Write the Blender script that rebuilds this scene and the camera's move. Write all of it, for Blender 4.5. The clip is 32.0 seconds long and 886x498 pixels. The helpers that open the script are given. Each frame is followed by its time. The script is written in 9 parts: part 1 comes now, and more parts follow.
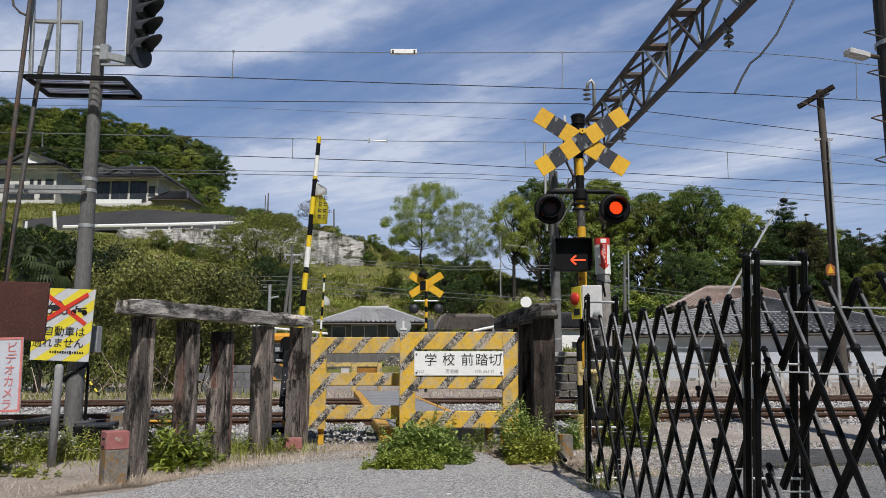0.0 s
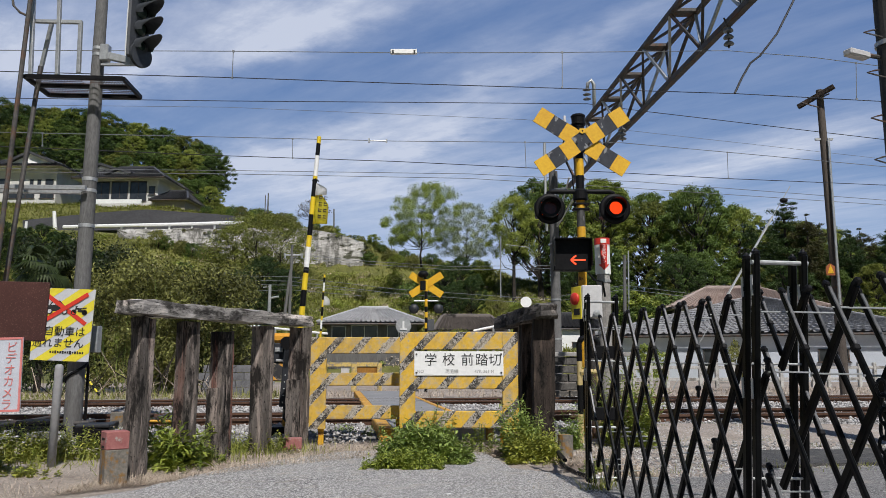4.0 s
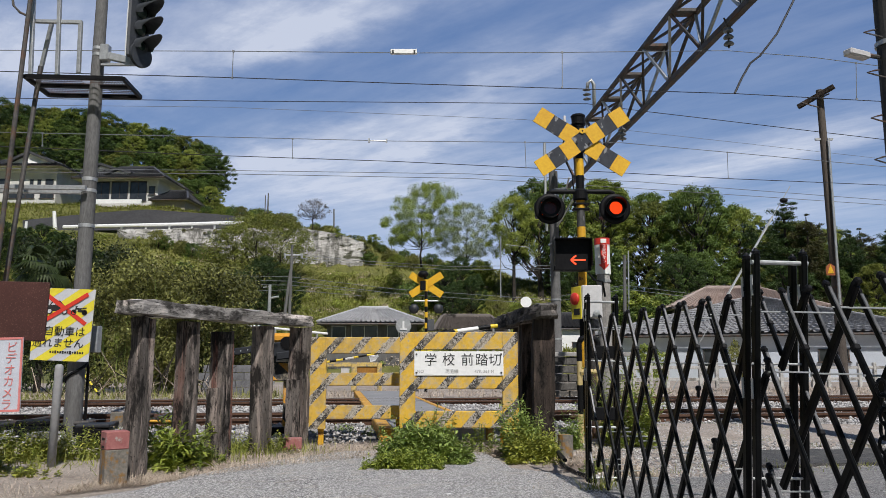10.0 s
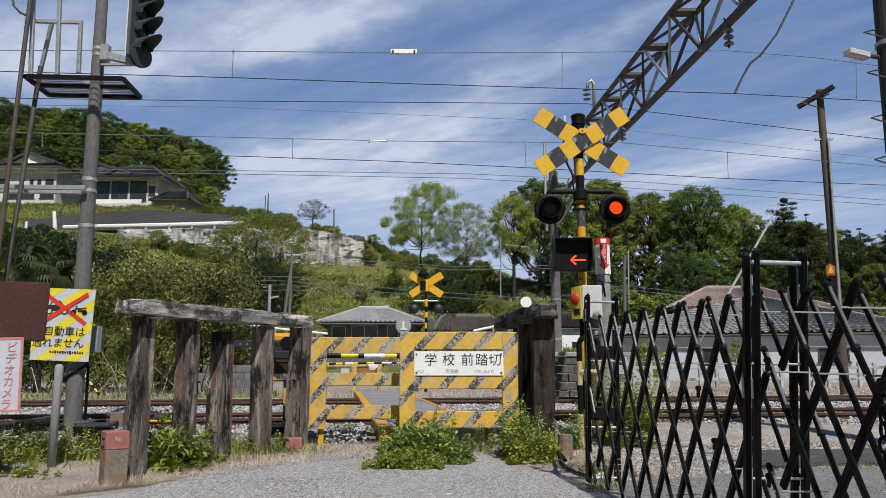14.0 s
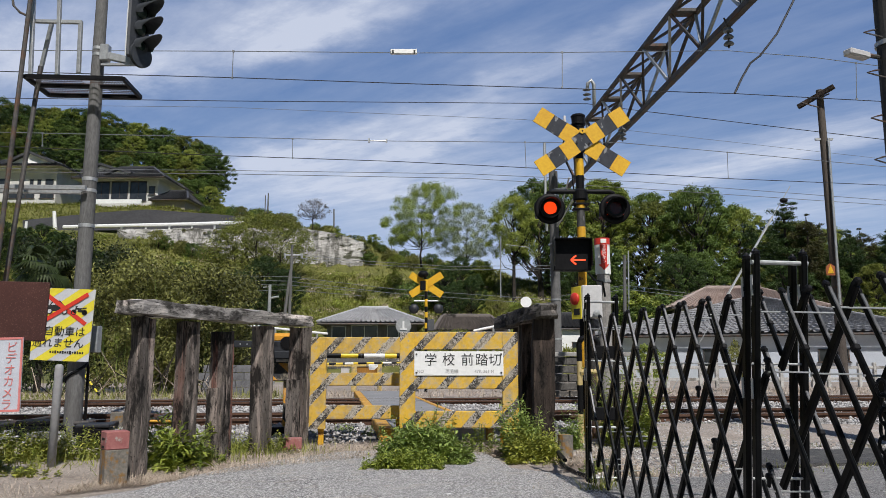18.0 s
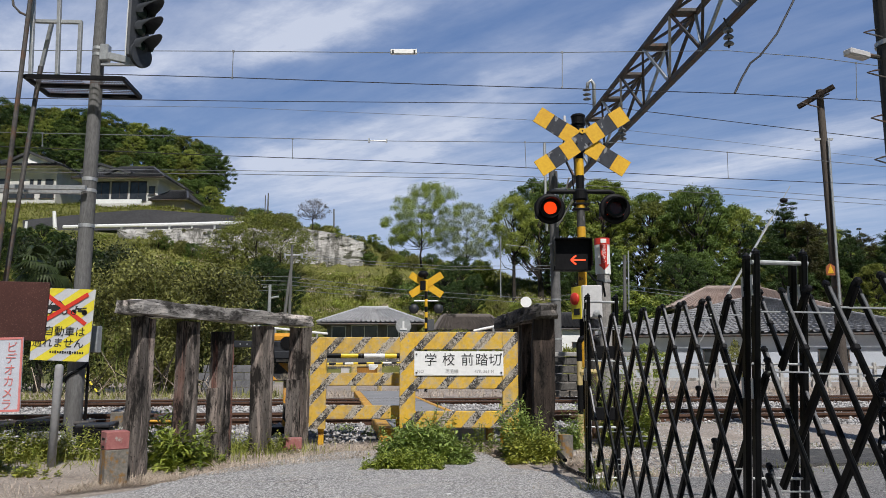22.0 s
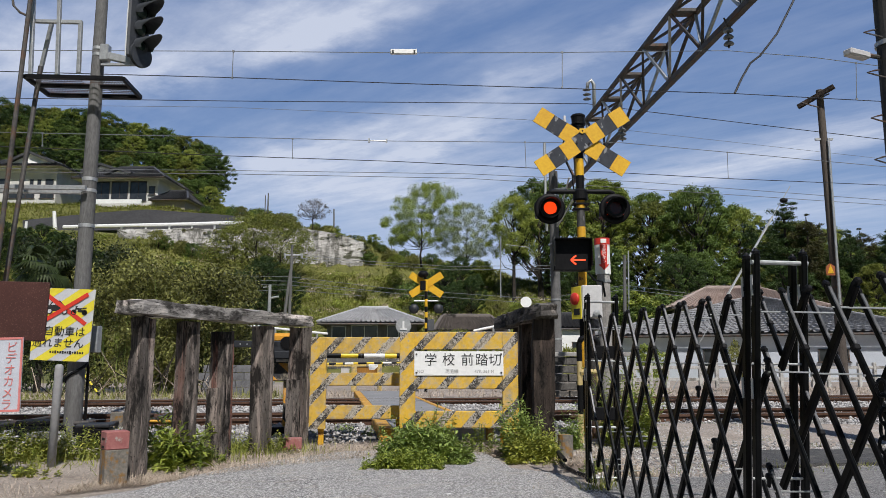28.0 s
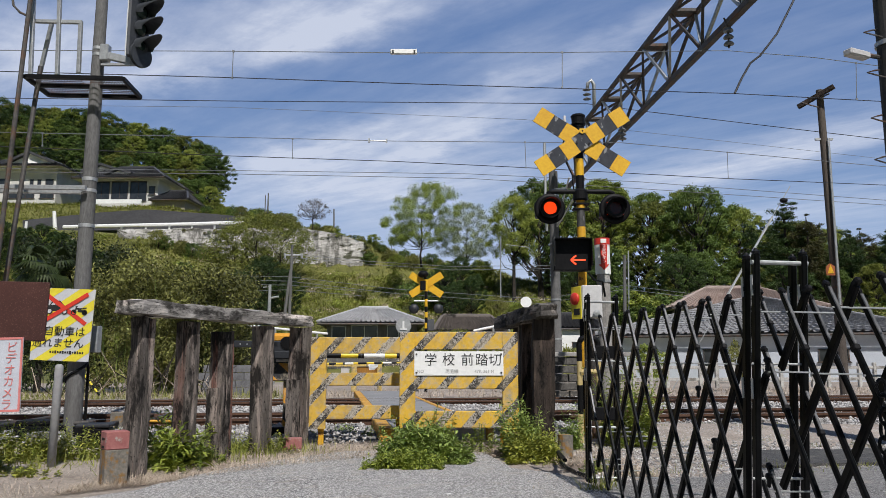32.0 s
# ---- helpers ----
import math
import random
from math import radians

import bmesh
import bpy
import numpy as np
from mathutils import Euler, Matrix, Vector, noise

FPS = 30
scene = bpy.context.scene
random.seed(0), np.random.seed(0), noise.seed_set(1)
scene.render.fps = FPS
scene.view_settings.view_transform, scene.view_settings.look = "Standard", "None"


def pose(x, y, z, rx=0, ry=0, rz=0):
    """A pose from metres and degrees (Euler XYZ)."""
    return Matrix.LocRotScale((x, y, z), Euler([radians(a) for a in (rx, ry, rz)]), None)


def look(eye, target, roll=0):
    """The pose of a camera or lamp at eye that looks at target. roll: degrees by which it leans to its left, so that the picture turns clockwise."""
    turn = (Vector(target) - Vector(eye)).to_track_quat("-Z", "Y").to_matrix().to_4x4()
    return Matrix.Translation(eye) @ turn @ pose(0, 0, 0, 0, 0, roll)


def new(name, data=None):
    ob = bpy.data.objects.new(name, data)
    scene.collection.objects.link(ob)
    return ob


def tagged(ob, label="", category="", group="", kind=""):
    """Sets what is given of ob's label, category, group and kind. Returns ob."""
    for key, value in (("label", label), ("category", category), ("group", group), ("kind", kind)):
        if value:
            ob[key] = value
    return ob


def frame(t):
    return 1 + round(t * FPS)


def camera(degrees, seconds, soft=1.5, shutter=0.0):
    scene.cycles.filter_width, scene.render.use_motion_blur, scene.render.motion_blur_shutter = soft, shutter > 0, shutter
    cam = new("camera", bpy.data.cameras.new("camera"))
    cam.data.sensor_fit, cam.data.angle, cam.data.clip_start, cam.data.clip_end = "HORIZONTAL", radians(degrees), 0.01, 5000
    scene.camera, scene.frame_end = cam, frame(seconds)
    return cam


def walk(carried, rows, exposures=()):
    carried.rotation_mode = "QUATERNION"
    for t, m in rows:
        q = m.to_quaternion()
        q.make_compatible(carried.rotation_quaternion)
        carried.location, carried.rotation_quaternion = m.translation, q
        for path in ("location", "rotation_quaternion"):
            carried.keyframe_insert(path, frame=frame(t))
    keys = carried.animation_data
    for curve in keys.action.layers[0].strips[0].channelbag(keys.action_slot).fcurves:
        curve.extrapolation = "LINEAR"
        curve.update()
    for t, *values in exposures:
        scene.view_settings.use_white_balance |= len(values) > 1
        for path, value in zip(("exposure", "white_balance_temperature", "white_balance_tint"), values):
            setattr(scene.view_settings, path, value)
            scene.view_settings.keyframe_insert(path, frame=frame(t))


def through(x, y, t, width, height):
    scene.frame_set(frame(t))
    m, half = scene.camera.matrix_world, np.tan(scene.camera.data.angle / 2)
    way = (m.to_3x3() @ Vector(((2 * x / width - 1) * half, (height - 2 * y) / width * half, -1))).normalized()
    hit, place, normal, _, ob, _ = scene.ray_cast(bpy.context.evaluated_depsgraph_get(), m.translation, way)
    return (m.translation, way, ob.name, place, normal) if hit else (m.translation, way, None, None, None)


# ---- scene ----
# camera on a low tripod on the road, held still
cam = camera(60.29, 32.0, soft=0.65)
CAM_POSE = pose(0, 0, 0.85, 90 + 8.51, 0, 0)
walk(cam, [(0.0, CAM_POSE), (32.0, CAM_POSE)], exposures=[(0.0, -0.13), (8.0, -0.09), (32.0, -0.08)])

# ---- light ----
SUN_EL, SUN_AZ = radians(51), radians(163.5)      # azimuth clockwise from +y
sun_dir = Vector((math.cos(SUN_EL) * math.sin(SUN_AZ), math.cos(SUN_EL) * math.cos(SUN_AZ), math.sin(SUN_EL)))
sun = new("sun", bpy.data.lights.new("sun", "SUN"))
sun.data.energy, sun.data.angle, sun.data.color = 5.0, radians(0.53), (1.0, 0.965, 0.935)
sun.matrix_world = look(sun_dir * 50, (0, 0, 0))

world = bpy.data.worlds.new("sky")
scene.world = world
world.use_nodes = True
wt = world.node_tree
sky = wt.nodes.new("ShaderNodeTexSky")
sky.sky_type, sky.sun_disc = "NISHITA", False
sky.sun_elevation, sky.sun_rotation = SUN_EL, SUN_AZ
sky.air_density, sky.dust_density, sky.ozone_density = 1.0, 0.1, 4.0
wt.links.new(sky.outputs[0], wt.nodes["Background"].inputs[0])
wt.nodes["Background"].inputs[1].default_value = 0.037

# ---- mesh helpers ----
TRACK_TURN = math.atan(0.14)


def link(bm, name, mat, smooth=False):
    me = bpy.data.meshes.new(name)
    bm.to_mesh(me)
    bm.free()
    if smooth:
        me.polygons.foreach_set("use_smooth", [True] * len(me.polygons))
    me.materials.append(mat)
    return new(name, me)


def part(name, bm, mat, parent, label="", smooth=False):
    ob = link(bm, name, mat, smooth)
    ob.parent = parent
    if label:
        ob["label"] = label
    return ob


def raw_part(name, verts, faces, mat, parent=None, label=""):
    me = bpy.data.meshes.new(name)
    me.from_pydata(verts, [], faces)
    me.materials.append(mat)
    ob = new(name, me)
    ob.parent = parent
    if label:
        ob["label"] = label
    return ob


def share(name, ob, parent, m):
    o = new(name, ob.data)
    o.parent = parent
    o.matrix_basis = m
    return o


def thing(name, label, category, base=(0, 0, 0), turn=0.0, group="", kind=""):
    ob = new(name)
    ob.empty_display_size = 0.1
    ob.matrix_basis = pose(*base, 0, 0, turn)
    return tagged(ob, label, category, group, kind)


def box(bm, c, s, m=None, bevel=0.0):
    """A box of size s round c, turned by m about its centre."""
    t = bmesh.new() if bevel else bm
    mat = Matrix.Translation(c) @ (m.to_4x4() if m else Matrix()) @ Matrix.Diagonal((*s, 1))
    r = bmesh.ops.create_cube(t, size=1, matrix=mat)
    if bevel:
        bmesh.ops.bevel(t, geom=t.edges[:], offset=bevel, segments=1, affect="EDGES")
        merge(bm, t)
    return bm


def merge(bm, t):
    vs = [bm.verts.new(v.co) for v in t.verts]
    t.verts.index_update()
    for f in t.faces:
        bm.faces.new([vs[v.index] for v in f.verts])
    t.free()


def beam(bm, a, b, w, h, up=(0, 0, 1), bevel=0.0):
    """A bar from a to b, w wide and h high."""
    a, b = Vector(a), Vector(b)
    d = (b - a)
    y = d.normalized()
    x = y.cross(Vector(up))
    x = x.normalized() if x.length > 1e-4 else Vector((1, 0, 0))
    z = x.cross(y)
    rot = Matrix((x, y, z)).transposed()
    return box(bm, (a + b) / 2, (w, d.length, h), rot, bevel)


def rod(bm, a, b, r, r2=None, seg=10, caps=True):
    a, b = Vector(a), Vector(b)
    d = b - a
    rot = d.to_track_quat("Z", "Y").to_matrix().to_4x4()
    bmesh.ops.create_cone(bm, cap_ends=caps, segments=seg, radius1=r, radius2=r if r2 is None else r2,
                          depth=d.length, matrix=Matrix.Translation((a + b) / 2) @ rot)
    return bm


def tube_path(bm, pts, r, seg=6):
    """A round pipe along a line of points."""
    pts = [Vector(p) for p in pts]
    rings = []
    for i, p in enumerate(pts):
        d = (pts[min(i + 1, len(pts) - 1)] - pts[max(i - 1, 0)]).normalized()
        x = d.cross(Vector((0.13, 0.31, 0.94)))
        x.normalize()
        y = d.cross(x)
        rings.append([bm.verts.new(p + r * (math.cos(k * math.tau / seg) * x + math.sin(k * math.tau / seg) * y)) for k in range(seg)])
    for a, b in zip(rings, rings[1:]):
        for k in range(seg):
            bm.faces.new((a[k], a[(k + 1) % seg], b[(k + 1) % seg], b[k]))
    bm.faces.new(rings[0][::-1])
    bm.faces.new(rings[-1])
    return bm


def lathe(bm, prof, c=(0, 0, 0), m=None, seg=20, caps=True):
    """Turn a profile of (radius, height) about z, then place it by c and m."""
    m = Matrix.Translation(c) @ (m.to_4x4() if m else Matrix())
    rings = []
    for r, h in prof:
        rings.append([bm.verts.new(m @ Vector((r * math.cos(k * math.tau / seg), r * math.sin(k * math.tau / seg), h))) for k in range(seg)])
    for a, b in zip(rings, rings[1:]):
        for k in range(seg):
            bm.faces.new((a[k], a[(k + 1) % seg], b[(k + 1) % seg], b[k]))
    if caps and prof[0][0] > 1e-5:
        bm.faces.new(rings[0][::-1])
    if caps and prof[-1][0] > 1e-5:
        bm.faces.new(rings[-1])
    return bm


def prism(bm, poly, depth, m=None):
    """A flat outline (x, z) pushed back along +y by depth."""
    m = m or Matrix()
    a = [bm.verts.new(m @ Vector((x, 0, z))) for x, z in poly]
    b = [bm.verts.new(m @ Vector((x, depth, z))) for x, z in poly]
    n = len(poly)
    bm.faces.new(a)
    bm.faces.new(b[::-1])
    for i in range(n):
        bm.faces.new((a[i], b[i], b[(i + 1) % n], a[(i + 1) % n]))
    return bm


RX90 = Matrix.Rotation(radians(90), 3, "X")     # turns z to -y: faces the viewer


def text_mesh(name, body, size, mat, parent, at, turn=(90, 0, 0), label="", depth=0.001, align="CENTER", squeeze=1.0):
    cu = bpy.data.curves.new(name, "FONT")
    cu.body, cu.size, cu.extrude = body, size, depth
    cu.align_x, cu.align_y = align, "CENTER"
    tmp = bpy.data.objects.new(name, cu)
    scene.collection.objects.link(tmp)
    bpy.context.view_layer.update()
    me = bpy.data.meshes.new_from_object(tmp.evaluated_get(bpy.context.evaluated_depsgraph_get()))
    bpy.data.objects.remove(tmp)
    me.materials.clear()
    me.materials.append(mat)
    ob = new(name, me)
    ob.parent = parent
    ob.matrix_basis = pose(*at, *turn) @ Matrix.Diagonal((squeeze, 1, 1, 1))
    if label:
        ob["label"] = label
    return ob


# ---- materials ----
def nodes_of(name):
    m = bpy.data.materials.new(name)
    m.use_nodes = True
    return m, m.node_tree.nodes, m.node_tree.links, m.node_tree.nodes["Principled BSDF"]


def noise_node(n, l, vec, scale, detail=4.0, rough=0.6):
    t = n.new("ShaderNodeTexNoise")
    t.inputs["Scale"].default_value, t.inputs["Detail"].default_value, t.inputs["Roughness"].default_value = scale, detail, rough
    l.new(vec, t.inputs["Vector"])
    return t.outputs["Fac"]


def ramp_node(n, l, fac, *stops):
    r = n.new("ShaderNodeValToRGB")
    el = r.color_ramp.elements
    while len(el) < len(stops):
        el.new(0.5)
    for e, (p, c) in zip(el, stops):
        e.position, e.color = p, (c if len(c) == 4 else (*c, 1)) if hasattr(c, "__len__") else (c, c, c, 1)
    l.new(fac, r.inputs["Fac"])
    return r.outputs["Color"]


def mix_node(n, l, fac, a, b, mode="MIX"):
    x = n.new("ShaderNodeMix")
    x.data_type, x.blend_type = "RGBA", mode
    for sock, v in ((x.inputs["Factor"], fac), (x.inputs[6], a), (x.inputs[7], b)):
        if isinstance(v, (int, float)):
            sock.default_value = v
        elif isinstance(v, tuple):
            sock.default_value = (*v, 1) if len(v) == 3 else v
        else:
            l.new(v, sock)
    return x.outputs[2]


def calc(n, l, op, a, b=0.0, c=0.0):
    x = n.new("ShaderNodeMath")
    x.operation = op
    for sock, v in zip(x.inputs, (a, b, c)):
        if isinstance(v, (int, float)):
            sock.default_value = v
        else:
            l.new(v, sock)
    return x.outputs[0]


def coords(n, l, stretch=(1, 1, 1), vary=True):
    """Object coordinates in metres, shifted for each object by its random number."""
    tc = n.new("ShaderNodeTexCoord")
    mp = n.new("ShaderNodeMapping")
    mp.inputs["Scale"].default_value = stretch
    l.new(tc.outputs["Object"], mp.inputs["Vector"])
    if vary:
        oi = n.new("ShaderNodeObjectInfo")
        k = calc(n, l, "MULTIPLY", oi.outputs["Random"], 37.0)
        cx = n.new("ShaderNodeCombineXYZ")
        for i in range(3):
            l.new(k, cx.inputs[i])
        l.new(cx.outputs[0], mp.inputs["Location"])
    return mp.outputs[0]


def bump_node(n, l, bs, height, strength, dist):
    b = n.new("ShaderNodeBump")
    b.inputs["Strength"].default_value, b.inputs["Distance"].default_value = strength, dist
    l.new(height, b.inputs["Height"])
    l.new(b.outputs[0], bs.inputs["Normal"])


def surface(name, dark, light, fine=40.0, coarse=2.5, rough=0.8, metal=0.0, bump=0.3, dist=0.004, stretch=(1, 1, 1),
            stain=None, stain_at=(0.58, 0.7), stain_scale=5.0, island=0.0, spec=0.4, streak=None):
    """Grain and broad variation between two colours, with stains of a third."""
    m, n, l, bs = nodes_of(name)
    v = coords(n, l, stretch)
    f, c = noise_node(n, l, v, fine, 5), noise_node(n, l, v, coarse, 3)
    k = calc(n, l, "ADD", calc(n, l, "MULTIPLY", f, 0.55), calc(n, l, "MULTIPLY", c, 0.45))
    col = ramp_node(n, l, k, (0.34, dark), (0.66, light))
    if stain:
        s = noise_node(n, l, v, stain_scale, 6, 0.65)
        mask = ramp_node(n, l, s, (stain_at[0], 0.0), (stain_at[1], 1.0))
        col = mix_node(n, l, mask, col, stain)
    if streak:
        runs = noise_node(n, l, coords(n, l, (1.1, 1.1, 0.09)), 1.0, 6, 0.7)
        col = mix_node(n, l, ramp_node(n, l, runs, (0.5, 0.0), (0.62, 0.85)), col, streak)
    if island:
        g = n.new("ShaderNodeNewGeometry")
        k2 = calc(n, l, "MULTIPLY_ADD", g.outputs["Random Per Island"], island * 2, 1 - island)
        hs = n.new("ShaderNodeHueSaturation")
        l.new(k2, hs.inputs["Value"])
        l.new(col, hs.inputs["Color"])
        col = hs.outputs[0]
    l.new(col, bs.inputs["Base Color"])
    bs.inputs["Roughness"].default_value, bs.inputs["Metallic"].default_value = rough, metal
    bs.inputs["Specular IOR Level"].default_value = spec
    if bump:
        bump_node(n, l, bs, k, bump, dist)
    return m


def leaf_material(name, dark, light, through=0.14):
    m, n, l, bs = nodes_of(name)
    g = n.new("ShaderNodeNewGeometry")
    oi = n.new("ShaderNodeObjectInfo")
    tc = n.new("ShaderNodeTexCoord")
    big = noise_node(n, l, tc.outputs["Object"], 0.5, 3)
    k = calc(n, l, "ADD", calc(n, l, "MULTIPLY", g.outputs["Random Per Island"], 0.6), calc(n, l, "MULTIPLY", big, 0.5))
    k = calc(n, l, "ADD", k, calc(n, l, "MULTIPLY", oi.outputs["Random"], 0.25))
    col = ramp_node(n, l, k, (0.25, dark), (1.05, light))
    l.new(col, bs.inputs["Base Color"])
    bs.inputs["Roughness"].default_value = 0.55
    bs.inputs["Specular IOR Level"].default_value = 0.3
    tr = n.new("ShaderNodeBsdfTranslucent")
    tcol = mix_node(n, l, 1.0, col, (1.0, 1.0, 0.45), "MULTIPLY")
    l.new(tcol, tr.inputs["Color"])
    mx = n.new("ShaderNodeMixShader")
    mx.inputs[0].default_value = through
    l.new(bs.outputs[0], mx.inputs[1])
    l.new(tr.outputs[0], mx.inputs[2])
    l.new(mx.outputs[0], n["Material Output"].inputs["Surface"])
    return m


def glow(name, colour, strength):
    m, n, l, bs = nodes_of(name)
    bs.inputs["Base Color"].default_value = (*colour, 1)
    bs.inputs["Emission Color"].default_value = (*colour, 1)
    bs.inputs["Emission Strength"].default_value = strength
    return m


def striped(name, first, second, period, lean, duty=0.5, peel=0.45, under=(0.33, 0.31, 0.29), grime=0.35, offset=0.0):
    """Slanting paint stripes over old wood: ragged edges, the dark ones flaked worst, the bright ones chipped and rubbed."""
    m, n, l, bs = nodes_of(name)
    tc = n.new("ShaderNodeTexCoord")
    oi = n.new("ShaderNodeObjectInfo")
    sp = n.new("ShaderNodeSeparateXYZ")
    v = tc.outputs["Object"]
    l.new(v, sp.inputs[0])
    fine, mid, big = noise_node(n, l, v, 75, 6, 0.75), noise_node(n, l, v, 24, 6, 0.75), noise_node(n, l, v, 2.6, 3)
    s = calc(n, l, "ADD", sp.outputs[0], calc(n, l, "MULTIPLY", sp.outputs[2], lean))
    s = calc(n, l, "ADD", s, calc(n, l, "MULTIPLY", calc(n, l, "SUBTRACT", mid, 0.5), 0.035 * peel / 0.27))
    s = calc(n, l, "FRACT", calc(n, l, "ADD", calc(n, l, "DIVIDE", s, period), offset))
    band = calc(n, l, "GREATER_THAN", s, duty)
    yel = mix_node(n, l, ramp_node(n, l, mid, (0.45, 0.0), (0.72, 1.0)), first, tuple(c * 0.7 for c in first))
    yel = mix_node(n, l, ramp_node(n, l, big, (0.4, 0.0), (0.7, 0.5)), yel, tuple(c * k for c, k in zip(first, (0.8, 0.86, 1.5))))
    col = mix_node(n, l, band, yel, second)
    wood = mix_node(n, l, ramp_node(n, l, fine, (0.36, 0.0), (0.62, 1.0)), tuple(c * 0.45 for c in under), tuple(min(1, c * 1.3) for c in under))
    # flakes: most of a dark stripe has gone, the bright paint only here and there
    wear = calc(n, l, "ADD", calc(n, l, "MULTIPLY", fine, 0.4), calc(n, l, "MULTIPLY", mid, 0.6))
    wear = calc(n, l, "ADD", wear, calc(n, l, "MULTIPLY", calc(n, l, "SUBTRACT", big, 0.5), 0.35))
    lim = calc(n, l, "SUBTRACT", 0.615, calc(n, l, "MULTIPLY", band, 0.42 * peel))
    bare = calc(n, l, "GREATER_THAN", wear, calc(n, l, "ADD", lim, 0.3 * max(0.0, 0.1 - peel)))
    col = mix_node(n, l, bare, col, wood)
    chalk = calc(n, l, "MULTIPLY", ramp_node(n, l, noise_node(n, l, v, 5.5, 7, 0.8), (0.46, 0.0), (0.60, 0.75)), ramp_node(n, l, fine, (0.35, 0.35), (0.6, 1.0)))
    col = mix_node(n, l, chalk, col, (0.46, 0.385, 0.27))
    scuff = ramp_node(n, l, noise_node(n, l, v, 11, 7, 0.85), (0.54, 0.0), (0.62, 0.8 if peel else 0.1))
    col = mix_node(n, l, scuff, col, mix_node(n, l, fine, tuple(c * 0.55 for c in under), under))
    dirt = ramp_node(n, l, noise_node(n, l, v, 4.5, 5, 0.7), (0.48, 0.0), (0.72, grime))
    col = mix_node(n, l, dirt, col, (0.17, 0.145, 0.115))
    l.new(col, bs.inputs["Base Color"])
    bs.inputs["Roughness"].default_value = 0.75
    bump_node(n, l, bs, calc(n, l, "SUBTRACT", fine, calc(n, l, "MULTIPLY", bare, 0.8)), 0.5, 0.004)
    return m


def asphalt(name, dark, light, dust=0.5):
    """Stone chips in worn bitumen."""
    m, n, l, bs = nodes_of(name)
    tc = n.new("ShaderNodeTexCoord")
    v = tc.outputs["Object"]
    vor = n.new("ShaderNodeTexVoronoi")
    vor.inputs["Scale"].default_value = 105
    l.new(v, vor.inputs["Vector"])
    bw = n.new("ShaderNodeRGBToBW")
    l.new(vor.outputs["Color"], bw.inputs[0])
    chip = ramp_node(n, l, bw.outputs[0], (0.25, dark), (0.75, light))
    edge = ramp_node(n, l, vor.outputs["Distance"], (0.35, 1.0), (0.75, 0.35))
    col = mix_node(n, l, 1.0, chip, edge, "MULTIPLY")
    broad = noise_node(n, l, v, 1.3, 5)
    col = mix_node(n, l, ramp_node(n, l, broad, (0.35, 0.0), (0.7, 0.45)), col, tuple(c * 0.55 for c in light))
    mid = noise_node(n, l, v, 7, 4)
    col = mix_node(n, l, ramp_node(n, l, mid, (0.52, 0.0), (0.72, dust)), col, (0.36, 0.32, 0.27))
    l.new(col, bs.inputs["Base Color"])
    bs.inputs["Roughness"].default_value = 0.9
    bump_node(n, l, bs, calc(n, l, "SUBTRACT", 1.0, vor.outputs["Distance"]), 0.9, 0.006)
    return m


M_ASPHALT = asphalt("old_asphalt", (0.115, 0.112, 0.11), (0.70, 0.68, 0.655))
M_DECK = surface("deck_asphalt", (0.17, 0.17, 0.175), (0.29, 0.29, 0.29), fine=60, rough=0.85)
M_BALLAST = surface("ballast", (0.15, 0.142, 0.135), (0.54, 0.525, 0.51), fine=30, coarse=3, rough=0.9, bump=0.4, dist=0.01, island=0.45)
M_BALLAST_BED = surface("ballast_bed", (0.09, 0.085, 0.08), (0.36, 0.35, 0.34), fine=24, coarse=2, rough=0.95, bump=1.0, dist=0.03)
M_RUST = surface("rusty_rail", (0.055, 0.028, 0.018), (0.15, 0.08, 0.05), fine=30, coarse=1.5, rough=0.75, metal=0.3)
M_RAILTOP = surface("rail_head", (0.35, 0.33, 0.31), (0.55, 0.53, 0.5), fine=20, rough=0.3, metal=0.9, bump=0.05)


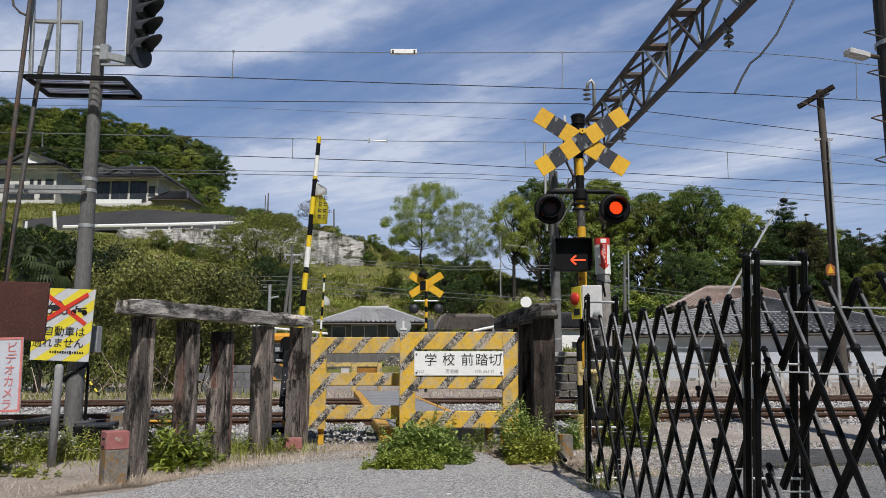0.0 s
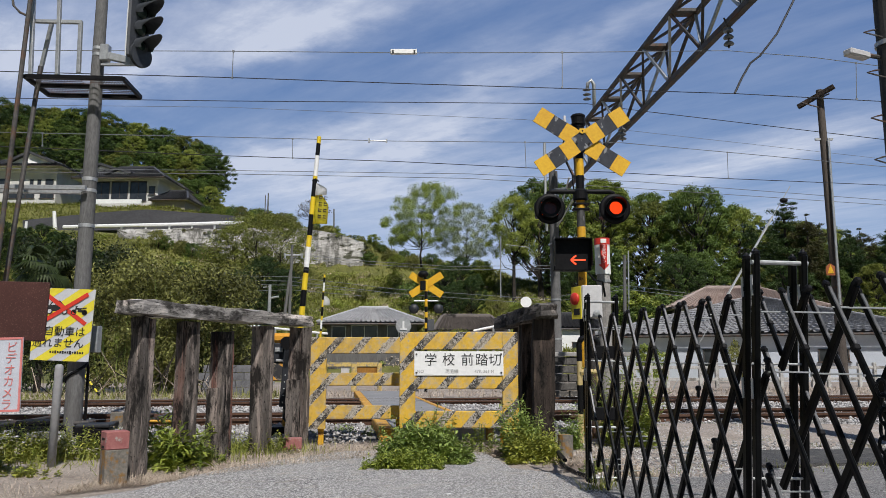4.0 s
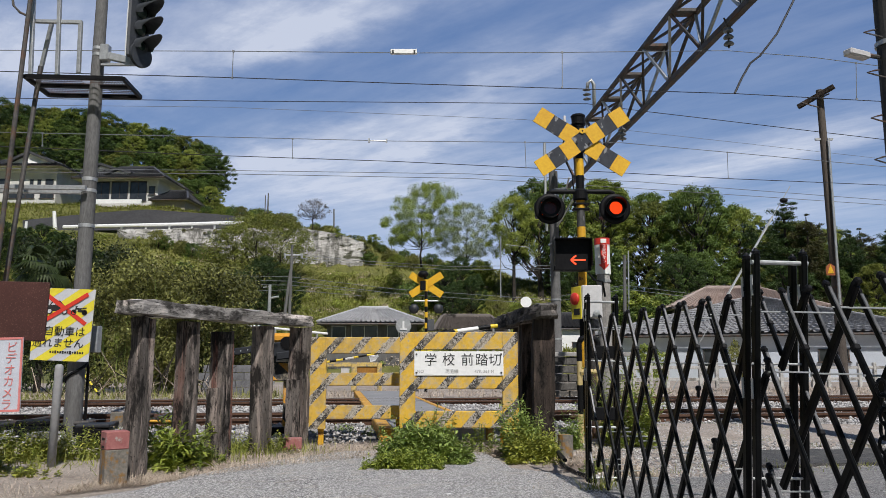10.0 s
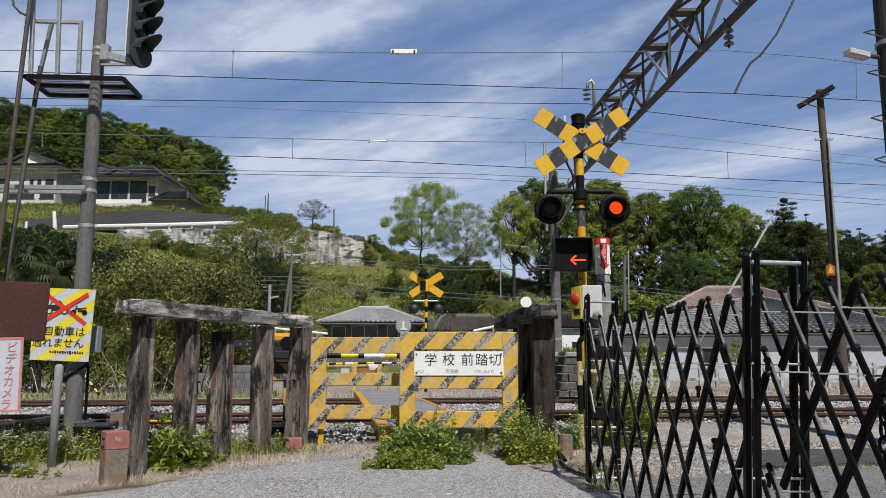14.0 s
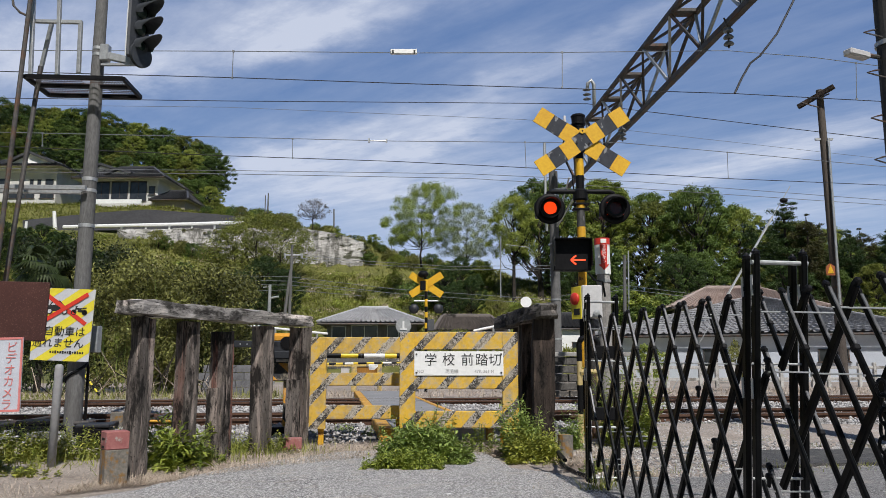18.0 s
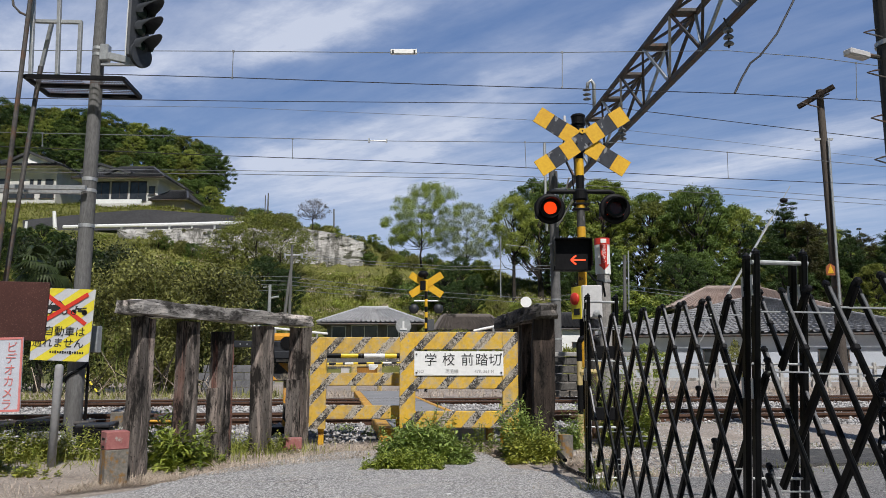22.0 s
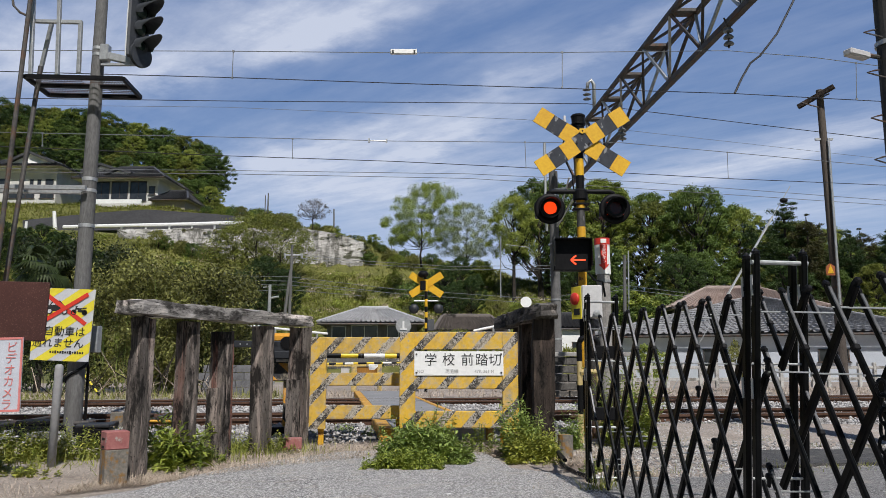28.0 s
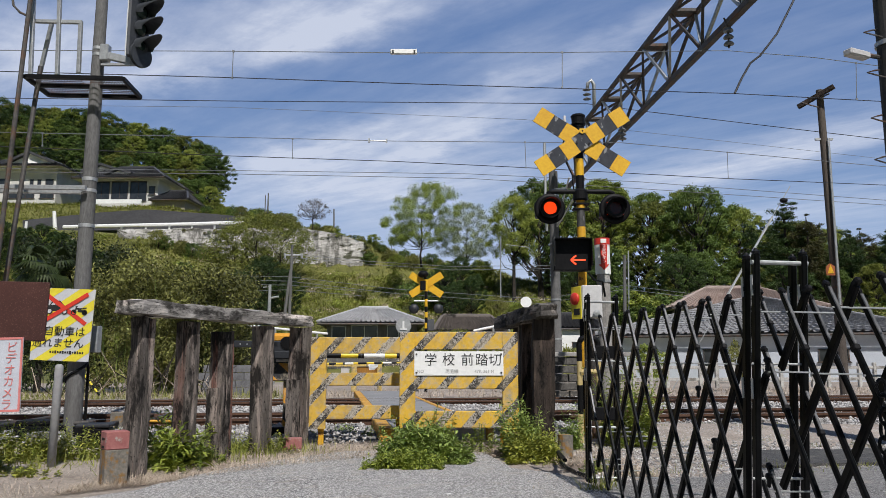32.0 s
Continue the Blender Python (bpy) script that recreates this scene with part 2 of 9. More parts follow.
def timber(name, dark, light, red, axis, redness=0.6):
    """Old creosoted timber: fine long grain, streaks, pits, open cracks, reddish heartwood on some pieces."""
    m, n, l, bs = nodes_of(name)

    def along_grain(k):
        st = [1.0, 1.0, 1.0]
        st[axis] = k
        return coords(n, l, tuple(st))

    oi = n.new("ShaderNodeObjectInfo")
    grain = noise_node(n, l, along_grain(0.05), 130, 4, 0.7)
    streak = noise_node(n, l, along_grain(0.06), 26, 5, 0.7)
    broad = noise_node(n, l, along_grain(0.25), 5, 4, 0.6)
    k = calc(n, l, "ADD", calc(n, l, "MULTIPLY", grain, 0.34), calc(n, l, "MULTIPLY", streak, 0.28))
    k = calc(n, l, "ADD", k, calc(n, l, "MULTIPLY", broad, 0.38))
    mid = tuple(a * 0.55 + c * 0.45 for a, c in zip(dark, light))
    col = ramp_node(n, l, k, (0.37, dark), (0.48, mid), (0.62, light))
    heart = ramp_node(n, l, noise_node(n, l, along_grain(0.05), 12, 3), (0.53, 0.0), (0.62, redness))
    some = ramp_node(n, l, oi.outputs["Random"], (0.3, 0.15), (0.7, 1.0))
    col = mix_node(n, l, calc(n, l, "MULTIPLY", heart, some), col, red)
    pits = ramp_node(n, l, noise_node(n, l, along_grain(0.5), 70, 3, 0.7), (0.60, 0.0), (0.66, 0.85))
    rot = ramp_node(n, l, noise_node(n, l, along_grain(0.33), 6, 6, 0.75), (0.51, 0.0), (0.60, 0.92))
    silver = ramp_node(n, l, noise_node(n, l, along_grain(0.12), 9, 5, 0.7), (0.52, 0.0), (0.63, 0.8))
    col = mix_node(n, l, silver, col, tuple(min(1.0, c * w) for c, w in zip(light, (1.95, 1.85, 1.8))))
    col = mix_node(n, l, pits, col, dark)
    col = mix_node(n, l, rot, col, tuple(c * 0.8 for c in dark))
    slit = ramp_node(n, l, noise_node(n, l, along_grain(0.035), 22, 2, 0.5), (0.27, 1.0), (0.31, 0.0))
    col = mix_node(n, l, slit, col, (0.006, 0.005, 0.005))
    l.new(col, bs.inputs["Base Color"])
    bs.inputs["Roughness"].default_value = 0.92
    bs.inputs["Specular IOR Level"].default_value = 0.25
    h = calc(n, l, "SUBTRACT", calc(n, l, "ADD", k, calc(n, l, "MULTIPLY", grain, 0.5)), calc(n, l, "ADD", slit, calc(n, l, "MULTIPLY", pits, 0.5)))
    bump_node(n, l, bs, h, 0.8, 0.005)
    return m


M_WOOD = timber("weathered_timber", (0.008, 0.0068, 0.006), (0.21, 0.182, 0.162), (0.19, 0.085, 0.062), 2, 0.9)
M_WOOD_DARK = timber("tarred_timber", (0.003, 0.0026, 0.0023), (0.06, 0.046, 0.038), (0.035, 0.018, 0.013), 2)
M_WOOD_BEAM = timber("weathered_beam", (0.028, 0.025, 0.022), (0.50, 0.47, 0.44), (0.36, 0.31, 0.27), 0, 0.3)
M_BEAM_DARK = timber("sooty_beam", (0.007, 0.006, 0.0055), (0.17, 0.157, 0.145), (0.10, 0.08, 0.07), 0, 0.3)
M_CONCRETE = surface("concrete", (0.20, 0.19, 0.175), (0.37, 0.355, 0.335), fine=50, coarse=1.8, rough=0.88, stain=(0.14, 0.13, 0.12), stain_at=(0.55, 0.75))
M_POLE_OLD = surface("old_pole_concrete", (0.045, 0.037, 0.031), (0.12, 0.098, 0.082), fine=60, coarse=1.2, rough=0.85, stretch=(1, 1, 0.25))
M_POLE = surface("pole_concrete", (0.066, 0.065, 0.0635), (0.172, 0.170, 0.167), fine=60, coarse=1.2, rough=0.85, stretch=(1, 1, 0.25), stain=(0.06, 0.055, 0.05), stain_at=(0.52, 0.72), stain_scale=2.5)
M_GALV = surface("galvanised_steel", (0.30, 0.31, 0.31), (0.52, 0.53, 0.53), fine=25, coarse=3, rough=0.5, metal=0.6, bump=0.08)
M_GALV_DULL = surface("dull_steel", (0.05, 0.046, 0.043), (0.12, 0.113, 0.107), fine=25, coarse=3, rough=0.65, metal=0.4, bump=0.1, stain=(0.12, 0.065, 0.04), stain_at=(0.5, 0.64))
M_WHITE = surface("white_paint", (0.70, 0.70, 0.68), (0.84, 0.84, 0.83), fine=30, coarse=2, rough=0.5, bump=0.05)
M_BLACK = surface("black_enamel", (0.0035, 0.0035, 0.004), (0.009, 0.009, 0.010), fine=30, coarse=3, rough=0.5, bump=0.06, spec=0.14)
M_ALU_BLACK = surface("black_aluminium", (0.0022, 0.0024, 0.0027), (0.006, 0.0064, 0.007), fine=30, coarse=2, rough=0.28, metal=0.0, bump=0.04, spec=0.10)
M_ALU_SUNLIT = surface("sunlit_aluminium", (0.045, 0.046, 0.049), (0.15, 0.151, 0.154), fine=60, coarse=5, rough=0.4, metal=0.35, bump=0.05, stretch=(1, 1, 0.3))
M_YELLOW = surface("yellow_paint", (0.58, 0.31, 0.012), (0.72, 0.43, 0.02), fine=35, coarse=3, rough=0.5, bump=0.06, stain=(0.33, 0.18, 0.03), stain_at=(0.64, 0.74), stain_scale=9)
M_YELLOW_RUST = surface("rusting_yellow_paint", (0.48, 0.24, 0.015), (0.68, 0.38, 0.02), fine=35, coarse=3, rough=0.6, stain=(0.15, 0.06, 0.02), stain_at=(0.54, 0.62), stain_scale=8)
M_BLACK_WORN = surface("worn_black_paint", (0.010, 0.013, 0.021), (0.028, 0.033, 0.046), fine=20, coarse=4, rough=0.6, stretch=(1, 1, 0.55), stain=(0.21, 0.21, 0.22), stain_at=(0.56, 0.60), stain_scale=9)
M_REDPAINT = surface("faded_red_paint", (0.25, 0.085, 0.08), (0.38, 0.165, 0.15), fine=30, coarse=6, rough=0.8, stain=(0.32, 0.28, 0.25), stain_at=(0.58, 0.66), stain_scale=14)
M_RED = surface("red_paint", (0.50, 0.03, 0.02), (0.62, 0.05, 0.03), fine=30, coarse=4, rough=0.45, bump=0.03)
M_BROWN = surface("brown_sheet_metal", (0.045, 0.016, 0.013), (0.075, 0.028, 0.022), fine=90, coarse=3, rough=0.6, bump=0.15, stain=(0.12, 0.06, 0.05), stain_at=(0.58, 0.66), stain_scale=90)
M_GATE_OPEN = striped("open_gate_paint", (0.62, 0.385, 0.045), (0.018, 0.018, 0.018), 0.28, -0.9, 0.66, peel=0.28, under=(0.43, 0.405, 0.37), grime=0.7, offset=0.34)
M_GATE = striped("gate_paint", (0.68, 0.41, 0.03), (0.018, 0.018, 0.018), 0.294, -0.9, 0.66, peel=0.25, under=(0.40, 0.375, 0.345), grime=0.5, offset=0.275)
M_INK = surface("black_ink", (0.012, 0.012, 0.012), (0.022, 0.022, 0.022), rough=0.6, bump=0)
M_GREYINK = surface("faded_ink", (0.30, 0.30, 0.29), (0.42, 0.42, 0.41), rough=0.6, bump=0)
M_GLASS_DARK = surface("window_glass", (0.02, 0.024, 0.028), (0.045, 0.05, 0.055), fine=3, coarse=1, rough=0.12, bump=0.0, spec=0.8)
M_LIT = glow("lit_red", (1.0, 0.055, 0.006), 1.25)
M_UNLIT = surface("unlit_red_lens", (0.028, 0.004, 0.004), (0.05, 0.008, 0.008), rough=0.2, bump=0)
M_ARROW = glow("lit_arrow", (1.0, 0.07, 0.02), 1.2)
M_SIGNAL_LENS = surface("signal_lens", (0.015, 0.03, 0.028), (0.03, 0.05, 0.045), rough=0.15, bump=0)
M_TILE = surface("roof_tile", (0.26, 0.26, 0.268), (0.56, 0.56, 0.57), fine=12, coarse=1.2, rough=0.45, bump=0.2, stain=(0.34, 0.34, 0.35), stain_at=(0.6, 0.75), stain_scale=2)
M_TILE_GREY = surface("grey_roof_tile", (0.12, 0.12, 0.125), (0.36, 0.36, 0.37), fine=12, coarse=1.2, rough=0.45, bump=0.2, stain=(0.16, 0.16, 0.165), stain_at=(0.55, 0.7), stain_scale=2)
M_TILE_DARK = surface("dark_roof_tile", (0.03, 0.031, 0.034), (0.07, 0.07, 0.076), fine=12, coarse=1.2, rough=0.5, bump=0.2)
M_TILE_BROWN = surface("brown_roof_tile", (0.27, 0.21, 0.185), (0.46, 0.375, 0.335), fine=12, coarse=1.2, rough=0.55, bump=0.2)
M_HOUSE_WHITE = surface("pale_house_paint", (0.45, 0.485, 0.535), (0.54, 0.575, 0.63), fine=20, coarse=1, rough=0.8, bump=0.06)
M_PLASTER = surface("pale_plaster", (0.46, 0.45, 0.42), (0.66, 0.65, 0.62), fine=20, coarse=1, rough=0.85, bump=0.1)
M_PLASTER_TAN = surface("tan_plaster", (0.26, 0.23, 0.19), (0.38, 0.34, 0.28), fine=20, coarse=1, rough=0.85, bump=0.1)
M_DARKWALL = surface("dark_timber_wall", (0.07, 0.067, 0.066), (0.15, 0.145, 0.142), fine=10, coarse=1, rough=0.8, stretch=(3, 3, 0.3))
M_GREYWALL = surface("grey_sheet_wall", (0.15, 0.15, 0.155), (0.27, 0.27, 0.28), fine=14, coarse=1, rough=0.7, stretch=(3, 3, 0.3))
M_CLIFF = surface("pale_rock", (0.22, 0.212, 0.197), (0.62, 0.60, 0.57), fine=2.0, coarse=0.35, rough=0.95, bump=1.0, dist=0.25, stretch=(0.55, 0.55, 1.9), stain=(0.06, 0.062, 0.038), stain_at=(0.53, 0.62), stain_scale=1.1, streak=(0.075, 0.072, 0.06))
M_RETAIN = surface("grey_retaining_wall", (0.024, 0.0235, 0.0235), (0.05, 0.049, 0.049), fine=4, coarse=0.4, rough=0.9, bump=0.5, dist=0.05)
M_HILL = surface("hill_grass_ground", (0.065, 0.072, 0.018), (0.20, 0.195, 0.055), fine=1.6, coarse=0.22, rough=0.95, bump=1.0, dist=0.25, stain=(0.20, 0.16, 0.075), stain_at=(0.6, 0.7), stain_scale=0.55)
M_SOIL = surface("dry_soil", (0.16, 0.132, 0.108), (0.43, 0.372, 0.318), fine=30, coarse=1.5, rough=0.95, bump=0.9, dist=0.02)
M_STRAW = surface("dry_straw", (0.24, 0.193, 0.146), (0.60, 0.50, 0.395), rough=0.85, bump=0, island=0.4)
M_BARK = surface("bark", (0.014, 0.0115, 0.009), (0.048, 0.040, 0.033), fine=14, coarse=2, rough=0.95, bump=0.8, dist=0.03, stretch=(1, 1, 0.25))
M_LEAF_WOOD = leaf_material("wood_leaves", (0.020, 0.048, 0.011), (0.15, 0.22, 0.045))
M_LEAF_DARK = leaf_material("dark_leaves", (0.010, 0.024, 0.008), (0.065, 0.11, 0.024))
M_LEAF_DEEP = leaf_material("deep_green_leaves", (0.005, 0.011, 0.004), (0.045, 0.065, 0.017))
M_LEAF_PINE = leaf_material("brown_green_needles", (0.018, 0.019, 0.007), (0.085, 0.08, 0.024))
M_LEAF_LIGHT = leaf_material("spring_leaves", (0.075, 0.12, 0.018), (0.32, 0.365, 0.065))
M_LEAF_OPEN = leaf_material("open_crown_leaves", (0.10, 0.155, 0.028), (0.40, 0.47, 0.11), 0.24)
M_LEAF_OLIVE = leaf_material("olive_leaves", (0.05, 0.066, 0.013), (0.21, 0.23, 0.04))
M_LEAF_PALE = leaf_material("pale_leaves", (0.14, 0.18, 0.085), (0.32, 0.37, 0.21))
M_LEAF_HEDGE = leaf_material("bamboo_leaves", (0.014, 0.019, 0.005), (0.29, 0.295, 0.08), 0.12)
M_LEAF_WEED = leaf_material("weed_leaves", (0.07, 0.12, 0.028), (0.30, 0.38, 0.10))
M_LEAF_YELLOW = leaf_material("yellow_green_leaves", (0.11, 0.14, 0.02), (0.36, 0.37, 0.07))
M_GRASS = leaf_material("grass_blades", (0.088, 0.112, 0.02), (0.31, 0.32, 0.075))
M_WIRE = surface("dark_wire", (0.02, 0.02, 0.022), (0.04, 0.04, 0.044), rough=0.6, bump=0)
M_WIRE_PALE = surface("weathered_wire", (0.16, 0.17, 0.18), (0.24, 0.25, 0.26), rough=0.5, metal=0.3, bump=0)
M_PORCELAIN = surface("insulator_glaze", (0.10, 0.11, 0.12), (0.20, 0.21, 0.22), rough=0.25, bump=0)
M_SLEEPER = surface("track_sleeper", (0.09, 0.075, 0.06), (0.20, 0.175, 0.15), fine=20, coarse=2, rough=0.9, stretch=(1, 0.2, 1))
M_PIPE = surface("grey_plastic", (0.42, 0.41, 0.41), (0.55, 0.54, 0.54), fine=20, coarse=2, rough=0.55, bump=0.03)
M_ORANGE = surface("orange_housing", (0.52, 0.22, 0.02), (0.66, 0.32, 0.03), fine=30, coarse=4, rough=0.5, bump=0.05)


# ---- setting: one ground sheet, flat by the line, rising to terraces beyond ----
HILL_X = [-4000, -140, -80, -48, -30, -16, -7.5, 3, 16, 60, 140, 4000]
HILL_ROWS = [
    (-4000, [0] * 12),
    (36, [0] * 12),
    (44, [2.4, 2.4, 1.9, 1.2, 0.5, 0.1, 0.05, 0.05, 0.1, -0.2, 0, 0]),
    (46, [3, 3, 2.4, 1.6, 1.0, 0.9, 1.0, 1.0, 0.7, -0.3, 0, 0]),
    (69, [12, 13, 13, 12.9, 12.3, 9.2, 8.7, 8.4, 6.3, 2.5, 2, 2]),
    (72, [14, 15, 14.4, 13.7, 13.1, 13.1, 12.2, 9.6, 7.0, 3, 2.5, 2]),
    (77, [16, 16, 15.0, 14.1, 13.5, 13.8, 12.8, 9, 6, 3.2, 3, 2]),
    (84, [22, 21, 19.4, 18.4, 17.8, 16.2, 13.2, 9.5, 6, 3.4, 3, 2]),
    (94, [26, 24, 20.4, 19.6, 19.4, 16, 13.2, 9.5, 6, 3.4, 3, 2]),
    (112, [50, 46, 34, 31, 23, 16, 12, 9, 6, 3.4, 3, 2]),
    (170, [50, 48, 34, 28, 22, 14, 12, 12, 12, 10, 8, 6]),
    (4000, [0] * 12),
]


def ground_height(x, y):
    """The lie of the land, by rows of the plan."""
    for (ya, ra), (yb, rb) in zip(HILL_ROWS, HILL_ROWS[1:]):
        if y <= yb:
            k = (y - ya) / (yb - ya)
            row = [a + (b - a) * k for a, b in zip(ra, rb)]
            h = float(np.interp(x, HILL_X, row))
            rough = min(1.0, max(0.0, (y - 38) / 10))
            return h + rough * 0.55 * noise.noise((x * 0.16, y * 0.16, 0.0)) + rough * 0.22 * noise.noise((x * 0.5, y * 0.5, 3.0))
    return 0.0


def build_ground():
    xs = [-4000, -900, -300] + [-140 + 4 * i for i in range(15)] + [-78 + 2.0 * i for i in range(72)] + [70 + 6 * i for i in range(13)] + [300, 900, 4000]
    ys = [-4000, -600, -100, -20, 0, 12, 24, 30, 34, 36, 38, 40, 42, 44] + [46 + 1.5 * i for i in range(36)] + [100 + 5 * i for i in range(15)] + [300, 900, 4000]
    verts = [(x, y, ground_height(x, y) - 0.02) for y in ys for x in xs]
    n = len(xs)
    faces = [(j * n + i, j * n + i + 1, (j + 1) * n + i + 1, (j + 1) * n + i) for j in range(len(ys) - 1) for i in range(n - 1)]
    ob = raw_part("ground", verts, faces, M_HILL)
    return tagged(ob, "uneven grassy ground rising to a terraced hillside", "ground", kind="structure")


ground = build_ground()


def sheet(name, outline, z, mat, label, category, thick=0.03, kind="structure"):
    bm = bmesh.new()
    top = [bm.verts.new((x, y, z)) for x, y in outline]
    low = [bm.verts.new((x, y, z - thick)) for x, y in outline]
    n = len(outline)
    bm.faces.new(top)
    bm.faces.new(low[::-1])
    for i in range(n):
        bm.faces.new((top[i], low[i], low[(i + 1) % n], top[(i + 1) % n]))
    bmesh.ops.recalc_face_normals(bm, faces=bm.faces[:])
    return tagged(link(bm, name, mat), label, category, kind=kind)


def along(s, d, z=0.0):
    """A place s metres along the line from its crossing point and d metres across it, counted from the near track."""
    c, n = math.cos(TRACK_TURN), math.sin(TRACK_TURN)
    return (s * c - d * n, 10.8 + s * n + d * c, z)


# road surface with a ragged edge to the verge, and the dry verge under it
rim = [(0.542, 6.238), (0.401, 7.325), (-0.46, 7.6), (-0.97, 7.325), (-1.46, 6.681), (-1.71, 6.206), (-1.867, 5.741), (-2.008, 5.119)]
road_edge = []
for (xa, ya), (xb, yb) in zip(rim, rim[1:]):
    for i in range(10):
        k = i / 10
        x, y = xa + (xb - xa) * k, ya + (yb - ya) * k
        road_edge.append((x + 0.05 * noise.noise((x * 6, y * 6, 1)), y + 0.07 * noise.noise((x * 7, y * 7, 5))))
road_edge += [(-3.2, 3.6), (-3.6, -6), (7, -6), (7, 6.6)]
rim = [(5.2, 6.5), (3.552, 6.308), (2.835, 6.208), (2.483, 6.111), (2.228, 6.0), (1.885, 5.68), (1.699, 5.72), (1.45, 5.58), (1.2, 5.56), (1.03, 5.25), (0.868, 6.023)]
for (xa, ya), (xb, yb) in zip(rim, rim[1:]):
    for i in range(8):
        x, y = xa + (xb - xa) * i / 8, ya + (yb - ya) * i / 8
        road_edge.append((x + 0.03 * noise.noise((x * 6, y * 6, 2)), y + (0.09 if x > 1.1 else 0.02) * noise.noise((x * 7, y * 7, 6))))
road = sheet("road", road_edge, 0.03, M_ASPHALT, "grey worn asphalt road ending before the gates", "road", 0.06)
M_PATCH = asphalt("dark_strip_chips", (0.03, 0.03, 0.031), (0.13, 0.128, 0.125), 0.25)
M_ASPHALT_WORN = asphalt("worn_dark_asphalt", (0.07, 0.068, 0.067), (0.38, 0.37, 0.36), 0.4)
sheet("asphalt_strip", [(1.06, 3.0), (1.035, 5.2)] + [p for p in road_edge[-88:] if p[0] > 1.04][::-1] + [(7, 6.6), (7, 3.0)], 0.034, M_ASPHALT_WORN, "darker worn asphalt beside the lattice gate", "road", 0.05)
# a darker strip with a ragged outline, laid over the dirt
patch_edge = []
rim = [(2.52, 6.46), (2.7, 6.31), (3.039, 6.446), (3.354, 6.517), (3.693, 6.554), (6.0, 6.8), (6.0, 7.9), (4.305, 7.618), (3.718, 7.52), (3.317, 7.472), (2.974, 7.425), (2.66, 7.0), (2.52, 6.46)]
for (xa, ya), (xb, yb) in zip(rim, rim[1:]):
    for i in range(7):
        x, y = xa + (xb - xa) * i / 7, ya + (yb - ya) * i / 7
        patch_edge.append((x + 0.04 * noise.noise((x * 6, y * 6, 3)), y + 0.07 * noise.noise((x * 7, y * 7, 7))))
sheet("asphalt_patch", patch_edge, 0.036, M_PATCH, "darker strip across the dirt yard", "road", 0.05)
verge = sheet("verge", [(-9, 3), (9, 3), (9, 9.3), (0.6, 8.6), (-9, 7.6)], 0.005, M_SOIL, "dry soil verge with straw and weeds", "verge", 0.05)


# track bed, rails and sleepers
def band(name, d0, d1, z0, z1, mat, label, category, s0=-60, s1=80):
    bm = bmesh.new()
    q = [(d0 - 0.5, -0.03), (d0, z0), (d1, z1), (d1 + 0.5, -0.03)]
    a = [bm.verts.new(along(s0, d, z)) for d, z in q]
    b = [bm.verts.new(along(s1, d, z)) for d, z in q]
    for i in range(3):
        bm.faces.new((a[i], b[i], b[i + 1], a[i + 1]))
    bm.faces.new(a[::-1])
    bm.faces.new(b)
    return tagged(link(bm, name, mat), label, category, kind="structure")


track_bed = band("track_bed", -1.75, 6.3, 0.055, 0.055, M_BALLAST_BED, "grey crushed stone ballast bed", "track bed")
far_strip = sheet("far_verge", [along(-60, 6.2)[:2], along(80, 6.2)[:2], along(80, 24)[:2], along(-60, 24)[:2]], 0.012, M_SOIL, "dry grassy strip beyond the tracks", "verge", 0.05)



def dirt_shoulder():
    """Trodden dirt that laps over the ballast's edge beside the lattice gate."""
    xs = [1.5 + 0.25 * i for i in range(40)]
    rows = ((7.8, -0.02), (8.2, 0.02), (8.8, 0.05), (9.4, 0.075), (9.9, 0.085), (1e9, 0.06), (1e9, -0.02))
    verts = []
    for x in xs:
        far = float(np.interp(x, [1.5, 2.2, 2.9, 4.3, 5.7, 11.3], [8.6, 9.9, 10.45, 10.40, 10.1, 10.2])) + 0.10 * noise.noise((x * 3, 0.3, 4.0))
        for k, (y, z) in enumerate(rows):
            y = min(y, far - 0.3 + 0.05 * k) if k < 5 else far + 0.08 * (k - 5)
            verts.append((x, y, z + (0.012 * noise.noise((x * 4, y * 4, 1.0)) if 0 < k < 5 else 0)))
    n = len(rows)
    faces = [(a * n + k, (a + 1) * n + k, (a + 1) * n + k + 1, a * n + k + 1) for a in range(len(xs) - 1) for k in range(n - 1)]
    ob = raw_part("dirt_shoulder", verts, faces, M_SOIL)
    return tagged(ob, "pale trodden dirt lapping over the edge of the ballast", "verge", kind="structure")


dirt_shoulder()

RAIL_PROFILE = [(-0.062, 0), (0.062, 0), (0.062, 0.012), (0.012, 0.03), (0.010, 0.105), (0.033, 0.118), (0.033, 0.150), (-0.033, 0.150), (-0.033, 0.118), (-0.010, 0.105), (-0.012, 0.03), (-0.062, 0.012)]


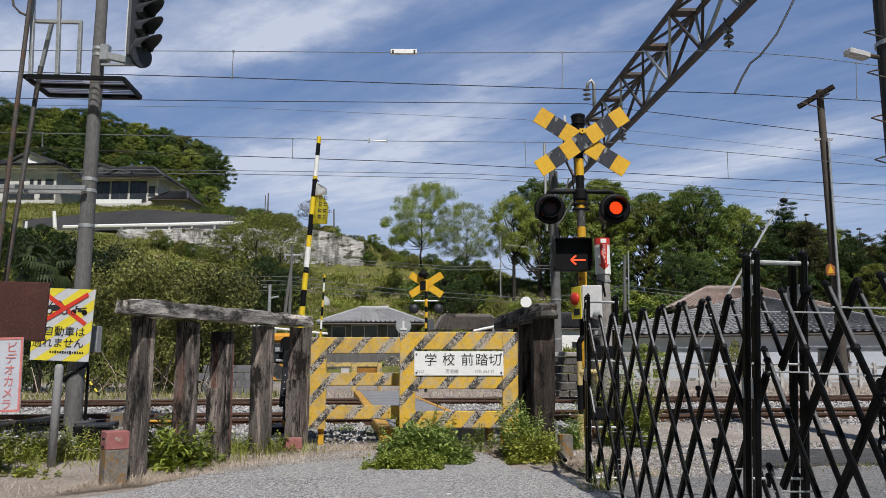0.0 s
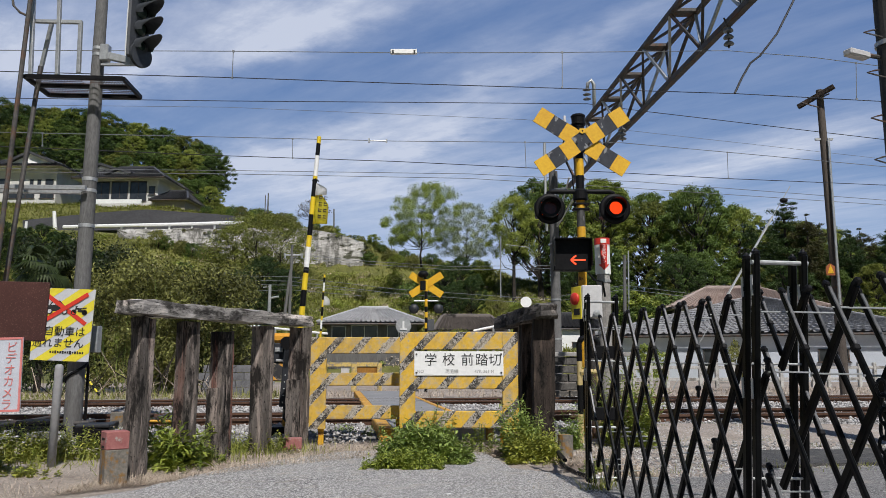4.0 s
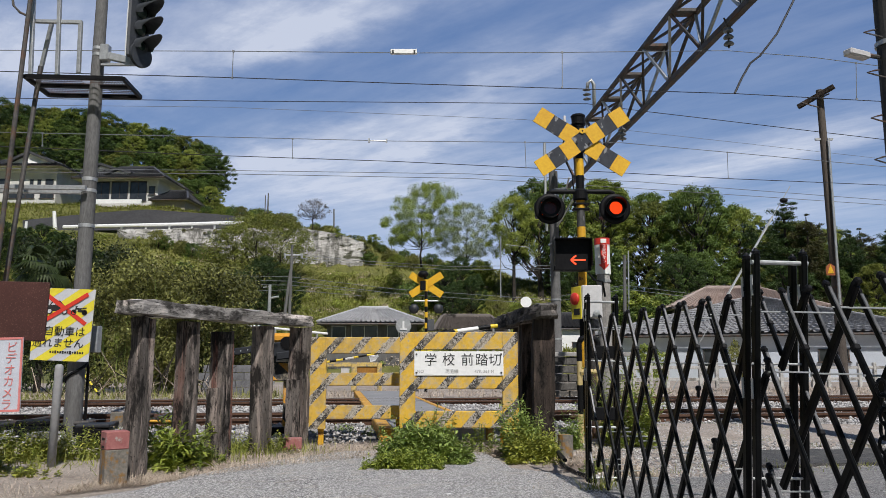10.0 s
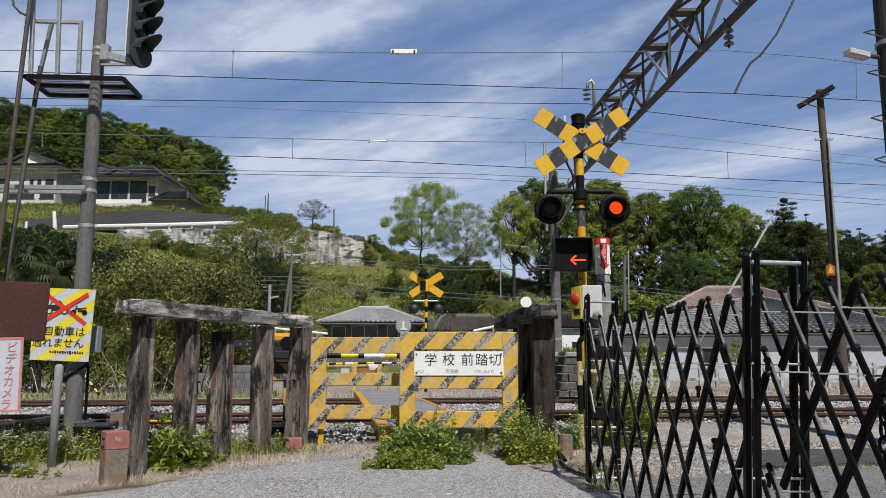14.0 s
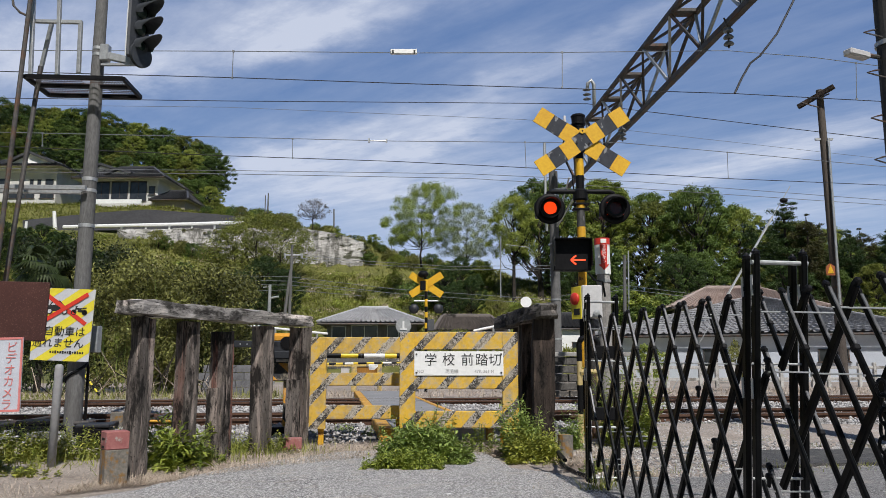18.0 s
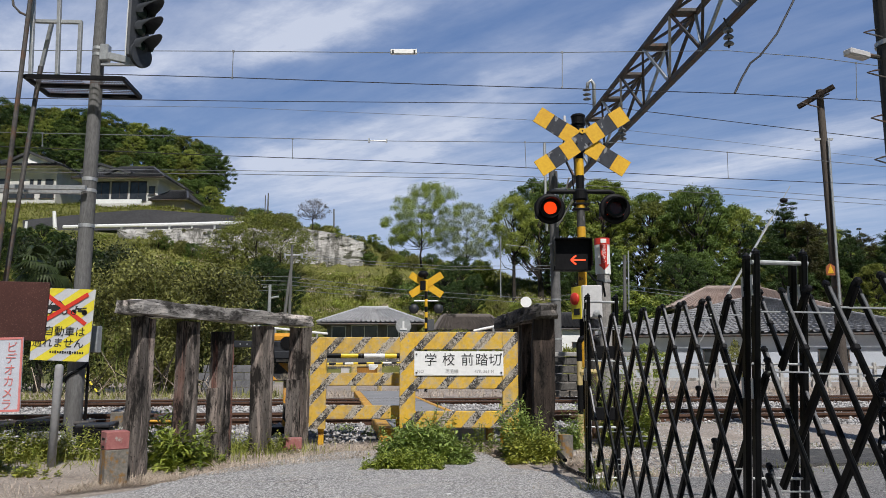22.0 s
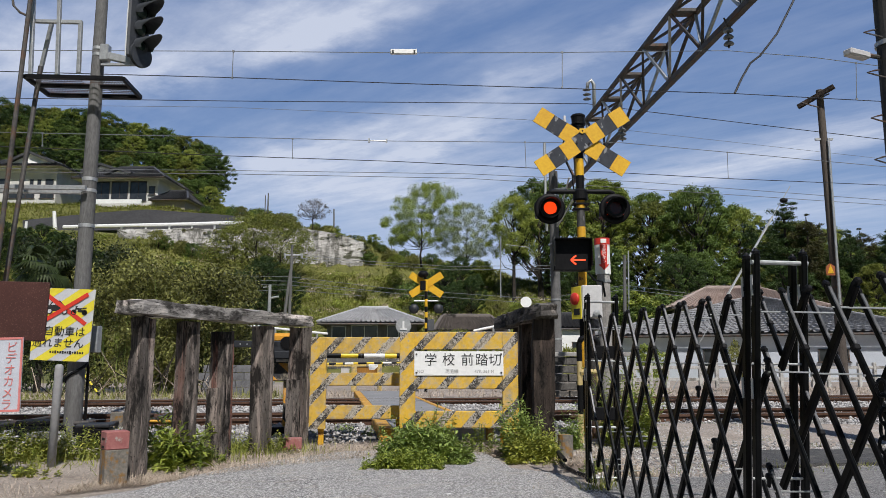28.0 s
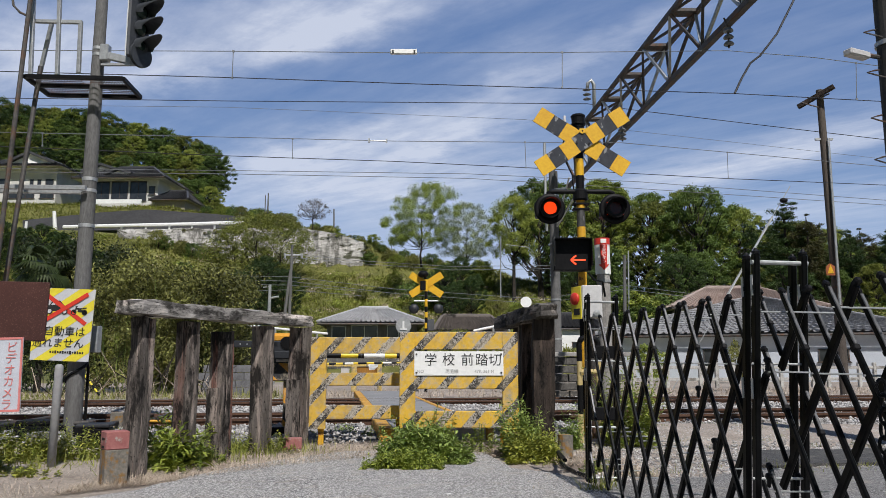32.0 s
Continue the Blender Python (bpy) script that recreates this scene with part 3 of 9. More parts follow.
def railway_track(d, label):
    base = along(0, d, 0.0)
    t = thing("railway_track", label, "railway track", base, math.degrees(TRACK_TURN), group="railway tracks", kind="structure")
    bm = bmesh.new()
    box(bm, (0, 0, 0.0), (0.20, 2.0, 0.10), bevel=0.01)
    first = part("sleeper", bm, M_SLEEPER, t, "old wooden sleeper half buried in ballast")
    first.matrix_basis = pose(-30 * 0.62, 0, 0.02)
    for i in range(-29, 40):
        share("sleeper", first, t, pose(i * 0.62 + 0.02 * math.sin(i * 7.1), 0, 0.02, 0, 0, 1.5 * math.sin(i * 3.3)))
    for side in (-1, 1):
        bm = bmesh.new()
        a = [bm.verts.new((-60, side * 0.566 + y, z + 0.01)) for y, z in RAIL_PROFILE]
        b = [bm.verts.new((80, side * 0.566 + y, z + 0.01)) for y, z in RAIL_PROFILE]
        n = len(a)
        for i in range(n):
            bm.faces.new((a[i], a[(i + 1) % n], b[(i + 1) % n], b[i]))
        rail = part("rail", bm, M_RUST, t, "rusty steel rail")
        bm = bmesh.new()
        box(bm, (10, side * 0.566, 0.1615), (140, 0.044, 0.003))
        part("rail_head", bm, M_RAILTOP, t, "polished running surface")
    return t


railway_track(0.0, "rusty near railway track on crushed stone")
railway_track(4.25, "rusty far railway track on crushed stone")


# the pedestrian deck across the tracks
def deck_outline(s0, s1, d0, d1):
    return [along(s0, d0)[:2], along(s1, d0)[:2], along(s1, d1)[:2], along(s0, d1)[:2]]


DECK = [(-2.45, -0.64), (-0.50, 0.50), (0.64, 3.62), (3.76, 4.74), (4.88, 8.8)]
for d0, d1 in DECK:
    sheet("crossing_deck", deck_outline(-0.86, 0.12, d0, d1), 0.160, M_DECK, "grey asphalt foot crossing between the rails", "crossing deck", 0.12)
M_DECK_LINE = surface("deck_line_paint", (0.42, 0.21, 0.03), (0.62, 0.34, 0.06), fine=40, coarse=4, rough=0.8, stain=(0.2, 0.17, 0.14), stain_at=(0.55, 0.66), stain_scale=9)
for s in (-1.0, 0.11):
    for d0, d1 in DECK:
        bm = bmesh.new()
        n = max(1, round((d1 - d0) / 0.75))
        t = thing("edge_kerb", "faded orange yellow edging block beside the foot crossing", "kerb", along(s + 0.06, (d0 + d1) / 2, 0.03), math.degrees(TRACK_TURN), group="crossing edging", kind="structure")
        for i in range(n):
            bm = bmesh.new()
            w = (d1 - d0) / n
            box(bm, (0, (i + 0.5) * w - (d1 - d0) / 2, 0.07), (0.15 if s < 0 else 0.08, w - 0.012, 0.14), bevel=0.012)
            part("block", bm, M_DECK_LINE, t)


# ---- clouds: one thin drifting sheet of streaked cirrus, high above ----
# streaks of cloud on the sheet: centre x, y, bearing, half length, half width, weight
STREAKS = [
    (-419, 1774, -31.4, 370, 82, 0.75), (-413, 1638, -22.5, 183, 94, 0.45), (-895, 2067, -35.6, 204, 66, 0.45),
    (-312, 2623, -42.3, 499, 136, 0.62), (226, 1970, -55.1, 418, 52, 0.42), (-56, 2687, -57.4, 323, 64, 0.75),
    (-388, 3336, -20.0, 709, 356, 0.75), (-673, 2907, -36.8, 310, 146, 0.50), (1078, 3087, -54.1, 388, 193, 0.75),
    (1346, 2622, -72.3, 266, 138, 0.60), (1868, 3909, -68.9, 543, 304, 0.35), (-102, 4244, -22.5, 451, 482, 0.35),
    (-1085, 1883, -34.6, 411, 175, 0.80), (108, 1879, -49.1, 143, 56, 0.22), (911, 3863, -75.4, 476, 137, 0.30)]


def cloud_material():
    m, n, l, bs = nodes_of("thin_cloud")
    tc = n.new("ShaderNodeTexCoord")
    here = tc.outputs["Object"]

    def vec(op, a, b):
        x = n.new("ShaderNodeVectorMath")
        x.operation = op
        for sock, v in zip(x.inputs, (a, b)):
            if isinstance(v, tuple):
                sock.default_value = v
            else:
                l.new(v, sock)
        return x.outputs["Value"] if op == "DOT_PRODUCT" else x.outputs["Vector"]

    def mapped(turn, scale):
        mp = n.new("ShaderNodeMapping")
        mp.vector_type = "TEXTURE"
        mp.inputs["Rotation"].default_value = (0, 0, radians(turn))
        mp.inputs["Scale"].default_value = scale
        l.new(here, mp.inputs["Vector"])
        return mp.outputs[0]

    # edges frayed by a broad and a fine swirl
    swirl = n.new("ShaderNodeTexNoise")
    swirl.inputs["Scale"].default_value, swirl.inputs["Detail"].default_value, swirl.inputs["Roughness"].default_value = 1 / 260, 7, 0.62
    l.new(here, swirl.inputs["Vector"])
    push = vec("MULTIPLY", vec("SUBTRACT", swirl.outputs["Color"], (0.5, 0.5, 0.5)), (330, 330, 0))
    spot = vec("ADD", here, push)
    fibre = noise_node(n, l, mapped(-46, (520, 150, 1)), 1.0, 9, 0.62)
    tuft = noise_node(n, l, mapped(-40, (190, 110, 1)), 1.0, 8, 0.65)
    total = None
    for x, y, turn, half, wide, weight in STREAKS:
        c, s_ = math.cos(radians(turn)), math.sin(radians(turn))
        d = vec("SUBTRACT", spot, (x, y, 0))
        u = vec("DOT_PRODUCT", d, (c / half, s_ / half, 0))
        v = vec("DOT_PRODUCT", d, (-s_ / wide, c / wide, 0))
        u2 = calc(n, l, "MULTIPLY", calc(n, l, "MULTIPLY", u, u), 0.75)
        e = calc(n, l, "POWER", 2.718, calc(n, l, "MULTIPLY", calc(n, l, "MULTIPLY_ADD", v, calc(n, l, "MULTIPLY", v, 0.6), u2), -1.0))
        total = calc(n, l, "MULTIPLY_ADD", e, weight, total) if total else calc(n, l, "MULTIPLY", e, weight)
    total = calc(n, l, "ADD", total, 0.17)
    veil = calc(n, l, "MULTIPLY_ADD", calc(n, l, "ADD", fibre, tuft), 0.95, -0.06)
    k = calc(n, l, "MULTIPLY", total, veil)
    k = calc(n, l, "ADD", k, calc(n, l, "MULTIPLY_ADD", fibre, 0.24, -0.08))
    so = n.new("ShaderNodeSeparateXYZ")
    l.new(here, so.inputs[0])
    away = calc(n, l, "DIVIDE", so.outputs[1], 8000.0)
    low = ramp_node(n, l, away, (0.40, 0.0), (0.75, 0.5))
    k = calc(n, l, "ADD", k, low)
    white = ramp_node(n, l, k, (0.0, 0.0), (0.45, 0.44), (0.98, 0.90))
    cover = ramp_node(n, l, white, (0.0, 0.68), (1.0, 0.92))
    far = ramp_node(n, l, away, (0.20, (0.092, 0.225, 0.56)), (0.5, (0.235, 0.42, 0.78)))
    tint = mix_node(n, l, white, far, (0.73, 0.785, 0.93))
    em = n.new("ShaderNodeEmission")
    l.new(tint, em.inputs["Color"])
    em.inputs["Strength"].default_value = 1.0
    tr = n.new("ShaderNodeBsdfTransparent")
    mx = n.new("ShaderNodeMixShader")
    l.new(cover, mx.inputs[0])
    l.new(tr.outputs[0], mx.inputs[1])
    l.new(em.outputs[0], mx.inputs[2])
    l.new(mx.outputs[0], n["Material Output"].inputs["Surface"])
    return m


clouds = raw_part("cloud_layer", [(-6500, 250, 0), (6500, 250, 0), (6500, 7900, 0), (-6500, 7900, 0)], [(0, 1, 2, 3)], cloud_material())
clouds.location, clouds.scale = (0, 0, 500), (0.625, 0.625, 0.625)
tagged(clouds, "thin white streaked clouds drifting over a blue sky", "clouds", kind="backdrop")


# ---- near side: timber fences, gates, posts ----
def offset(p, base):
    return Vector(p) - Vector(base)


def old_post(h, w, d, seed, top_cut=0.0):
    """An upright old sleeper with chipped, uneven edges."""
    rnd = random.Random(seed)
    bm = bmesh.new()
    rings = []
    n = 12
    for i in range(n):
        z = -0.1 + (h + 0.1) * i / (n - 1)
        ring = []
        for sx, sy in ((-1, -1), (-0.15, -1.03), (1, -1), (1.03, 0.1), (1, 1), (-1, 1), (-1.02, 0)):
            j = 0.004
            chip = 1.0 - (rnd.uniform(0.06, 0.16) if rnd.random() < 0.12 else 0.0)
            ring.append(bm.verts.new((sx * chip * w / 2 + rnd.uniform(-j, j), sy * chip * d / 2 + rnd.uniform(-j, j), z + (rnd.uniform(-0.012, 0.012) if i == n - 1 else 0))))
        rings.append(ring)
    for a, b in zip(rings, rings[1:]):
        for k in range(7):
            bm.faces.new((a[k], a[(k + 1) % 7], b[(k + 1) % 7], b[k]))
    bm.faces.new(rings[-1])
    bm.faces.new(rings[0][::-1])
    return bm


def cap_beam(a, b, w, h, seed):
    rnd = random.Random(seed)
    bm = bmesh.new()
    a, b = Vector(a), Vector(b)
    y = (b - a).normalized()
    x = y.cross(Vector((0, 0, 1))).normalized()
    z = x.cross(y)
    rings = []
    n = 25
    for i in range(n):
        c = a.lerp(b, i / (n - 1))
        wear = 0.75 if i in (0, n - 1) else 1.0
        ring = []
        for sx, sz in ((-1, -1), (0, -1.04), (1, -1), (1, 0.2), (0.9, 1), (0.1, 1.05), (-0.95, 0.95), (-1.03, 0)):
            ring.append(bm.verts.new(c + x * (sx * w / 2 * wear + rnd.uniform(-0.010, 0.010)) + z * (sz * h / 2 * wear + rnd.uniform(-0.010, 0.010)) + y * (rnd.uniform(-0.02, 0.02) if i in (0, n - 1) else 0)))
        rings.append(ring)
    for p, q in zip(rings, rings[1:]):
        for k in range(8):
            bm.faces.new((p[k], q[k], q[(k + 1) % 8], p[(k + 1) % 8]))
    bm.faces.new(rings[0])
    bm.faces.new(rings[-1][::-1])
    bmesh.ops.recalc_face_normals(bm, faces=bm.faces[:])
    return bm


def timber_fence(label, posts, beam_ends, seed, wood=None, deep=0.13, cap=(0.19, 0.115), rail_wood=None):
    base = (posts[0][0], posts[0][1], 0)
    t = thing("timber_fence", label, "fence", base)
    turn = math.degrees(math.atan2(-(posts[-1][0] - posts[0][0]), posts[-1][1] - posts[0][1]))
    for i, (x, y, h, w) in enumerate(posts):
        p = part("post", old_post(h, w, deep, seed + i), wood or M_WOOD, t)
        p.matrix_basis = pose(x - base[0], y - base[1], 0, 0.6 * math.sin(i * 2.3), 0.8 * math.sin(i * 1.7 + 1), turn + 3 * math.sin(i * 2))
        if i % 2 == 0 and i:
            # lower half of the face left proud of a sawn step, with a split edge
            bm = old_post(h * 0.56, w * 0.74, 0.05, seed + 90 + i)
            bm.transform(Matrix.Translation((-w * 0.11, -deep / 2 - 0.012, 0.0)))
            part("sawn_face", bm, wood or M_WOOD, p, "proud lower face below a sawn step")
    # the rail lies along x in its own space, as its grain does
    run = Vector(beam_ends[1]) - Vector(beam_ends[0])
    rail = part("top_rail", cap_beam((0, 0, 0), (run.length, 0, 0), *cap, seed + 40), rail_wood or M_WOOD_BEAM, t, "split weathered timber cap rail")
    rail.matrix_basis = Matrix.Translation(offset(beam_ends[0], base)) @ run.to_track_quat("X", "Z").to_matrix().to_4x4()
    return t


timber_fence("weathered grey timber fence of old sleepers beside the road",
             [(-2.3, 5.85, 1.19, 0.127), (-2.108, 6.35, 1.19, 0.138), (-1.96, 6.85, 1.13, 0.155), (-1.729, 7.4, 1.2, 0.166), (-1.497, 8.0, 1.22, 0.19)],
             ((-2.335, 5.55, 1.261), (-1.447, 8.2, 1.287)), 10)
timber_fence("dark weathered timber fence beside the crossing signal",
             [(1.025, 8.0, 1.33, 0.22), (0.968, 8.7, 1.30, 0.2), (0.972, 9.35, 1.28, 0.19)],
             ((1.074, 7.72, 1.381), (0.727, 9.65, 1.343)), 60, M_WOOD_DARK, 0.19, (0.22, 0.15), M_BEAM_DARK)


def striped_gate(label, bars, stiles, legs, y, paint):
    base = (bars[0][0][0], y, 0)
    t = thing("barrier_gate", label, "gate", base, group="striped gates")
    for c, s in bars:
        bm = bmesh.new()
        box(bm, offset(c, base), s, bevel=0.006)
        part("rail", bm, paint, t)
    for c, s in stiles:
        bm = bmesh.new()
        box(bm, offset(c, base) + Vector((0, -0.012, 0)), s, bevel=0.006)
        part("stile", bm, paint, t)
    for c, s in legs:
        bm = bmesh.new()
        box(bm, offset(c, base) + Vector((0, 0.015, 0)), s, bevel=0.004)
        part("leg", bm, M_YELLOW_RUST, t, "rusting yellow steel leg")
    return t, base


gate_l, base_l = striped_gate("peeling yellow and black striped wooden gate with open bars",
    [((-0.816, 8.123, 1.036), (0.893, 0.045, 0.171)), ((-0.81, 8.123, 0.683), (0.887, 0.045, 0.134)), ((-0.805, 8.123, 0.344), (0.882, 0.045, 0.138))],
    [((-1.309, 8.125, 0.647), (0.171, 0.05, 0.949))],
    [((-1.274, 8.135, 0.142), (0.059, 0.03, 0.287)), ((-0.464, 8.135, 0.148), (0.059, 0.03, 0.275))], 8.1, M_GATE_OPEN)
gate_r, base_r = striped_gate("peeling yellow and black striped wooden gate carrying a name board",
    [((0.165, 7.772, 1.073), (0.901, 0.045, 0.176)), ((0.164, 7.772, 0.663), (0.894, 0.045, 0.139)), ((0.163, 7.772, 0.295), (0.887, 0.045, 0.165))],
    [((-0.356, 7.775, 0.659), (0.158, 0.05, 1.003)), ((0.673, 7.775, 0.659), (0.158, 0.05, 1.003))],
    [((-0.351, 7.795, 0.161), (0.062, 0.03, 0.296)), ((0.596, 7.795, 0.161), (0.045, 0.03, 0.296))], 7.75, M_GATE)


def name_board():
    c, s = (0.159, 7.734, 0.847), (0.894, 0.012, 0.241)
    base = (c[0], c[1] + 0.02, c[2] - s[2] / 2)
    t = thing("name_board", "white metal crossing name board with black writing on the gate", "sign", base)
    bm = bmesh.new()
    box(bm, (0, -0.012, s[2] / 2), s, bevel=0.002)
    part("plate", bm, M_WHITE, t)
    for ch, x in zip("学校前踏切", (-0.268, -0.088, 0.100, 0.243, 0.378)):
        text_mesh("lettering", ch, 0.132, M_INK, t, (x - 0.014, -0.020, s[2] * 0.62), label="black brushed character")
    for words, x in (("NO", -0.385), ("両毛線", -0.07), ("47K 361 M", 0.255)):
        text_mesh("lettering", words, 0.044, M_GREYINK, t, (x, -0.020, s[2] * 0.17), label="faded small lettering")
    bm = bmesh.new()
    box(bm, (-0.305, -0.0195, s[2] * 0.17), (0.085, 0.003, 0.05))
    part("patch", bm, M_WHITE, t, "white repaint patch")
    for x in (-1, 1):
        for z in (0.12, 0.88):
            bm = bmesh.new()
            rod(bm, (x * (s[0] / 2 - 0.022), -0.017, s[2] * z), (x * (s[0] / 2 - 0.022), -0.026, s[2] * z), 0.010, seg=8)
            part("bolt", bm, M_GALV_DULL, t, "dark bolt head")


name_board()


# expanding lattice gate of black aluminium, drawn out along the road's side
def lattice_gate():
    """Two scissor leaves hung on a far and a middle pair of posts: slim bars on the outer faces, broad ones between them."""
    t = thing("lattice_gate", "black aluminium expanding lattice gate drawn out beside the road", "gate", (1.0124, 5.479, 0))
    t.matrix_basis = pose(1.0124, 5.479, 0, -0.88, 0.54, -83.71)
    wide, mid, foot = 0.2065, 0.0527, 0.05

    def bar(x, top, slope, y, thick, broad, low=foot, start=None, stop=None, end=None):
        """A bar that falls from its tip at x, along +x for a positive slope, cut at a post."""
        xa, za, xb, zb = x, top, x + slope * (top - low), low
        if start is not None and xa < start:
            za, xa = top - (start - x) / slope, start
        if stop is not None and xb < stop:
            zb, xb = top - (stop - x) / slope, stop
        if end is not None and xb > end:
            zb, xb = top - (end - x) / slope, end
        if za - zb < 0.1:
            return
        a, b = Vector((xa, y, za)), Vector((xb, y, zb))
        d = (b - a).normalized()
        up = Vector((1, 0, slope)).normalized()
        bm = bmesh.new()
        beam(bm, a, b, thick, broad, up=up, bevel=0.005)
        ob = part("lattice_bar", bm, M_ALU_BLACK, t)
        bm = bmesh.new()
        box(bm, a - d * 0.006, (broad + 0.003, thick + 0.004, 0.026), Matrix.Rotation(math.atan2(d.x, -d.z), 3, "Y"), bevel=0.006)
        part("end_cap", bm, M_BLACK, ob)
        if broad < 0.03:
            # slim bars: pale strip paints in the sunlit upper edge, a collar ends it
            k = min(0.21, (za - zb) * 0.4)
            bm = bmesh.new()
            beam(bm, a + d * 0.012, a + d * (k / -d.z), thick * 0.72, broad + 0.004, up=up, bevel=0.002)
            part("slide_rail", bm, M_ALU_SUNLIT, ob, "pale strip painted as the sunlit upper edge")
            bm = bmesh.new()
            beam(bm, a + d * (k / -d.z), a + d * (k / -d.z + 0.02), thick + 0.006, broad + 0.004, up=up, bevel=0.003)
            part("collar", bm, M_BLACK, ob)

    # far leaf
    for i in range(-4, 7):
        bar(0.5646 + 0.2711 * i, 1.159, 0.607, 0.0, 0.018, 0.023, start=0.035, end=2.24)
    for i in range(0, 8):
        bar(0.3779 + 0.2711 * i, 1.159, -0.607, mid, 0.022, 0.036, stop=0.035)
    for i in range(-1, 2):
        bar(1.745 + 0.2711 * i, 1.159, 0.607, wide, 0.018, 0.021, end=2.17)
    # near leaf
    for i in range(-2, 6):
        bar(2.545 + 0.2856 * i, 1.145, 0.628, 0.0, 0.018, 0.024, start=2.40)
    bar(2.308, 0.82, -0.65, mid, 0.022, 0.036)
    for x, low in ((2.626, 0.85), (2.914, 0.39), (3.25, foot), (3.57, foot)):
        bar(x, 1.145, -0.685, mid, 0.02, 0.035, low=low)
    for i in range(-1, 5):
        bar(2.40 + 0.305 * i, 1.135, 0.62, wide, 0.018, 0.024, start=2.29)
    # cross rods at the pivots
    first = None
    for rows, x0, pitch, slope, top, count in (((1, 2, 4, 5), 0.5646, 0.2711, 0.607, 1.159, 9), ((1, 2, 4), 2.545, 0.2856, 0.628, 1.145, 3)):
        for n in rows:
            depth = (pitch * n - 0.187) / (2 * slope)
            for i in range(-4, count):
                x = x0 + pitch * i + slope * depth
                if x < 0.06 or 2.26 < x < 2.40 or (x0 > 2 and x < 2.4) or (x0 < 2 and x > 2.26):
                    continue
                if first is None:
                    bm = bmesh.new()
                    rod(bm, (0, -0.016, 0), (0, wide + 0.012, 0), 0.0034, seg=6)
                    first = part("cross_rod", bm, M_GALV, t, "bright steel cross rod")
                    first.matrix_basis = pose(x, 0, top - depth)
                else:
                    share("cross_rod", first, t, pose(x, 0, top - depth))
    # posts, each of two channels; the middle pair leans a little
    for x, lean, gap in ((0.0, 0.0, 0.022), (2.322, 0.066, 0.039)):
        for y in (0.0, wide):
            post = None
            for dx, hh in ((-gap, 1.312), (gap, 1.322)):
                bm = bmesh.new()
                xa, xb = x + dx - lean * 1.27, x + dx
                beam(bm, (xa, y, 0.045), (xb, y, hh), 0.026, 0.034, up=(1, 0, 0), bevel=0.005)
                box(bm, (xb, y - 0.0165, 1.18), (0.016, 0.006, 0.02))
                ch = part("gate_post", bm, M_ALU_BLACK, t)
                bm = bmesh.new()
                lathe(bm, [(0.017, 0), (0.017, 0.008), (0.010, 0.013), (0.006, 0.022), (0, 0.023)], (xb, y, hh), None, 10)
                part("post_cap", bm, M_BLACK, ch)
                for z in ((1.155,) if y else (1.19, 0.77)):
                    bm = bmesh.new()
                    box(bm, (xb - lean * (hh - z), y - 0.0185, z), (0.016, 0.004, 0.085), bevel=0.001)
                    part("guide_clip", bm, M_GALV, ch, "pale metal guide clip")
                bm = bmesh.new()
                rod(bm, (xa, y - 0.011, 0.055), (xa, y + 0.011, 0.055), 0.024, seg=14)
                part("caster", bm, M_BLACK, ch)
        for z, r in ((1.285, 0.0095), (0.41, 0.006), (0.87, 0.0045), (0.065, 0.006)):
            bm = bmesh.new()
            xx = x + gap - lean * (1.3 - z)
            rod(bm, (xx, -0.02, z), (xx, wide + 0.02, z), r, seg=10)
            part("hand_bar" if z > 1 else "tie_bar", bm, M_GALV, t, "bright steel bar between the posts")
    # lock boxes of the far posts
    for z in (0.93, 0.50):
        bm = bmesh.new()
        box(bm, (0.0, wide / 2, z), (0.05, wide - 0.03, 0.09), bevel=0.006)
        part("lock_box", bm, M_BLACK, t, "black lock box between the posts")
    # pivot knobs
    for x, y, z in ((1.824, -0.02, 0.738), (1.973, -0.02, 0.513), (2.445, -0.016, 0.872), (2.42, -0.016, 0.425), (2.245, wide, 0.40)):
        bm = bmesh.new()
        lathe(bm, [(0.008, -0.012), (0.013, -0.008), (0.013, 0.007), (0.008, 0.012), (0, 0.013)], (x, y, z + 0.012), RX90, 10)
        box(bm, (x, y, z - 0.01), (0.02, 0.014, 0.042), Matrix.Rotation(0.12, 3, "Y"), bevel=0.005)
        part("knob", bm, M_BLACK, t)
    return t


lattice_gate()


# a chain hanging from the near leaf
def hanging_chain(top, n):
    t = thing("chain", "dark steel chain hanging from the lattice gate", "chain", top)
    for i in range(n):
        bm = bmesh.new()
        ring = [(0.017 * math.cos(k * math.tau / 14), 0, 0.026 * math.sin(k * math.tau / 14) - 0.043 * i) for k in range(15)]
        tube_path(bm, ring, 0.0055, 7)
        link_part = part("chain_link", bm, M_BLACK, t)
        link_part.matrix_basis = pose(0.006 * math.sin(i * 1.3), 0, 0, 0, 0, 75 * (i % 2) + 12)


hanging_chain((1.352, 2.39, 0.775), 8)


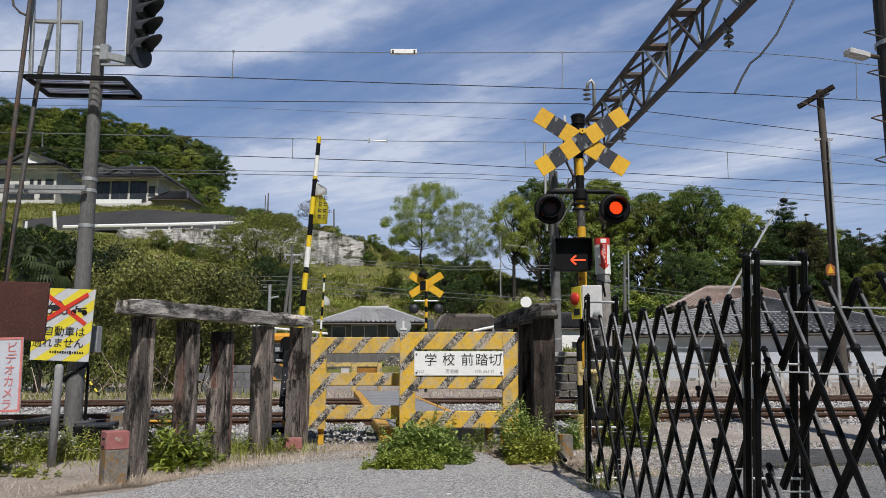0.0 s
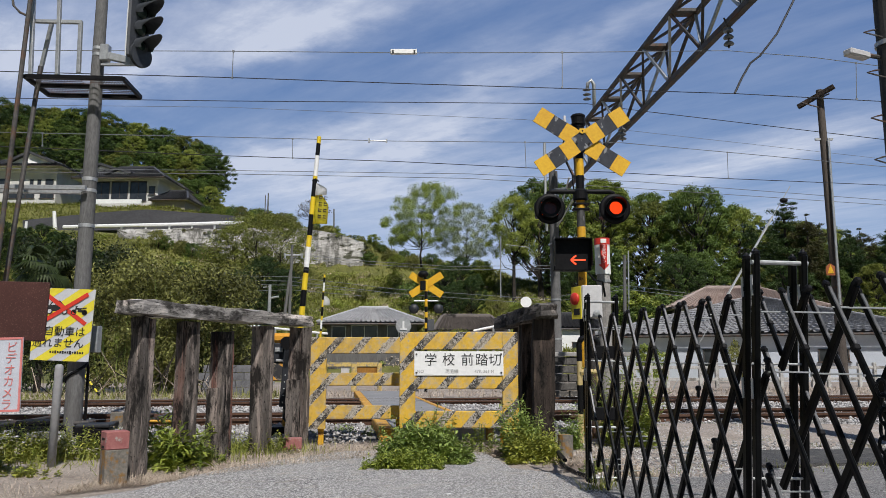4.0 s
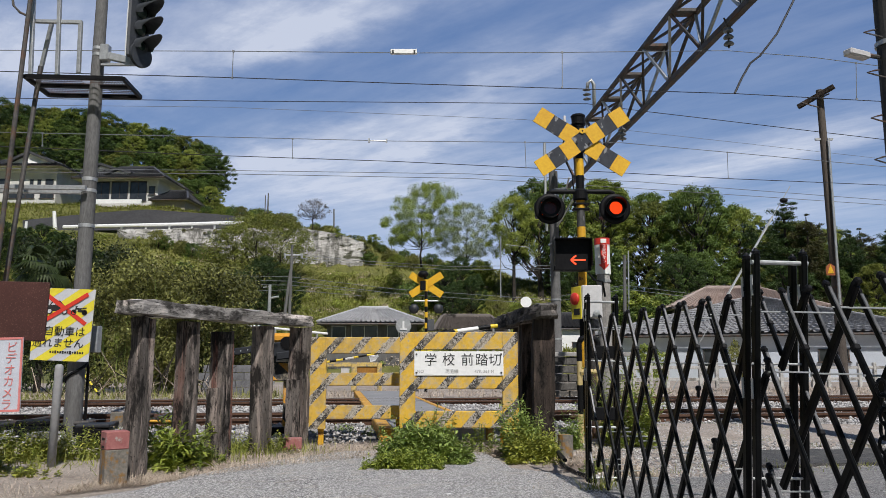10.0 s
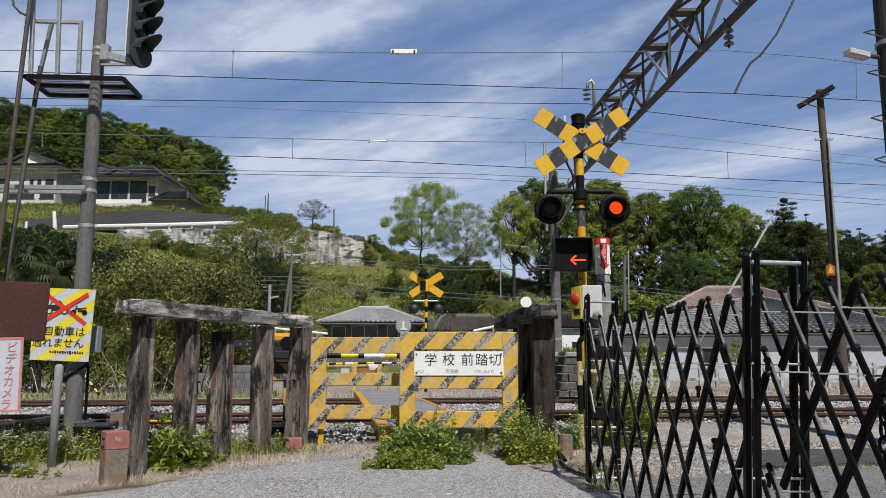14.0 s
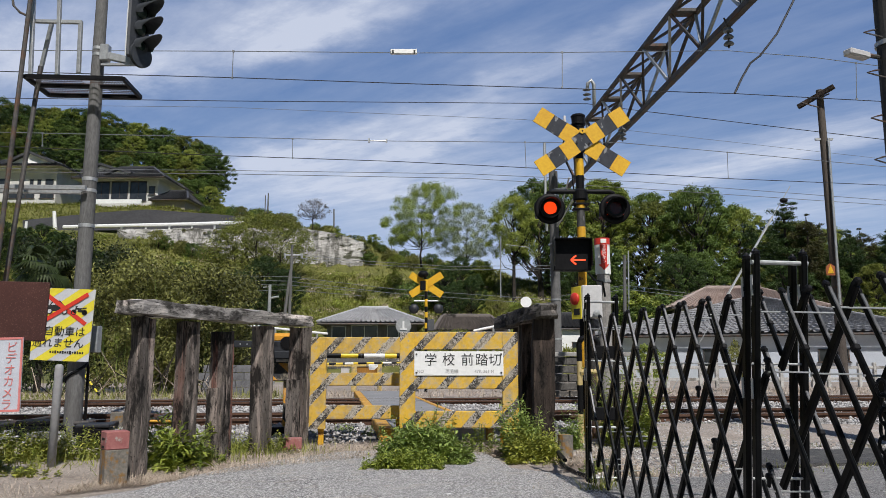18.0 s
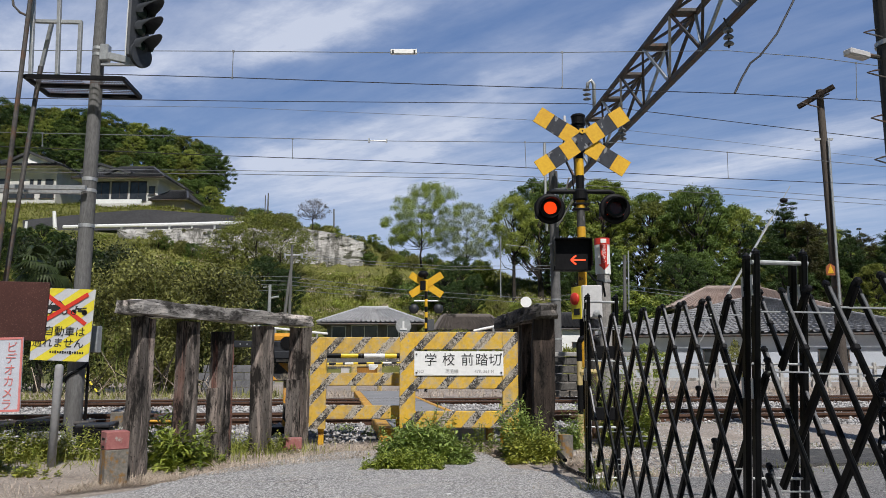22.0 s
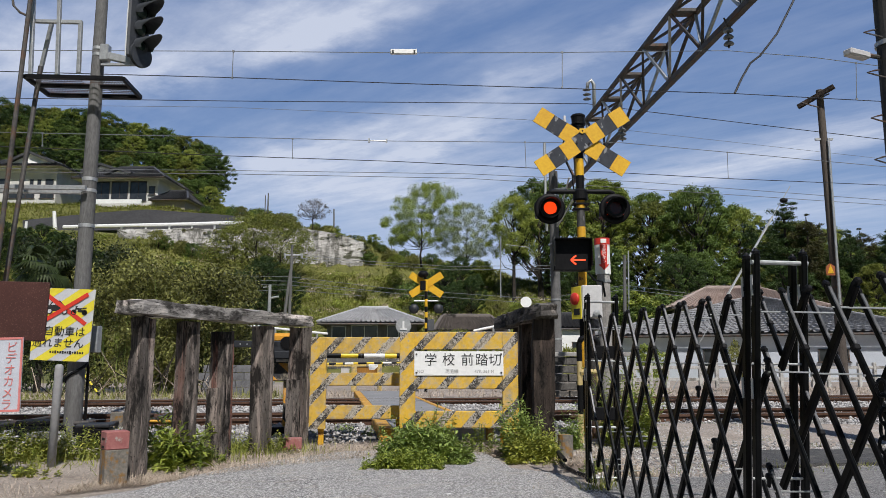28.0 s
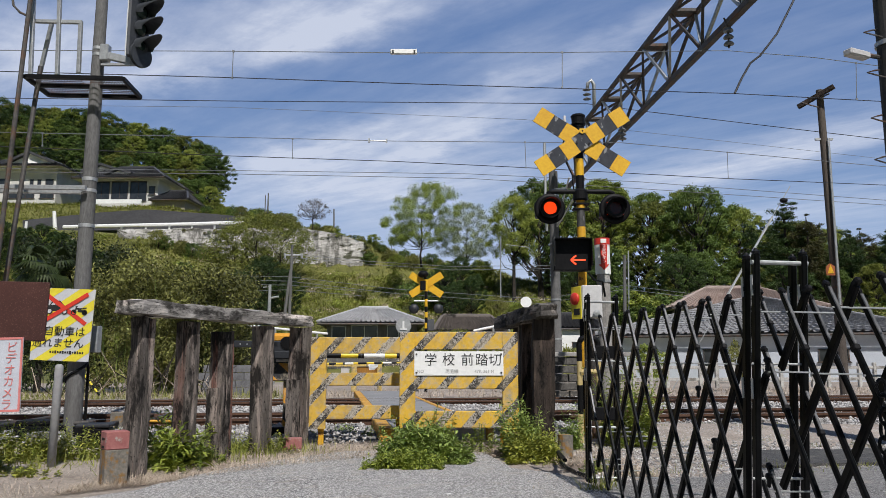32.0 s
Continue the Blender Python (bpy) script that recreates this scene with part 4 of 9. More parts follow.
# kerb stones and small posts
def marker_post(label, c, w, h, red, turn=8, cat="boundary post"):
    t = thing("boundary_post", label, cat, (c[0], c[1], 0), turn)
    bm = bmesh.new()
    box(bm, (0, 0, (h - red) / 2 - 0.05), (w, w * 0.9, h - red + 0.1), bevel=0.004)
    part("shaft", bm, M_CONCRETE_LICHEN, t)
    bm = bmesh.new()
    box(bm, (0, 0, h - red / 2 + 0.002), (w + 0.002, w * 0.9 + 0.002, red), bevel=0.006)
    part("painted_head", bm, M_REDPAINT, t, "faded red painted head")
    if h > 0.2:
        for z in (0.03, 0.085):
            bm = bmesh.new()
            box(bm, (-w / 2, 0, h - z - 0.02), (0.008, w * 0.4, 0.016))
            part("recess", bm, M_BLACK, t, "dark chipped recess")
    return t


M_CONCRETE_LICHEN = surface("lichened_concrete", (0.085, 0.078, 0.066), (0.23, 0.21, 0.18), fine=40, coarse=4, rough=0.95, bump=0.6, stain=(0.24, 0.125, 0.03), stain_at=(0.50, 0.60), stain_scale=9)
marker_post("stubby concrete boundary post with faded red head at the road's edge", (-2.318, 5.534, 0), 0.155, 0.375, 0.125, 38)
marker_post("low concrete boundary post with faded red top", (-1.45, 7.55, 0), 0.175, 0.135, 0.10)
t = thing("concrete_stub", "short weathered concrete stub beside the track", "post", (-3.898, 9.365, 0))
bm = bmesh.new()
box(bm, (0, 0, 0.09), (0.15, 0.14, 0.36), bevel=0.01)
part("shaft", bm, M_CONCRETE_LICHEN, t)
t = thing("bollard_stub", "weathered round stub post by the road", "post", (1.079, 6.948, 0))
bm = bmesh.new()
rod(bm, (0, 0, -0.05), (0.01, 0, 0.22), 0.075, 0.065, 12)
part("shaft", bm, M_CONCRETE_LICHEN, t)


# ---- crossing signal ----
def signal_lamp(t, x, y, z, front=True):
    """A round lamp with backing plate, hood and an added drum for flashing."""
    face = RX90
    bm = bmesh.new()
    lathe(bm, [(0.112, -0.012), (0.172, -0.008), (0.178, 0.0), (0.176, 0.006), (0.112, 0.010), (0.112, -0.012)], (x, y, z), face, 28, caps=False)
    lamp = part("lamp", bm, M_BLACK, t, "round black lamp with backing plate", smooth=True)
    bm = bmesh.new()
    n = 22
    inner, outer = [], []
    for k in range(n + 1):
        a = radians(-40 + 260 * k / n)
        depth = 0.05 + 0.14 * max(0.0, math.sin(a)) ** 0.8
        for r, store in ((0.108, inner), (0.114, outer)):
            p0 = Vector((x + r * math.cos(a), y - 0.03, z + r * math.sin(a)))
            p1 = Vector((x + r * 1.02 * math.cos(a), y - 0.03 - depth, z + r * 1.02 * math.sin(a) - 0.02 * max(0, math.sin(a))))
            store.append((bm.verts.new(p0), bm.verts.new(p1)))
    for i in range(n):
        bm.faces.new((inner[i][0], inner[i + 1][0], inner[i + 1][1], inner[i][1]))
        bm.faces.new((outer[i][0], outer[i][1], outer[i + 1][1], outer[i + 1][0]))
        bm.faces.new((inner[i][1], inner[i + 1][1], outer[i + 1][1], outer[i][1]))
    hood = part("hood", bm, M_BLACK, lamp, "deep black hood")
    bm = bmesh.new()
    lathe(bm, [(0.0745, -0.02), (0.0745, 0.006), (0.112, 0.006), (0.113, -0.075)], (x, y - 0.06, z), face, 32, caps=False)
    part("bezel", bm, M_BLACK, lamp, "black ring round the lens")
    bm = bmesh.new()
    rod(bm, (x, y + 0.097, z - 0.082), (x, y + 0.097, z + 0.082), 0.160, seg=24)
    for v in bm.verts:
        v.co.y = max(v.co.y, y + 0.012)
    part("lamp_body", bm, M_BLACK, lamp, "deep black lamp body")
    # added six-sided drum: its lit and dark faces stand for on and off
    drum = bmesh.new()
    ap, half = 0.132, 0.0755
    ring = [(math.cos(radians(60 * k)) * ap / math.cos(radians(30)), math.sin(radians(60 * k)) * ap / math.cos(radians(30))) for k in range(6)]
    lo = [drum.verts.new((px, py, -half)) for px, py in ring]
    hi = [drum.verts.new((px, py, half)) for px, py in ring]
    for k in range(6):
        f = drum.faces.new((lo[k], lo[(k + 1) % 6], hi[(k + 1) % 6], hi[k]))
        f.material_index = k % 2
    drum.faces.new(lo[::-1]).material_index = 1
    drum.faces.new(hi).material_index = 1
    lens = part("lens_drum", drum, M_LIT, lamp, "added red drum whose lit and dark faces stand for on and off")
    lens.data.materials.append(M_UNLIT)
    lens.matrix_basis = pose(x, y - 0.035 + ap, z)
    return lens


def crossbuck(t, x, y, z, size, width, angle=33, mats=None, backs=False):
    for s in (-1, 1):
        m = Matrix.Translation((x, y - 0.012 * (s + 1), z)) @ Matrix.Rotation(radians(-s * angle), 4, "Y")
        bm = bmesh.new()
        box(bm, (0, 0, 0), (size, 0.012, width), bevel=0.002)
        bm.transform(m)
        arm = part("crossbuck_arm", bm, M_BLACK_WORN if not backs else M_YELLOW, t, "black and yellow crossing board" if not backs else "yellow crossing board")
        if backs:
            continue
        step = size / 7
        for k in (-3, -1, 1, 3):
            bm = bmesh.new()
            box(bm, (k * step, -0.0085, 0), (step, 0.004, width))
            bm.transform(m)
            part("yellow_panel", bm, M_YELLOW, arm, "yellow reflective panel")


M_MAST_WORN = surface("worn_mast_paint", (0.02, 0.02, 0.021), (0.10, 0.098, 0.095), fine=30, coarse=5, rough=0.6, stretch=(1, 1, 0.4), stain=(0.42, 0.41, 0.40), stain_at=(0.56, 0.64), stain_scale=12)


def crossing_signal():
    base = (1.582, 8.6, 0)
    t = thing("crossing_signal", "level crossing signal with crossbuck, red lamps and arrow box", "crossing signal", base)
    zs = [0, 0.35, 0.72, 1.10, 1.45, 1.87, 2.267, 2.39, 2.585, 2.75, 2.99, 3.19, 3.57]
    mats = [M_YELLOW_RUST, M_BLACK, M_YELLOW_RUST, M_BLACK, M_YELLOW_RUST, M_BLACK, M_YELLOW_RUST, M_MAST_WORN, M_YELLOW_RUST, M_BLACK, M_YELLOW, M_BLACK]
    for a, b, mat in zip(zs, zs[1:], mats):
        bm = bmesh.new()
        rod(bm, (0, 0, a), (0, 0, b), 0.048, seg=18, caps=True)
        part("mast_band", bm, mat, t, "yellow or black painted mast band", smooth=False)
    bm = bmesh.new()
    lathe(bm, [(0.05, 0), (0.07, 0.01), (0.07, 0.035), (0.085, 0.04), (0.085, 0.055), (0.074, 0.06), (0.078, 0.13), (0.086, 0.135), (0.086, 0.15), (0.07, 0.165), (0.03, 0.178), (0, 0.178)], (0.0, 0.02, 3.565))
    part("bell_housing", bm, M_BLACK, t, "black ribbed bell housing", smooth=False)
    bm = bmesh.new()
    lathe(bm, [(0.03, 0), (0.10, 0.012), (0.105, 0.03), (0.06, 0.06), (0, 0.07)], (-0.17, 0.05, 3.55), None, 18)
    part("gong", bm, M_BLACK, t, "dark gong beside the bell", smooth=True)
    for x, z0 in ((-0.15, 3.60),):
        bm = bmesh.new()
        lathe(bm, [(0.012, 0), (0.02, 0.03), (0.012, 0.05), (0.022, 0.08), (0.012, 0.10), (0.014, 0.13), (0, 0.135)], (x, 0.06, z0), None, 10)
        part("terminal", bm, M_PIPE, t, "pale ribbed terminal", smooth=True)
    bm = bmesh.new()
    tube_path(bm, [(-0.05, 0.05, 3.5), (-0.16, 0.06, 3.46), (-0.2, 0.05, 3.3), (-0.08, 0.03, 3.0), (-0.06, 0.02, 2.6)], 0.009, 6)
    part("bell_cable", bm, M_BLACK, t, "thin black cable")
    bm = bmesh.new()
    tube_path(bm, [(0.06, -0.03, 1.86), (0.12, -0.05, 1.78), (0.22, -0.02, 1.76), (0.26, 0.05, 1.6)], 0.012, 6)
    part("box_cable", bm, M_BLACK, t, "bent black cable under the box")
    bm = bmesh.new()
    box(bm, (-0.11, 0.02, 3.53), (0.22, 0.07, 0.09), bevel=0.01)
    part("bell_bracket", bm, M_BLACK, t)
    z = 3.376
    crossbuck(t, 0.018, -0.075, z, 1.205, 0.20, 33.2)
    # small yellow plate with a bolt where the boards cross
    bm = bmesh.new()
    prism(bm, [(-0.055, 0.0), (0.0, -0.035), (0.055, 0.0), (0.03, 0.03), (-0.03, 0.03)], 0.004, Matrix.Translation((0.025, -0.118, z + 0.118)))
    part("cap_plate", bm, M_YELLOW, t, "small yellow cap plate")
    for dx, dz in ((0.0, 0.118), (-0.07, -0.03), (0.07, -0.03)):
        bm = bmesh.new()
        rod(bm, (0.025 + dx, -0.105, z + dz), (0.025 + dx, -0.124, z + dz), 0.009, seg=8)
        part("bolt", bm, M_BLACK, t)
    zl = 2.596
    bm = bmesh.new()
    tube_path(bm, [(-0.37, -0.02, zl + 0.12), (-0.37, -0.02, zl + 0.19), (-0.33, -0.02, zl + 0.205), (0.33, -0.02, zl + 0.205), (0.37, -0.02, zl + 0.19), (0.37, -0.02, zl + 0.12)], 0.027, 10)
    part("lamp_arm", bm, M_BLACK, t, "black pipe lamp arm", smooth=True)
    bm = bmesh.new()
    lathe(bm, [(0.07, -0.06), (0.085, -0.045), (0.085, 0.05), (0.055, 0.08)], (0, 0, zl + 0.16))
    part("hub", bm, M_BLACK, t)
    for zz in (zl + 0.0, zl + 0.06):
        bm = bmesh.new()
        box(bm, (0, -0.0, zz), (0.19, 0.11, 0.022), bevel=0.004)
        part("clamp", bm, M_BLACK, t)
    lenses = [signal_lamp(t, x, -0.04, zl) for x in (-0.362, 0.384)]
    # direction box
    c, s = (1.431, 8.41, 2.034), (0.412, 0.12, 0.347)
    c = offset(c, base)
    bm = bmesh.new()
    box(bm, c, s, bevel=0.008)
    arrow_box = part("arrow_box", bm, M_BLACK, t, "black direction box")
    bm = bmesh.new()
    f = c.y - s[1] / 2
    for x in (-1, 1):
        box(bm, (c.x + x * (s[0] / 2 - 0.004), f - 0.05, c.z + 0.02), (0.008, 0.10, s[2] - 0.05))
    box(bm, (c.x, f - 0.06, c.z + s[2] / 2 - 0.004), (s[0], 0.12, 0.008))
    part("visor", bm, M_BLACK, arrow_box, "black box visor")
    bm = bmesh.new()
    az, ax = 1.976, c.x + 0.055
    box(bm, (ax + 0.012, f - 0.004, az), (0.15, 0.004, 0.016))
    for sgn in (-1, 1):
        beam(bm, (ax - 0.072, f - 0.004, az), (ax - 0.018, f - 0.004, az + sgn * 0.05), 0.004, 0.017, up=(-sgn * 0.7, 0, 0.7))
    part("arrow", bm, M_ARROW, arrow_box, "lit red arrow")
    return t, lenses


signal, lenses = crossing_signal()


def button_post():
    base = (1.965, 9.3, 0)
    t = thing("emergency_post", "grey concrete post with white and red emergency button wrap", "emergency post", base)
    zt, zb = 2.369, 1.926
    bm = bmesh.new()
    rod(bm, (0.02, 0, -0.05), (0, 0, zb), 0.085, 0.078, 20)
    part("post", bm, M_CONCRETE, t, smooth=False)
    bm = bmesh.new()
    rod(bm, (0, 0, zb), (-0.005, 0, zt - 0.08), 0.092, 0.092, 24)
    part("wrap", bm, M_WHITE, t, "white wrap sign")
    bm = bmesh.new()
    rod(bm, (-0.005, 0, zt - 0.08), (-0.005, 0, zt), 0.095, 0.095, 24)
    part("red_band", bm, M_RED, t, "red band")
    bm = bmesh.new()
    box(bm, (-0.005, -0.0935, zt - 0.04), (0.07, 0.012, 0.05))
    part("white_mark", bm, M_WHITE, t)
    bm = bmesh.new()
    prism(bm, [(-0.05, zt - 0.085), (0.04, zt - 0.085), (0.028, zt - 0.33), (0.055, zt - 0.33), (-0.005, zt - 0.40), (-0.065, zt - 0.33), (-0.038, zt - 0.33)], 0.03, Matrix.Translation((0, -0.099, 0)))
    part("red_arrow", bm, M_RED, t, "red arrow panel pointing down")
    for i, ch in enumerate("非常ボタン"):
        text_mesh("lettering", ch, 0.05, M_WHITE, t, (-0.005, -0.102, zt - 0.112 - i * 0.047), label="white lettering")
    bm = bmesh.new()
    for z in (zb - 0.1, 1.2, 0.8):
        rod(bm, (0.005, 0, z), (0.005, 0, z + 0.03), 0.089, seg=20)
    part("strap", bm, M_GALV, t, "steel strap")
    return t


button_post()


def button_box():
    base = (1.642, 8.45, 0)
    t = thing("emergency_box", "pale grey steel control box with red button on yellow plate", "control box", base)
    c, s = (1.644, 8.5, 1.522), (0.224, 0.2, 0.361)
    bm = bmesh.new()
    box(bm, offset(c, base), s, bevel=0.012)
    part("case", bm, M_CASE, t)
    bm = bmesh.new()
    rod(bm, (0.02, 0.1, 0), (0.02, 0.1, c[2]), 0.03)
    part("stand", bm, M_GALV_DULL, t)
    # the button plate is turned aside, away from the case
    aside = Matrix.Rotation(radians(-57), 3, "Z")
    c2 = offset((1.483, 8.47, 1.512), base)
    bm = bmesh.new()
    box(bm, c2, (0.155, 0.012, 0.36), aside, bevel=0.003)
    plate = part("yellow_plate", bm, M_SIGN_YELLOW, t, "yellow button plate")
    bm = bmesh.new()
    lathe(bm, [(0.066, 0), (0.070, 0.012), (0.060, 0.026), (0.03, 0.036), (0, 0.038)], c2 + aside @ Vector((-0.01, -0.007, 0.045)), aside @ RX90, 18)
    part("button", bm, M_RED, plate, "red push button", smooth=True)
    bm = bmesh.new()
    box(bm, c2 + aside @ Vector((0.01, -0.008, -0.10)), (0.09, 0.003, 0.07), aside)
    part("mark", bm, M_INK, plate, "dark printed panel")
    c4 = offset((1.686, 8.38, 1.396), base)
    bm = bmesh.new()
    lathe(bm, [(0.035, 0), (0.035, 0.015), (0.0, 0.02)], c4, RX90, 16)
    part("lock", bm, M_GALV, t, "round lock cover")
    return t


M_CASE = surface("pale_case_paint", (0.46, 0.455, 0.45), (0.58, 0.575, 0.57), fine=30, coarse=3, rough=0.5, bump=0.04)
M_SIGN_YELLOW = surface("sign_yellow", (0.62, 0.52, 0.03), (0.72, 0.62, 0.05), fine=30, coarse=5, rough=0.5, bump=0.03)
button_box()


def guard_hoop(x, y, w):
    t = thing("guard_hoop", "black and cream banded pipe guard hoop", "guard rail", (x, y, 0))
    M_CREAM = bpy.data.materials.get("cream_paint") or surface("cream_paint", (0.42, 0.32, 0.13), (0.55, 0.44, 0.22), rough=0.6, bump=0.05)
    zs = [0, 0.32, 0.62, 0.87, 1.07]
    for side in (0, w):
        for i, (a, b) in enumerate(zip(zs, zs[1:])):
            bm = bmesh.new()
            rod(bm, (side, 0, a), (side, 0, b), 0.029, seg=14)
            part("pipe_band", bm, M_CREAM if i % 2 == 0 else M_BLACK, t)
    bm = bmesh.new()
    tube_path(bm, [(0, 0, 1.06), (0.02, 0, 1.10), (0.06, 0, 1.12), (w - 0.06, 0, 1.12), (w - 0.02, 0, 1.10), (w, 0, 1.06)], 0.029, 10)
    part("top_bend", bm, M_BLACK, t, smooth=True)
    bm = bmesh.new()
    rod(bm, (0, 0, 0.76), (w, 0, 0.76), 0.026, seg=12)
    part("cross_pipe", bm, M_CREAM, t)
    return t


guard_hoop(1.451, 8.2, 0.20)


# ---- barrier machines and arms ----
def barrier(base, zp, label, cloths=True):
    """A striped cabinet whose arm is held on a crank, a hand's width off the shaft."""
    t = thing("barrier_machine", label, "barrier", base, math.degrees(TRACK_TURN), group="barriers")
    bm = bmesh.new()
    box(bm, (0, 0.16, 0.06), (0.30, 0.32, 0.16), bevel=0.01)
    part("plinth", bm, M_BLACK, t)
    bm = bmesh.new()
    box(bm, (-0.02, 0.18, 0.965), (0.30, 0.28, 0.23), bevel=0.015)
    part("cabinet", bm, M_LAMPBACK, t, "dark steel drive cabinet")
    bm = bmesh.new()
    box(bm, (-0.02, 0.18, 0.75), (0.30, 0.28, 0.20), bevel=0.01)
    part("apron", bm, M_HAZARD, t, "orange and black striped apron")
    for x, z, w, h in ((-0.09, 1.0, 0.09, 0.05), (0.06, 0.97, 0.06, 0.09), (-0.04, 0.88, 0.16, 0.03)):
        bm = bmesh.new()
        box(bm, (x, 0.032, z), (w, 0.03, h), bevel=0.006)
        part("fitting", bm, M_GALV, t, "pale steel fitting")
    bm = bmesh.new()
    box(bm, (0.02, 0.18, 0.39), (0.11, 0.14, 0.54), bevel=0.01)
    part("stand", bm, M_HAZARD, t, "slim striped stand under the cabinet")
    bm = bmesh.new()
    box(bm, (-0.02, 0.18, 1.135), (0.30, 0.30, 0.11), bevel=0.03)
    part("lid", bm, M_ORANGE, t, "orange cabinet lid")
    bm = bmesh.new()
    rod(bm, (0, -0.09, zp), (0, 0.06, zp), 0.07, seg=18)
    part("hub", bm, M_BLACK, t)
    arm = new("arm")
    arm.parent = t
    arm["label"] = "striped barrier arm"
    bm = bmesh.new()
    box(bm, (-0.12, -0.05, -0.06), (0.34, 0.05, 0.16), bevel=0.012)
    box(bm, (0.02, -0.06, -0.136), (0.30, 0.085, 0.085), bevel=0.01)
    part("crank", bm, M_LAMPBACK, arm, "dark steel crank holding the arm")
    bm = bmesh.new()
    box(bm, (-0.40, -0.05, -0.02), (0.62, 0.05, 0.075), bevel=0.008)
    weight = part("counterweight", bm, M_LAMPBACK, arm, "dark slim counterweight bar")
    for i in range(5):
        bm = bmesh.new()
        rod(bm, (-0.66 + 0.075 * i, -0.078, -0.02), (-0.66 + 0.075 * i, -0.07, -0.02), 0.008, seg=8)
        part("bolt", bm, M_GALV, weight, "pale bolt head")
    ends = (-0.10, 0.15, 0.424, 0.612, 0.808, 0.874, 1.112, 1.246, 1.495, 1.705, 1.92, 1.955, 2.205, 2.352, 2.438)
    tones = "KYKYKWYKYKYWKY"
    look_of = {"K": (M_BLACK, "black"), "Y": (M_YELLOW_BRIGHT, "yellow"), "W": (M_WHITE, "white")}
    for a, b, c in zip(ends, ends[1:], tones):
        r0, r1 = 0.034 - 0.004 * a, 0.034 - 0.004 * b
        bm = bmesh.new()
        rod(bm, (a, -0.06, -0.136), (b, -0.06, -0.136), r0, r1, 14)
        part("arm_band", bm, look_of[c][0], arm, look_of[c][1] + " arm band")
    bm = bmesh.new()
    rod(bm, (0.835, -0.06, -0.136), (0.852, -0.06, -0.136), 0.035, seg=14)
    part("joint_ring", bm, M_LAMPBACK, arm, "dark joint ring")
    arm.matrix_basis = pose(0, 0, zp)
    # cloth tied along the arm, hanging from its lower side
    flag = new("flag")
    flag.parent = arm
    flag["label"] = "yellow warning flag with a turned white corner"

    def cloth(name, x0, x1, z0, z1, y, mat, label, taper):
        bm = bmesh.new()
        rows = []
        for i in range(8):
            k = i / 7
            x = x0 + (x1 - x0) * k
            w = taper + (1 - taper) * min(1, k * 2.2)
            rows.append([bm.verts.new((x + 0.02 * q * k, y + 0.018 * math.sin(3.1 * q + 4.5 * k) * (0.3 + q), z0 + (z1 - z0) * q * w)) for q in (0, 0.3, 0.55, 0.8, 1.0)])
        for a, b in zip(rows, rows[1:]):
            for i in range(4):
                bm.faces.new((a[i], a[i + 1], b[i + 1], b[i]))
        bmesh.ops.solidify(bm, geom=bm.faces[:], thickness=0.003)
        part(name, bm, mat, flag, label, smooth=True)

    if not cloths:
        flag["label"] = "small white warning cloth"
        cloth("cloth", 0.12, -0.16, -0.02, -0.20, -0.075, M_WHITE, "white cloth", 0.4)
        flag.matrix_basis = pose(1.70, 0, -0.136)
        return t, arm, flag, zp
    cloth("cloth", 0.10, -0.32, -0.02, -0.185, -0.075, M_SIGN_YELLOW, "yellow cloth", 0.15)
    cloth("cloth_fold", 0.17, 0.02, -0.02, -0.15, -0.082, M_WHITE, "white turned corner", 0.1)
    bm = bmesh.new()
    for i in range(4):
        for j in range(2):
            x, z = 0.0 - 0.075 * i, -0.075 - 0.058 * j
            box(bm, (x, -0.094, z), (0.044, 0.003, 0.008))
            box(bm, (x + 0.012, -0.094, z - 0.016), (0.009, 0.003, 0.036))
            box(bm, (x - 0.014, -0.094, z - 0.016), (0.009, 0.003, 0.030))
    part("writing_bars", bm, M_INK, flag, "small black marks")
    bm = bmesh.new()
    tube_path(bm, [(0.20, -0.06, 0.03), (0.22, -0.09, -0.01), (0.19, -0.08, -0.05)], 0.008, 6)
    part("cord", bm, M_BLACK, flag, "black tie cord")
    flag.matrix_basis = pose(1.70, 0, -0.136)
    return t, arm, flag, zp


def hazard():
    return striped("hazard_paint", (0.60, 0.27, 0.02), (0.02, 0.02, 0.022), 0.42, 1.1, 0.5, peel=0.0, grime=0.15)


M_HAZARD = hazard()
M_YELLOW_BRIGHT = surface("arm_yellow", (0.66, 0.46, 0.015), (0.76, 0.56, 0.03), fine=30, coarse=3, rough=0.45, bump=0.03)
M_LAMPBACK = surface("lamp_back_grey", (0.012, 0.014, 0.018), (0.028, 0.03, 0.036), rough=0.5, bump=0.03)
near_barrier = barrier((-1.776, 8.75, 0), 1.078, "orange and black barrier machine with striped arm, near side")
far_barrier = barrier((-3.679, 22.0, 0), 0.958, "orange and black barrier machine with striped arm, far side", False)


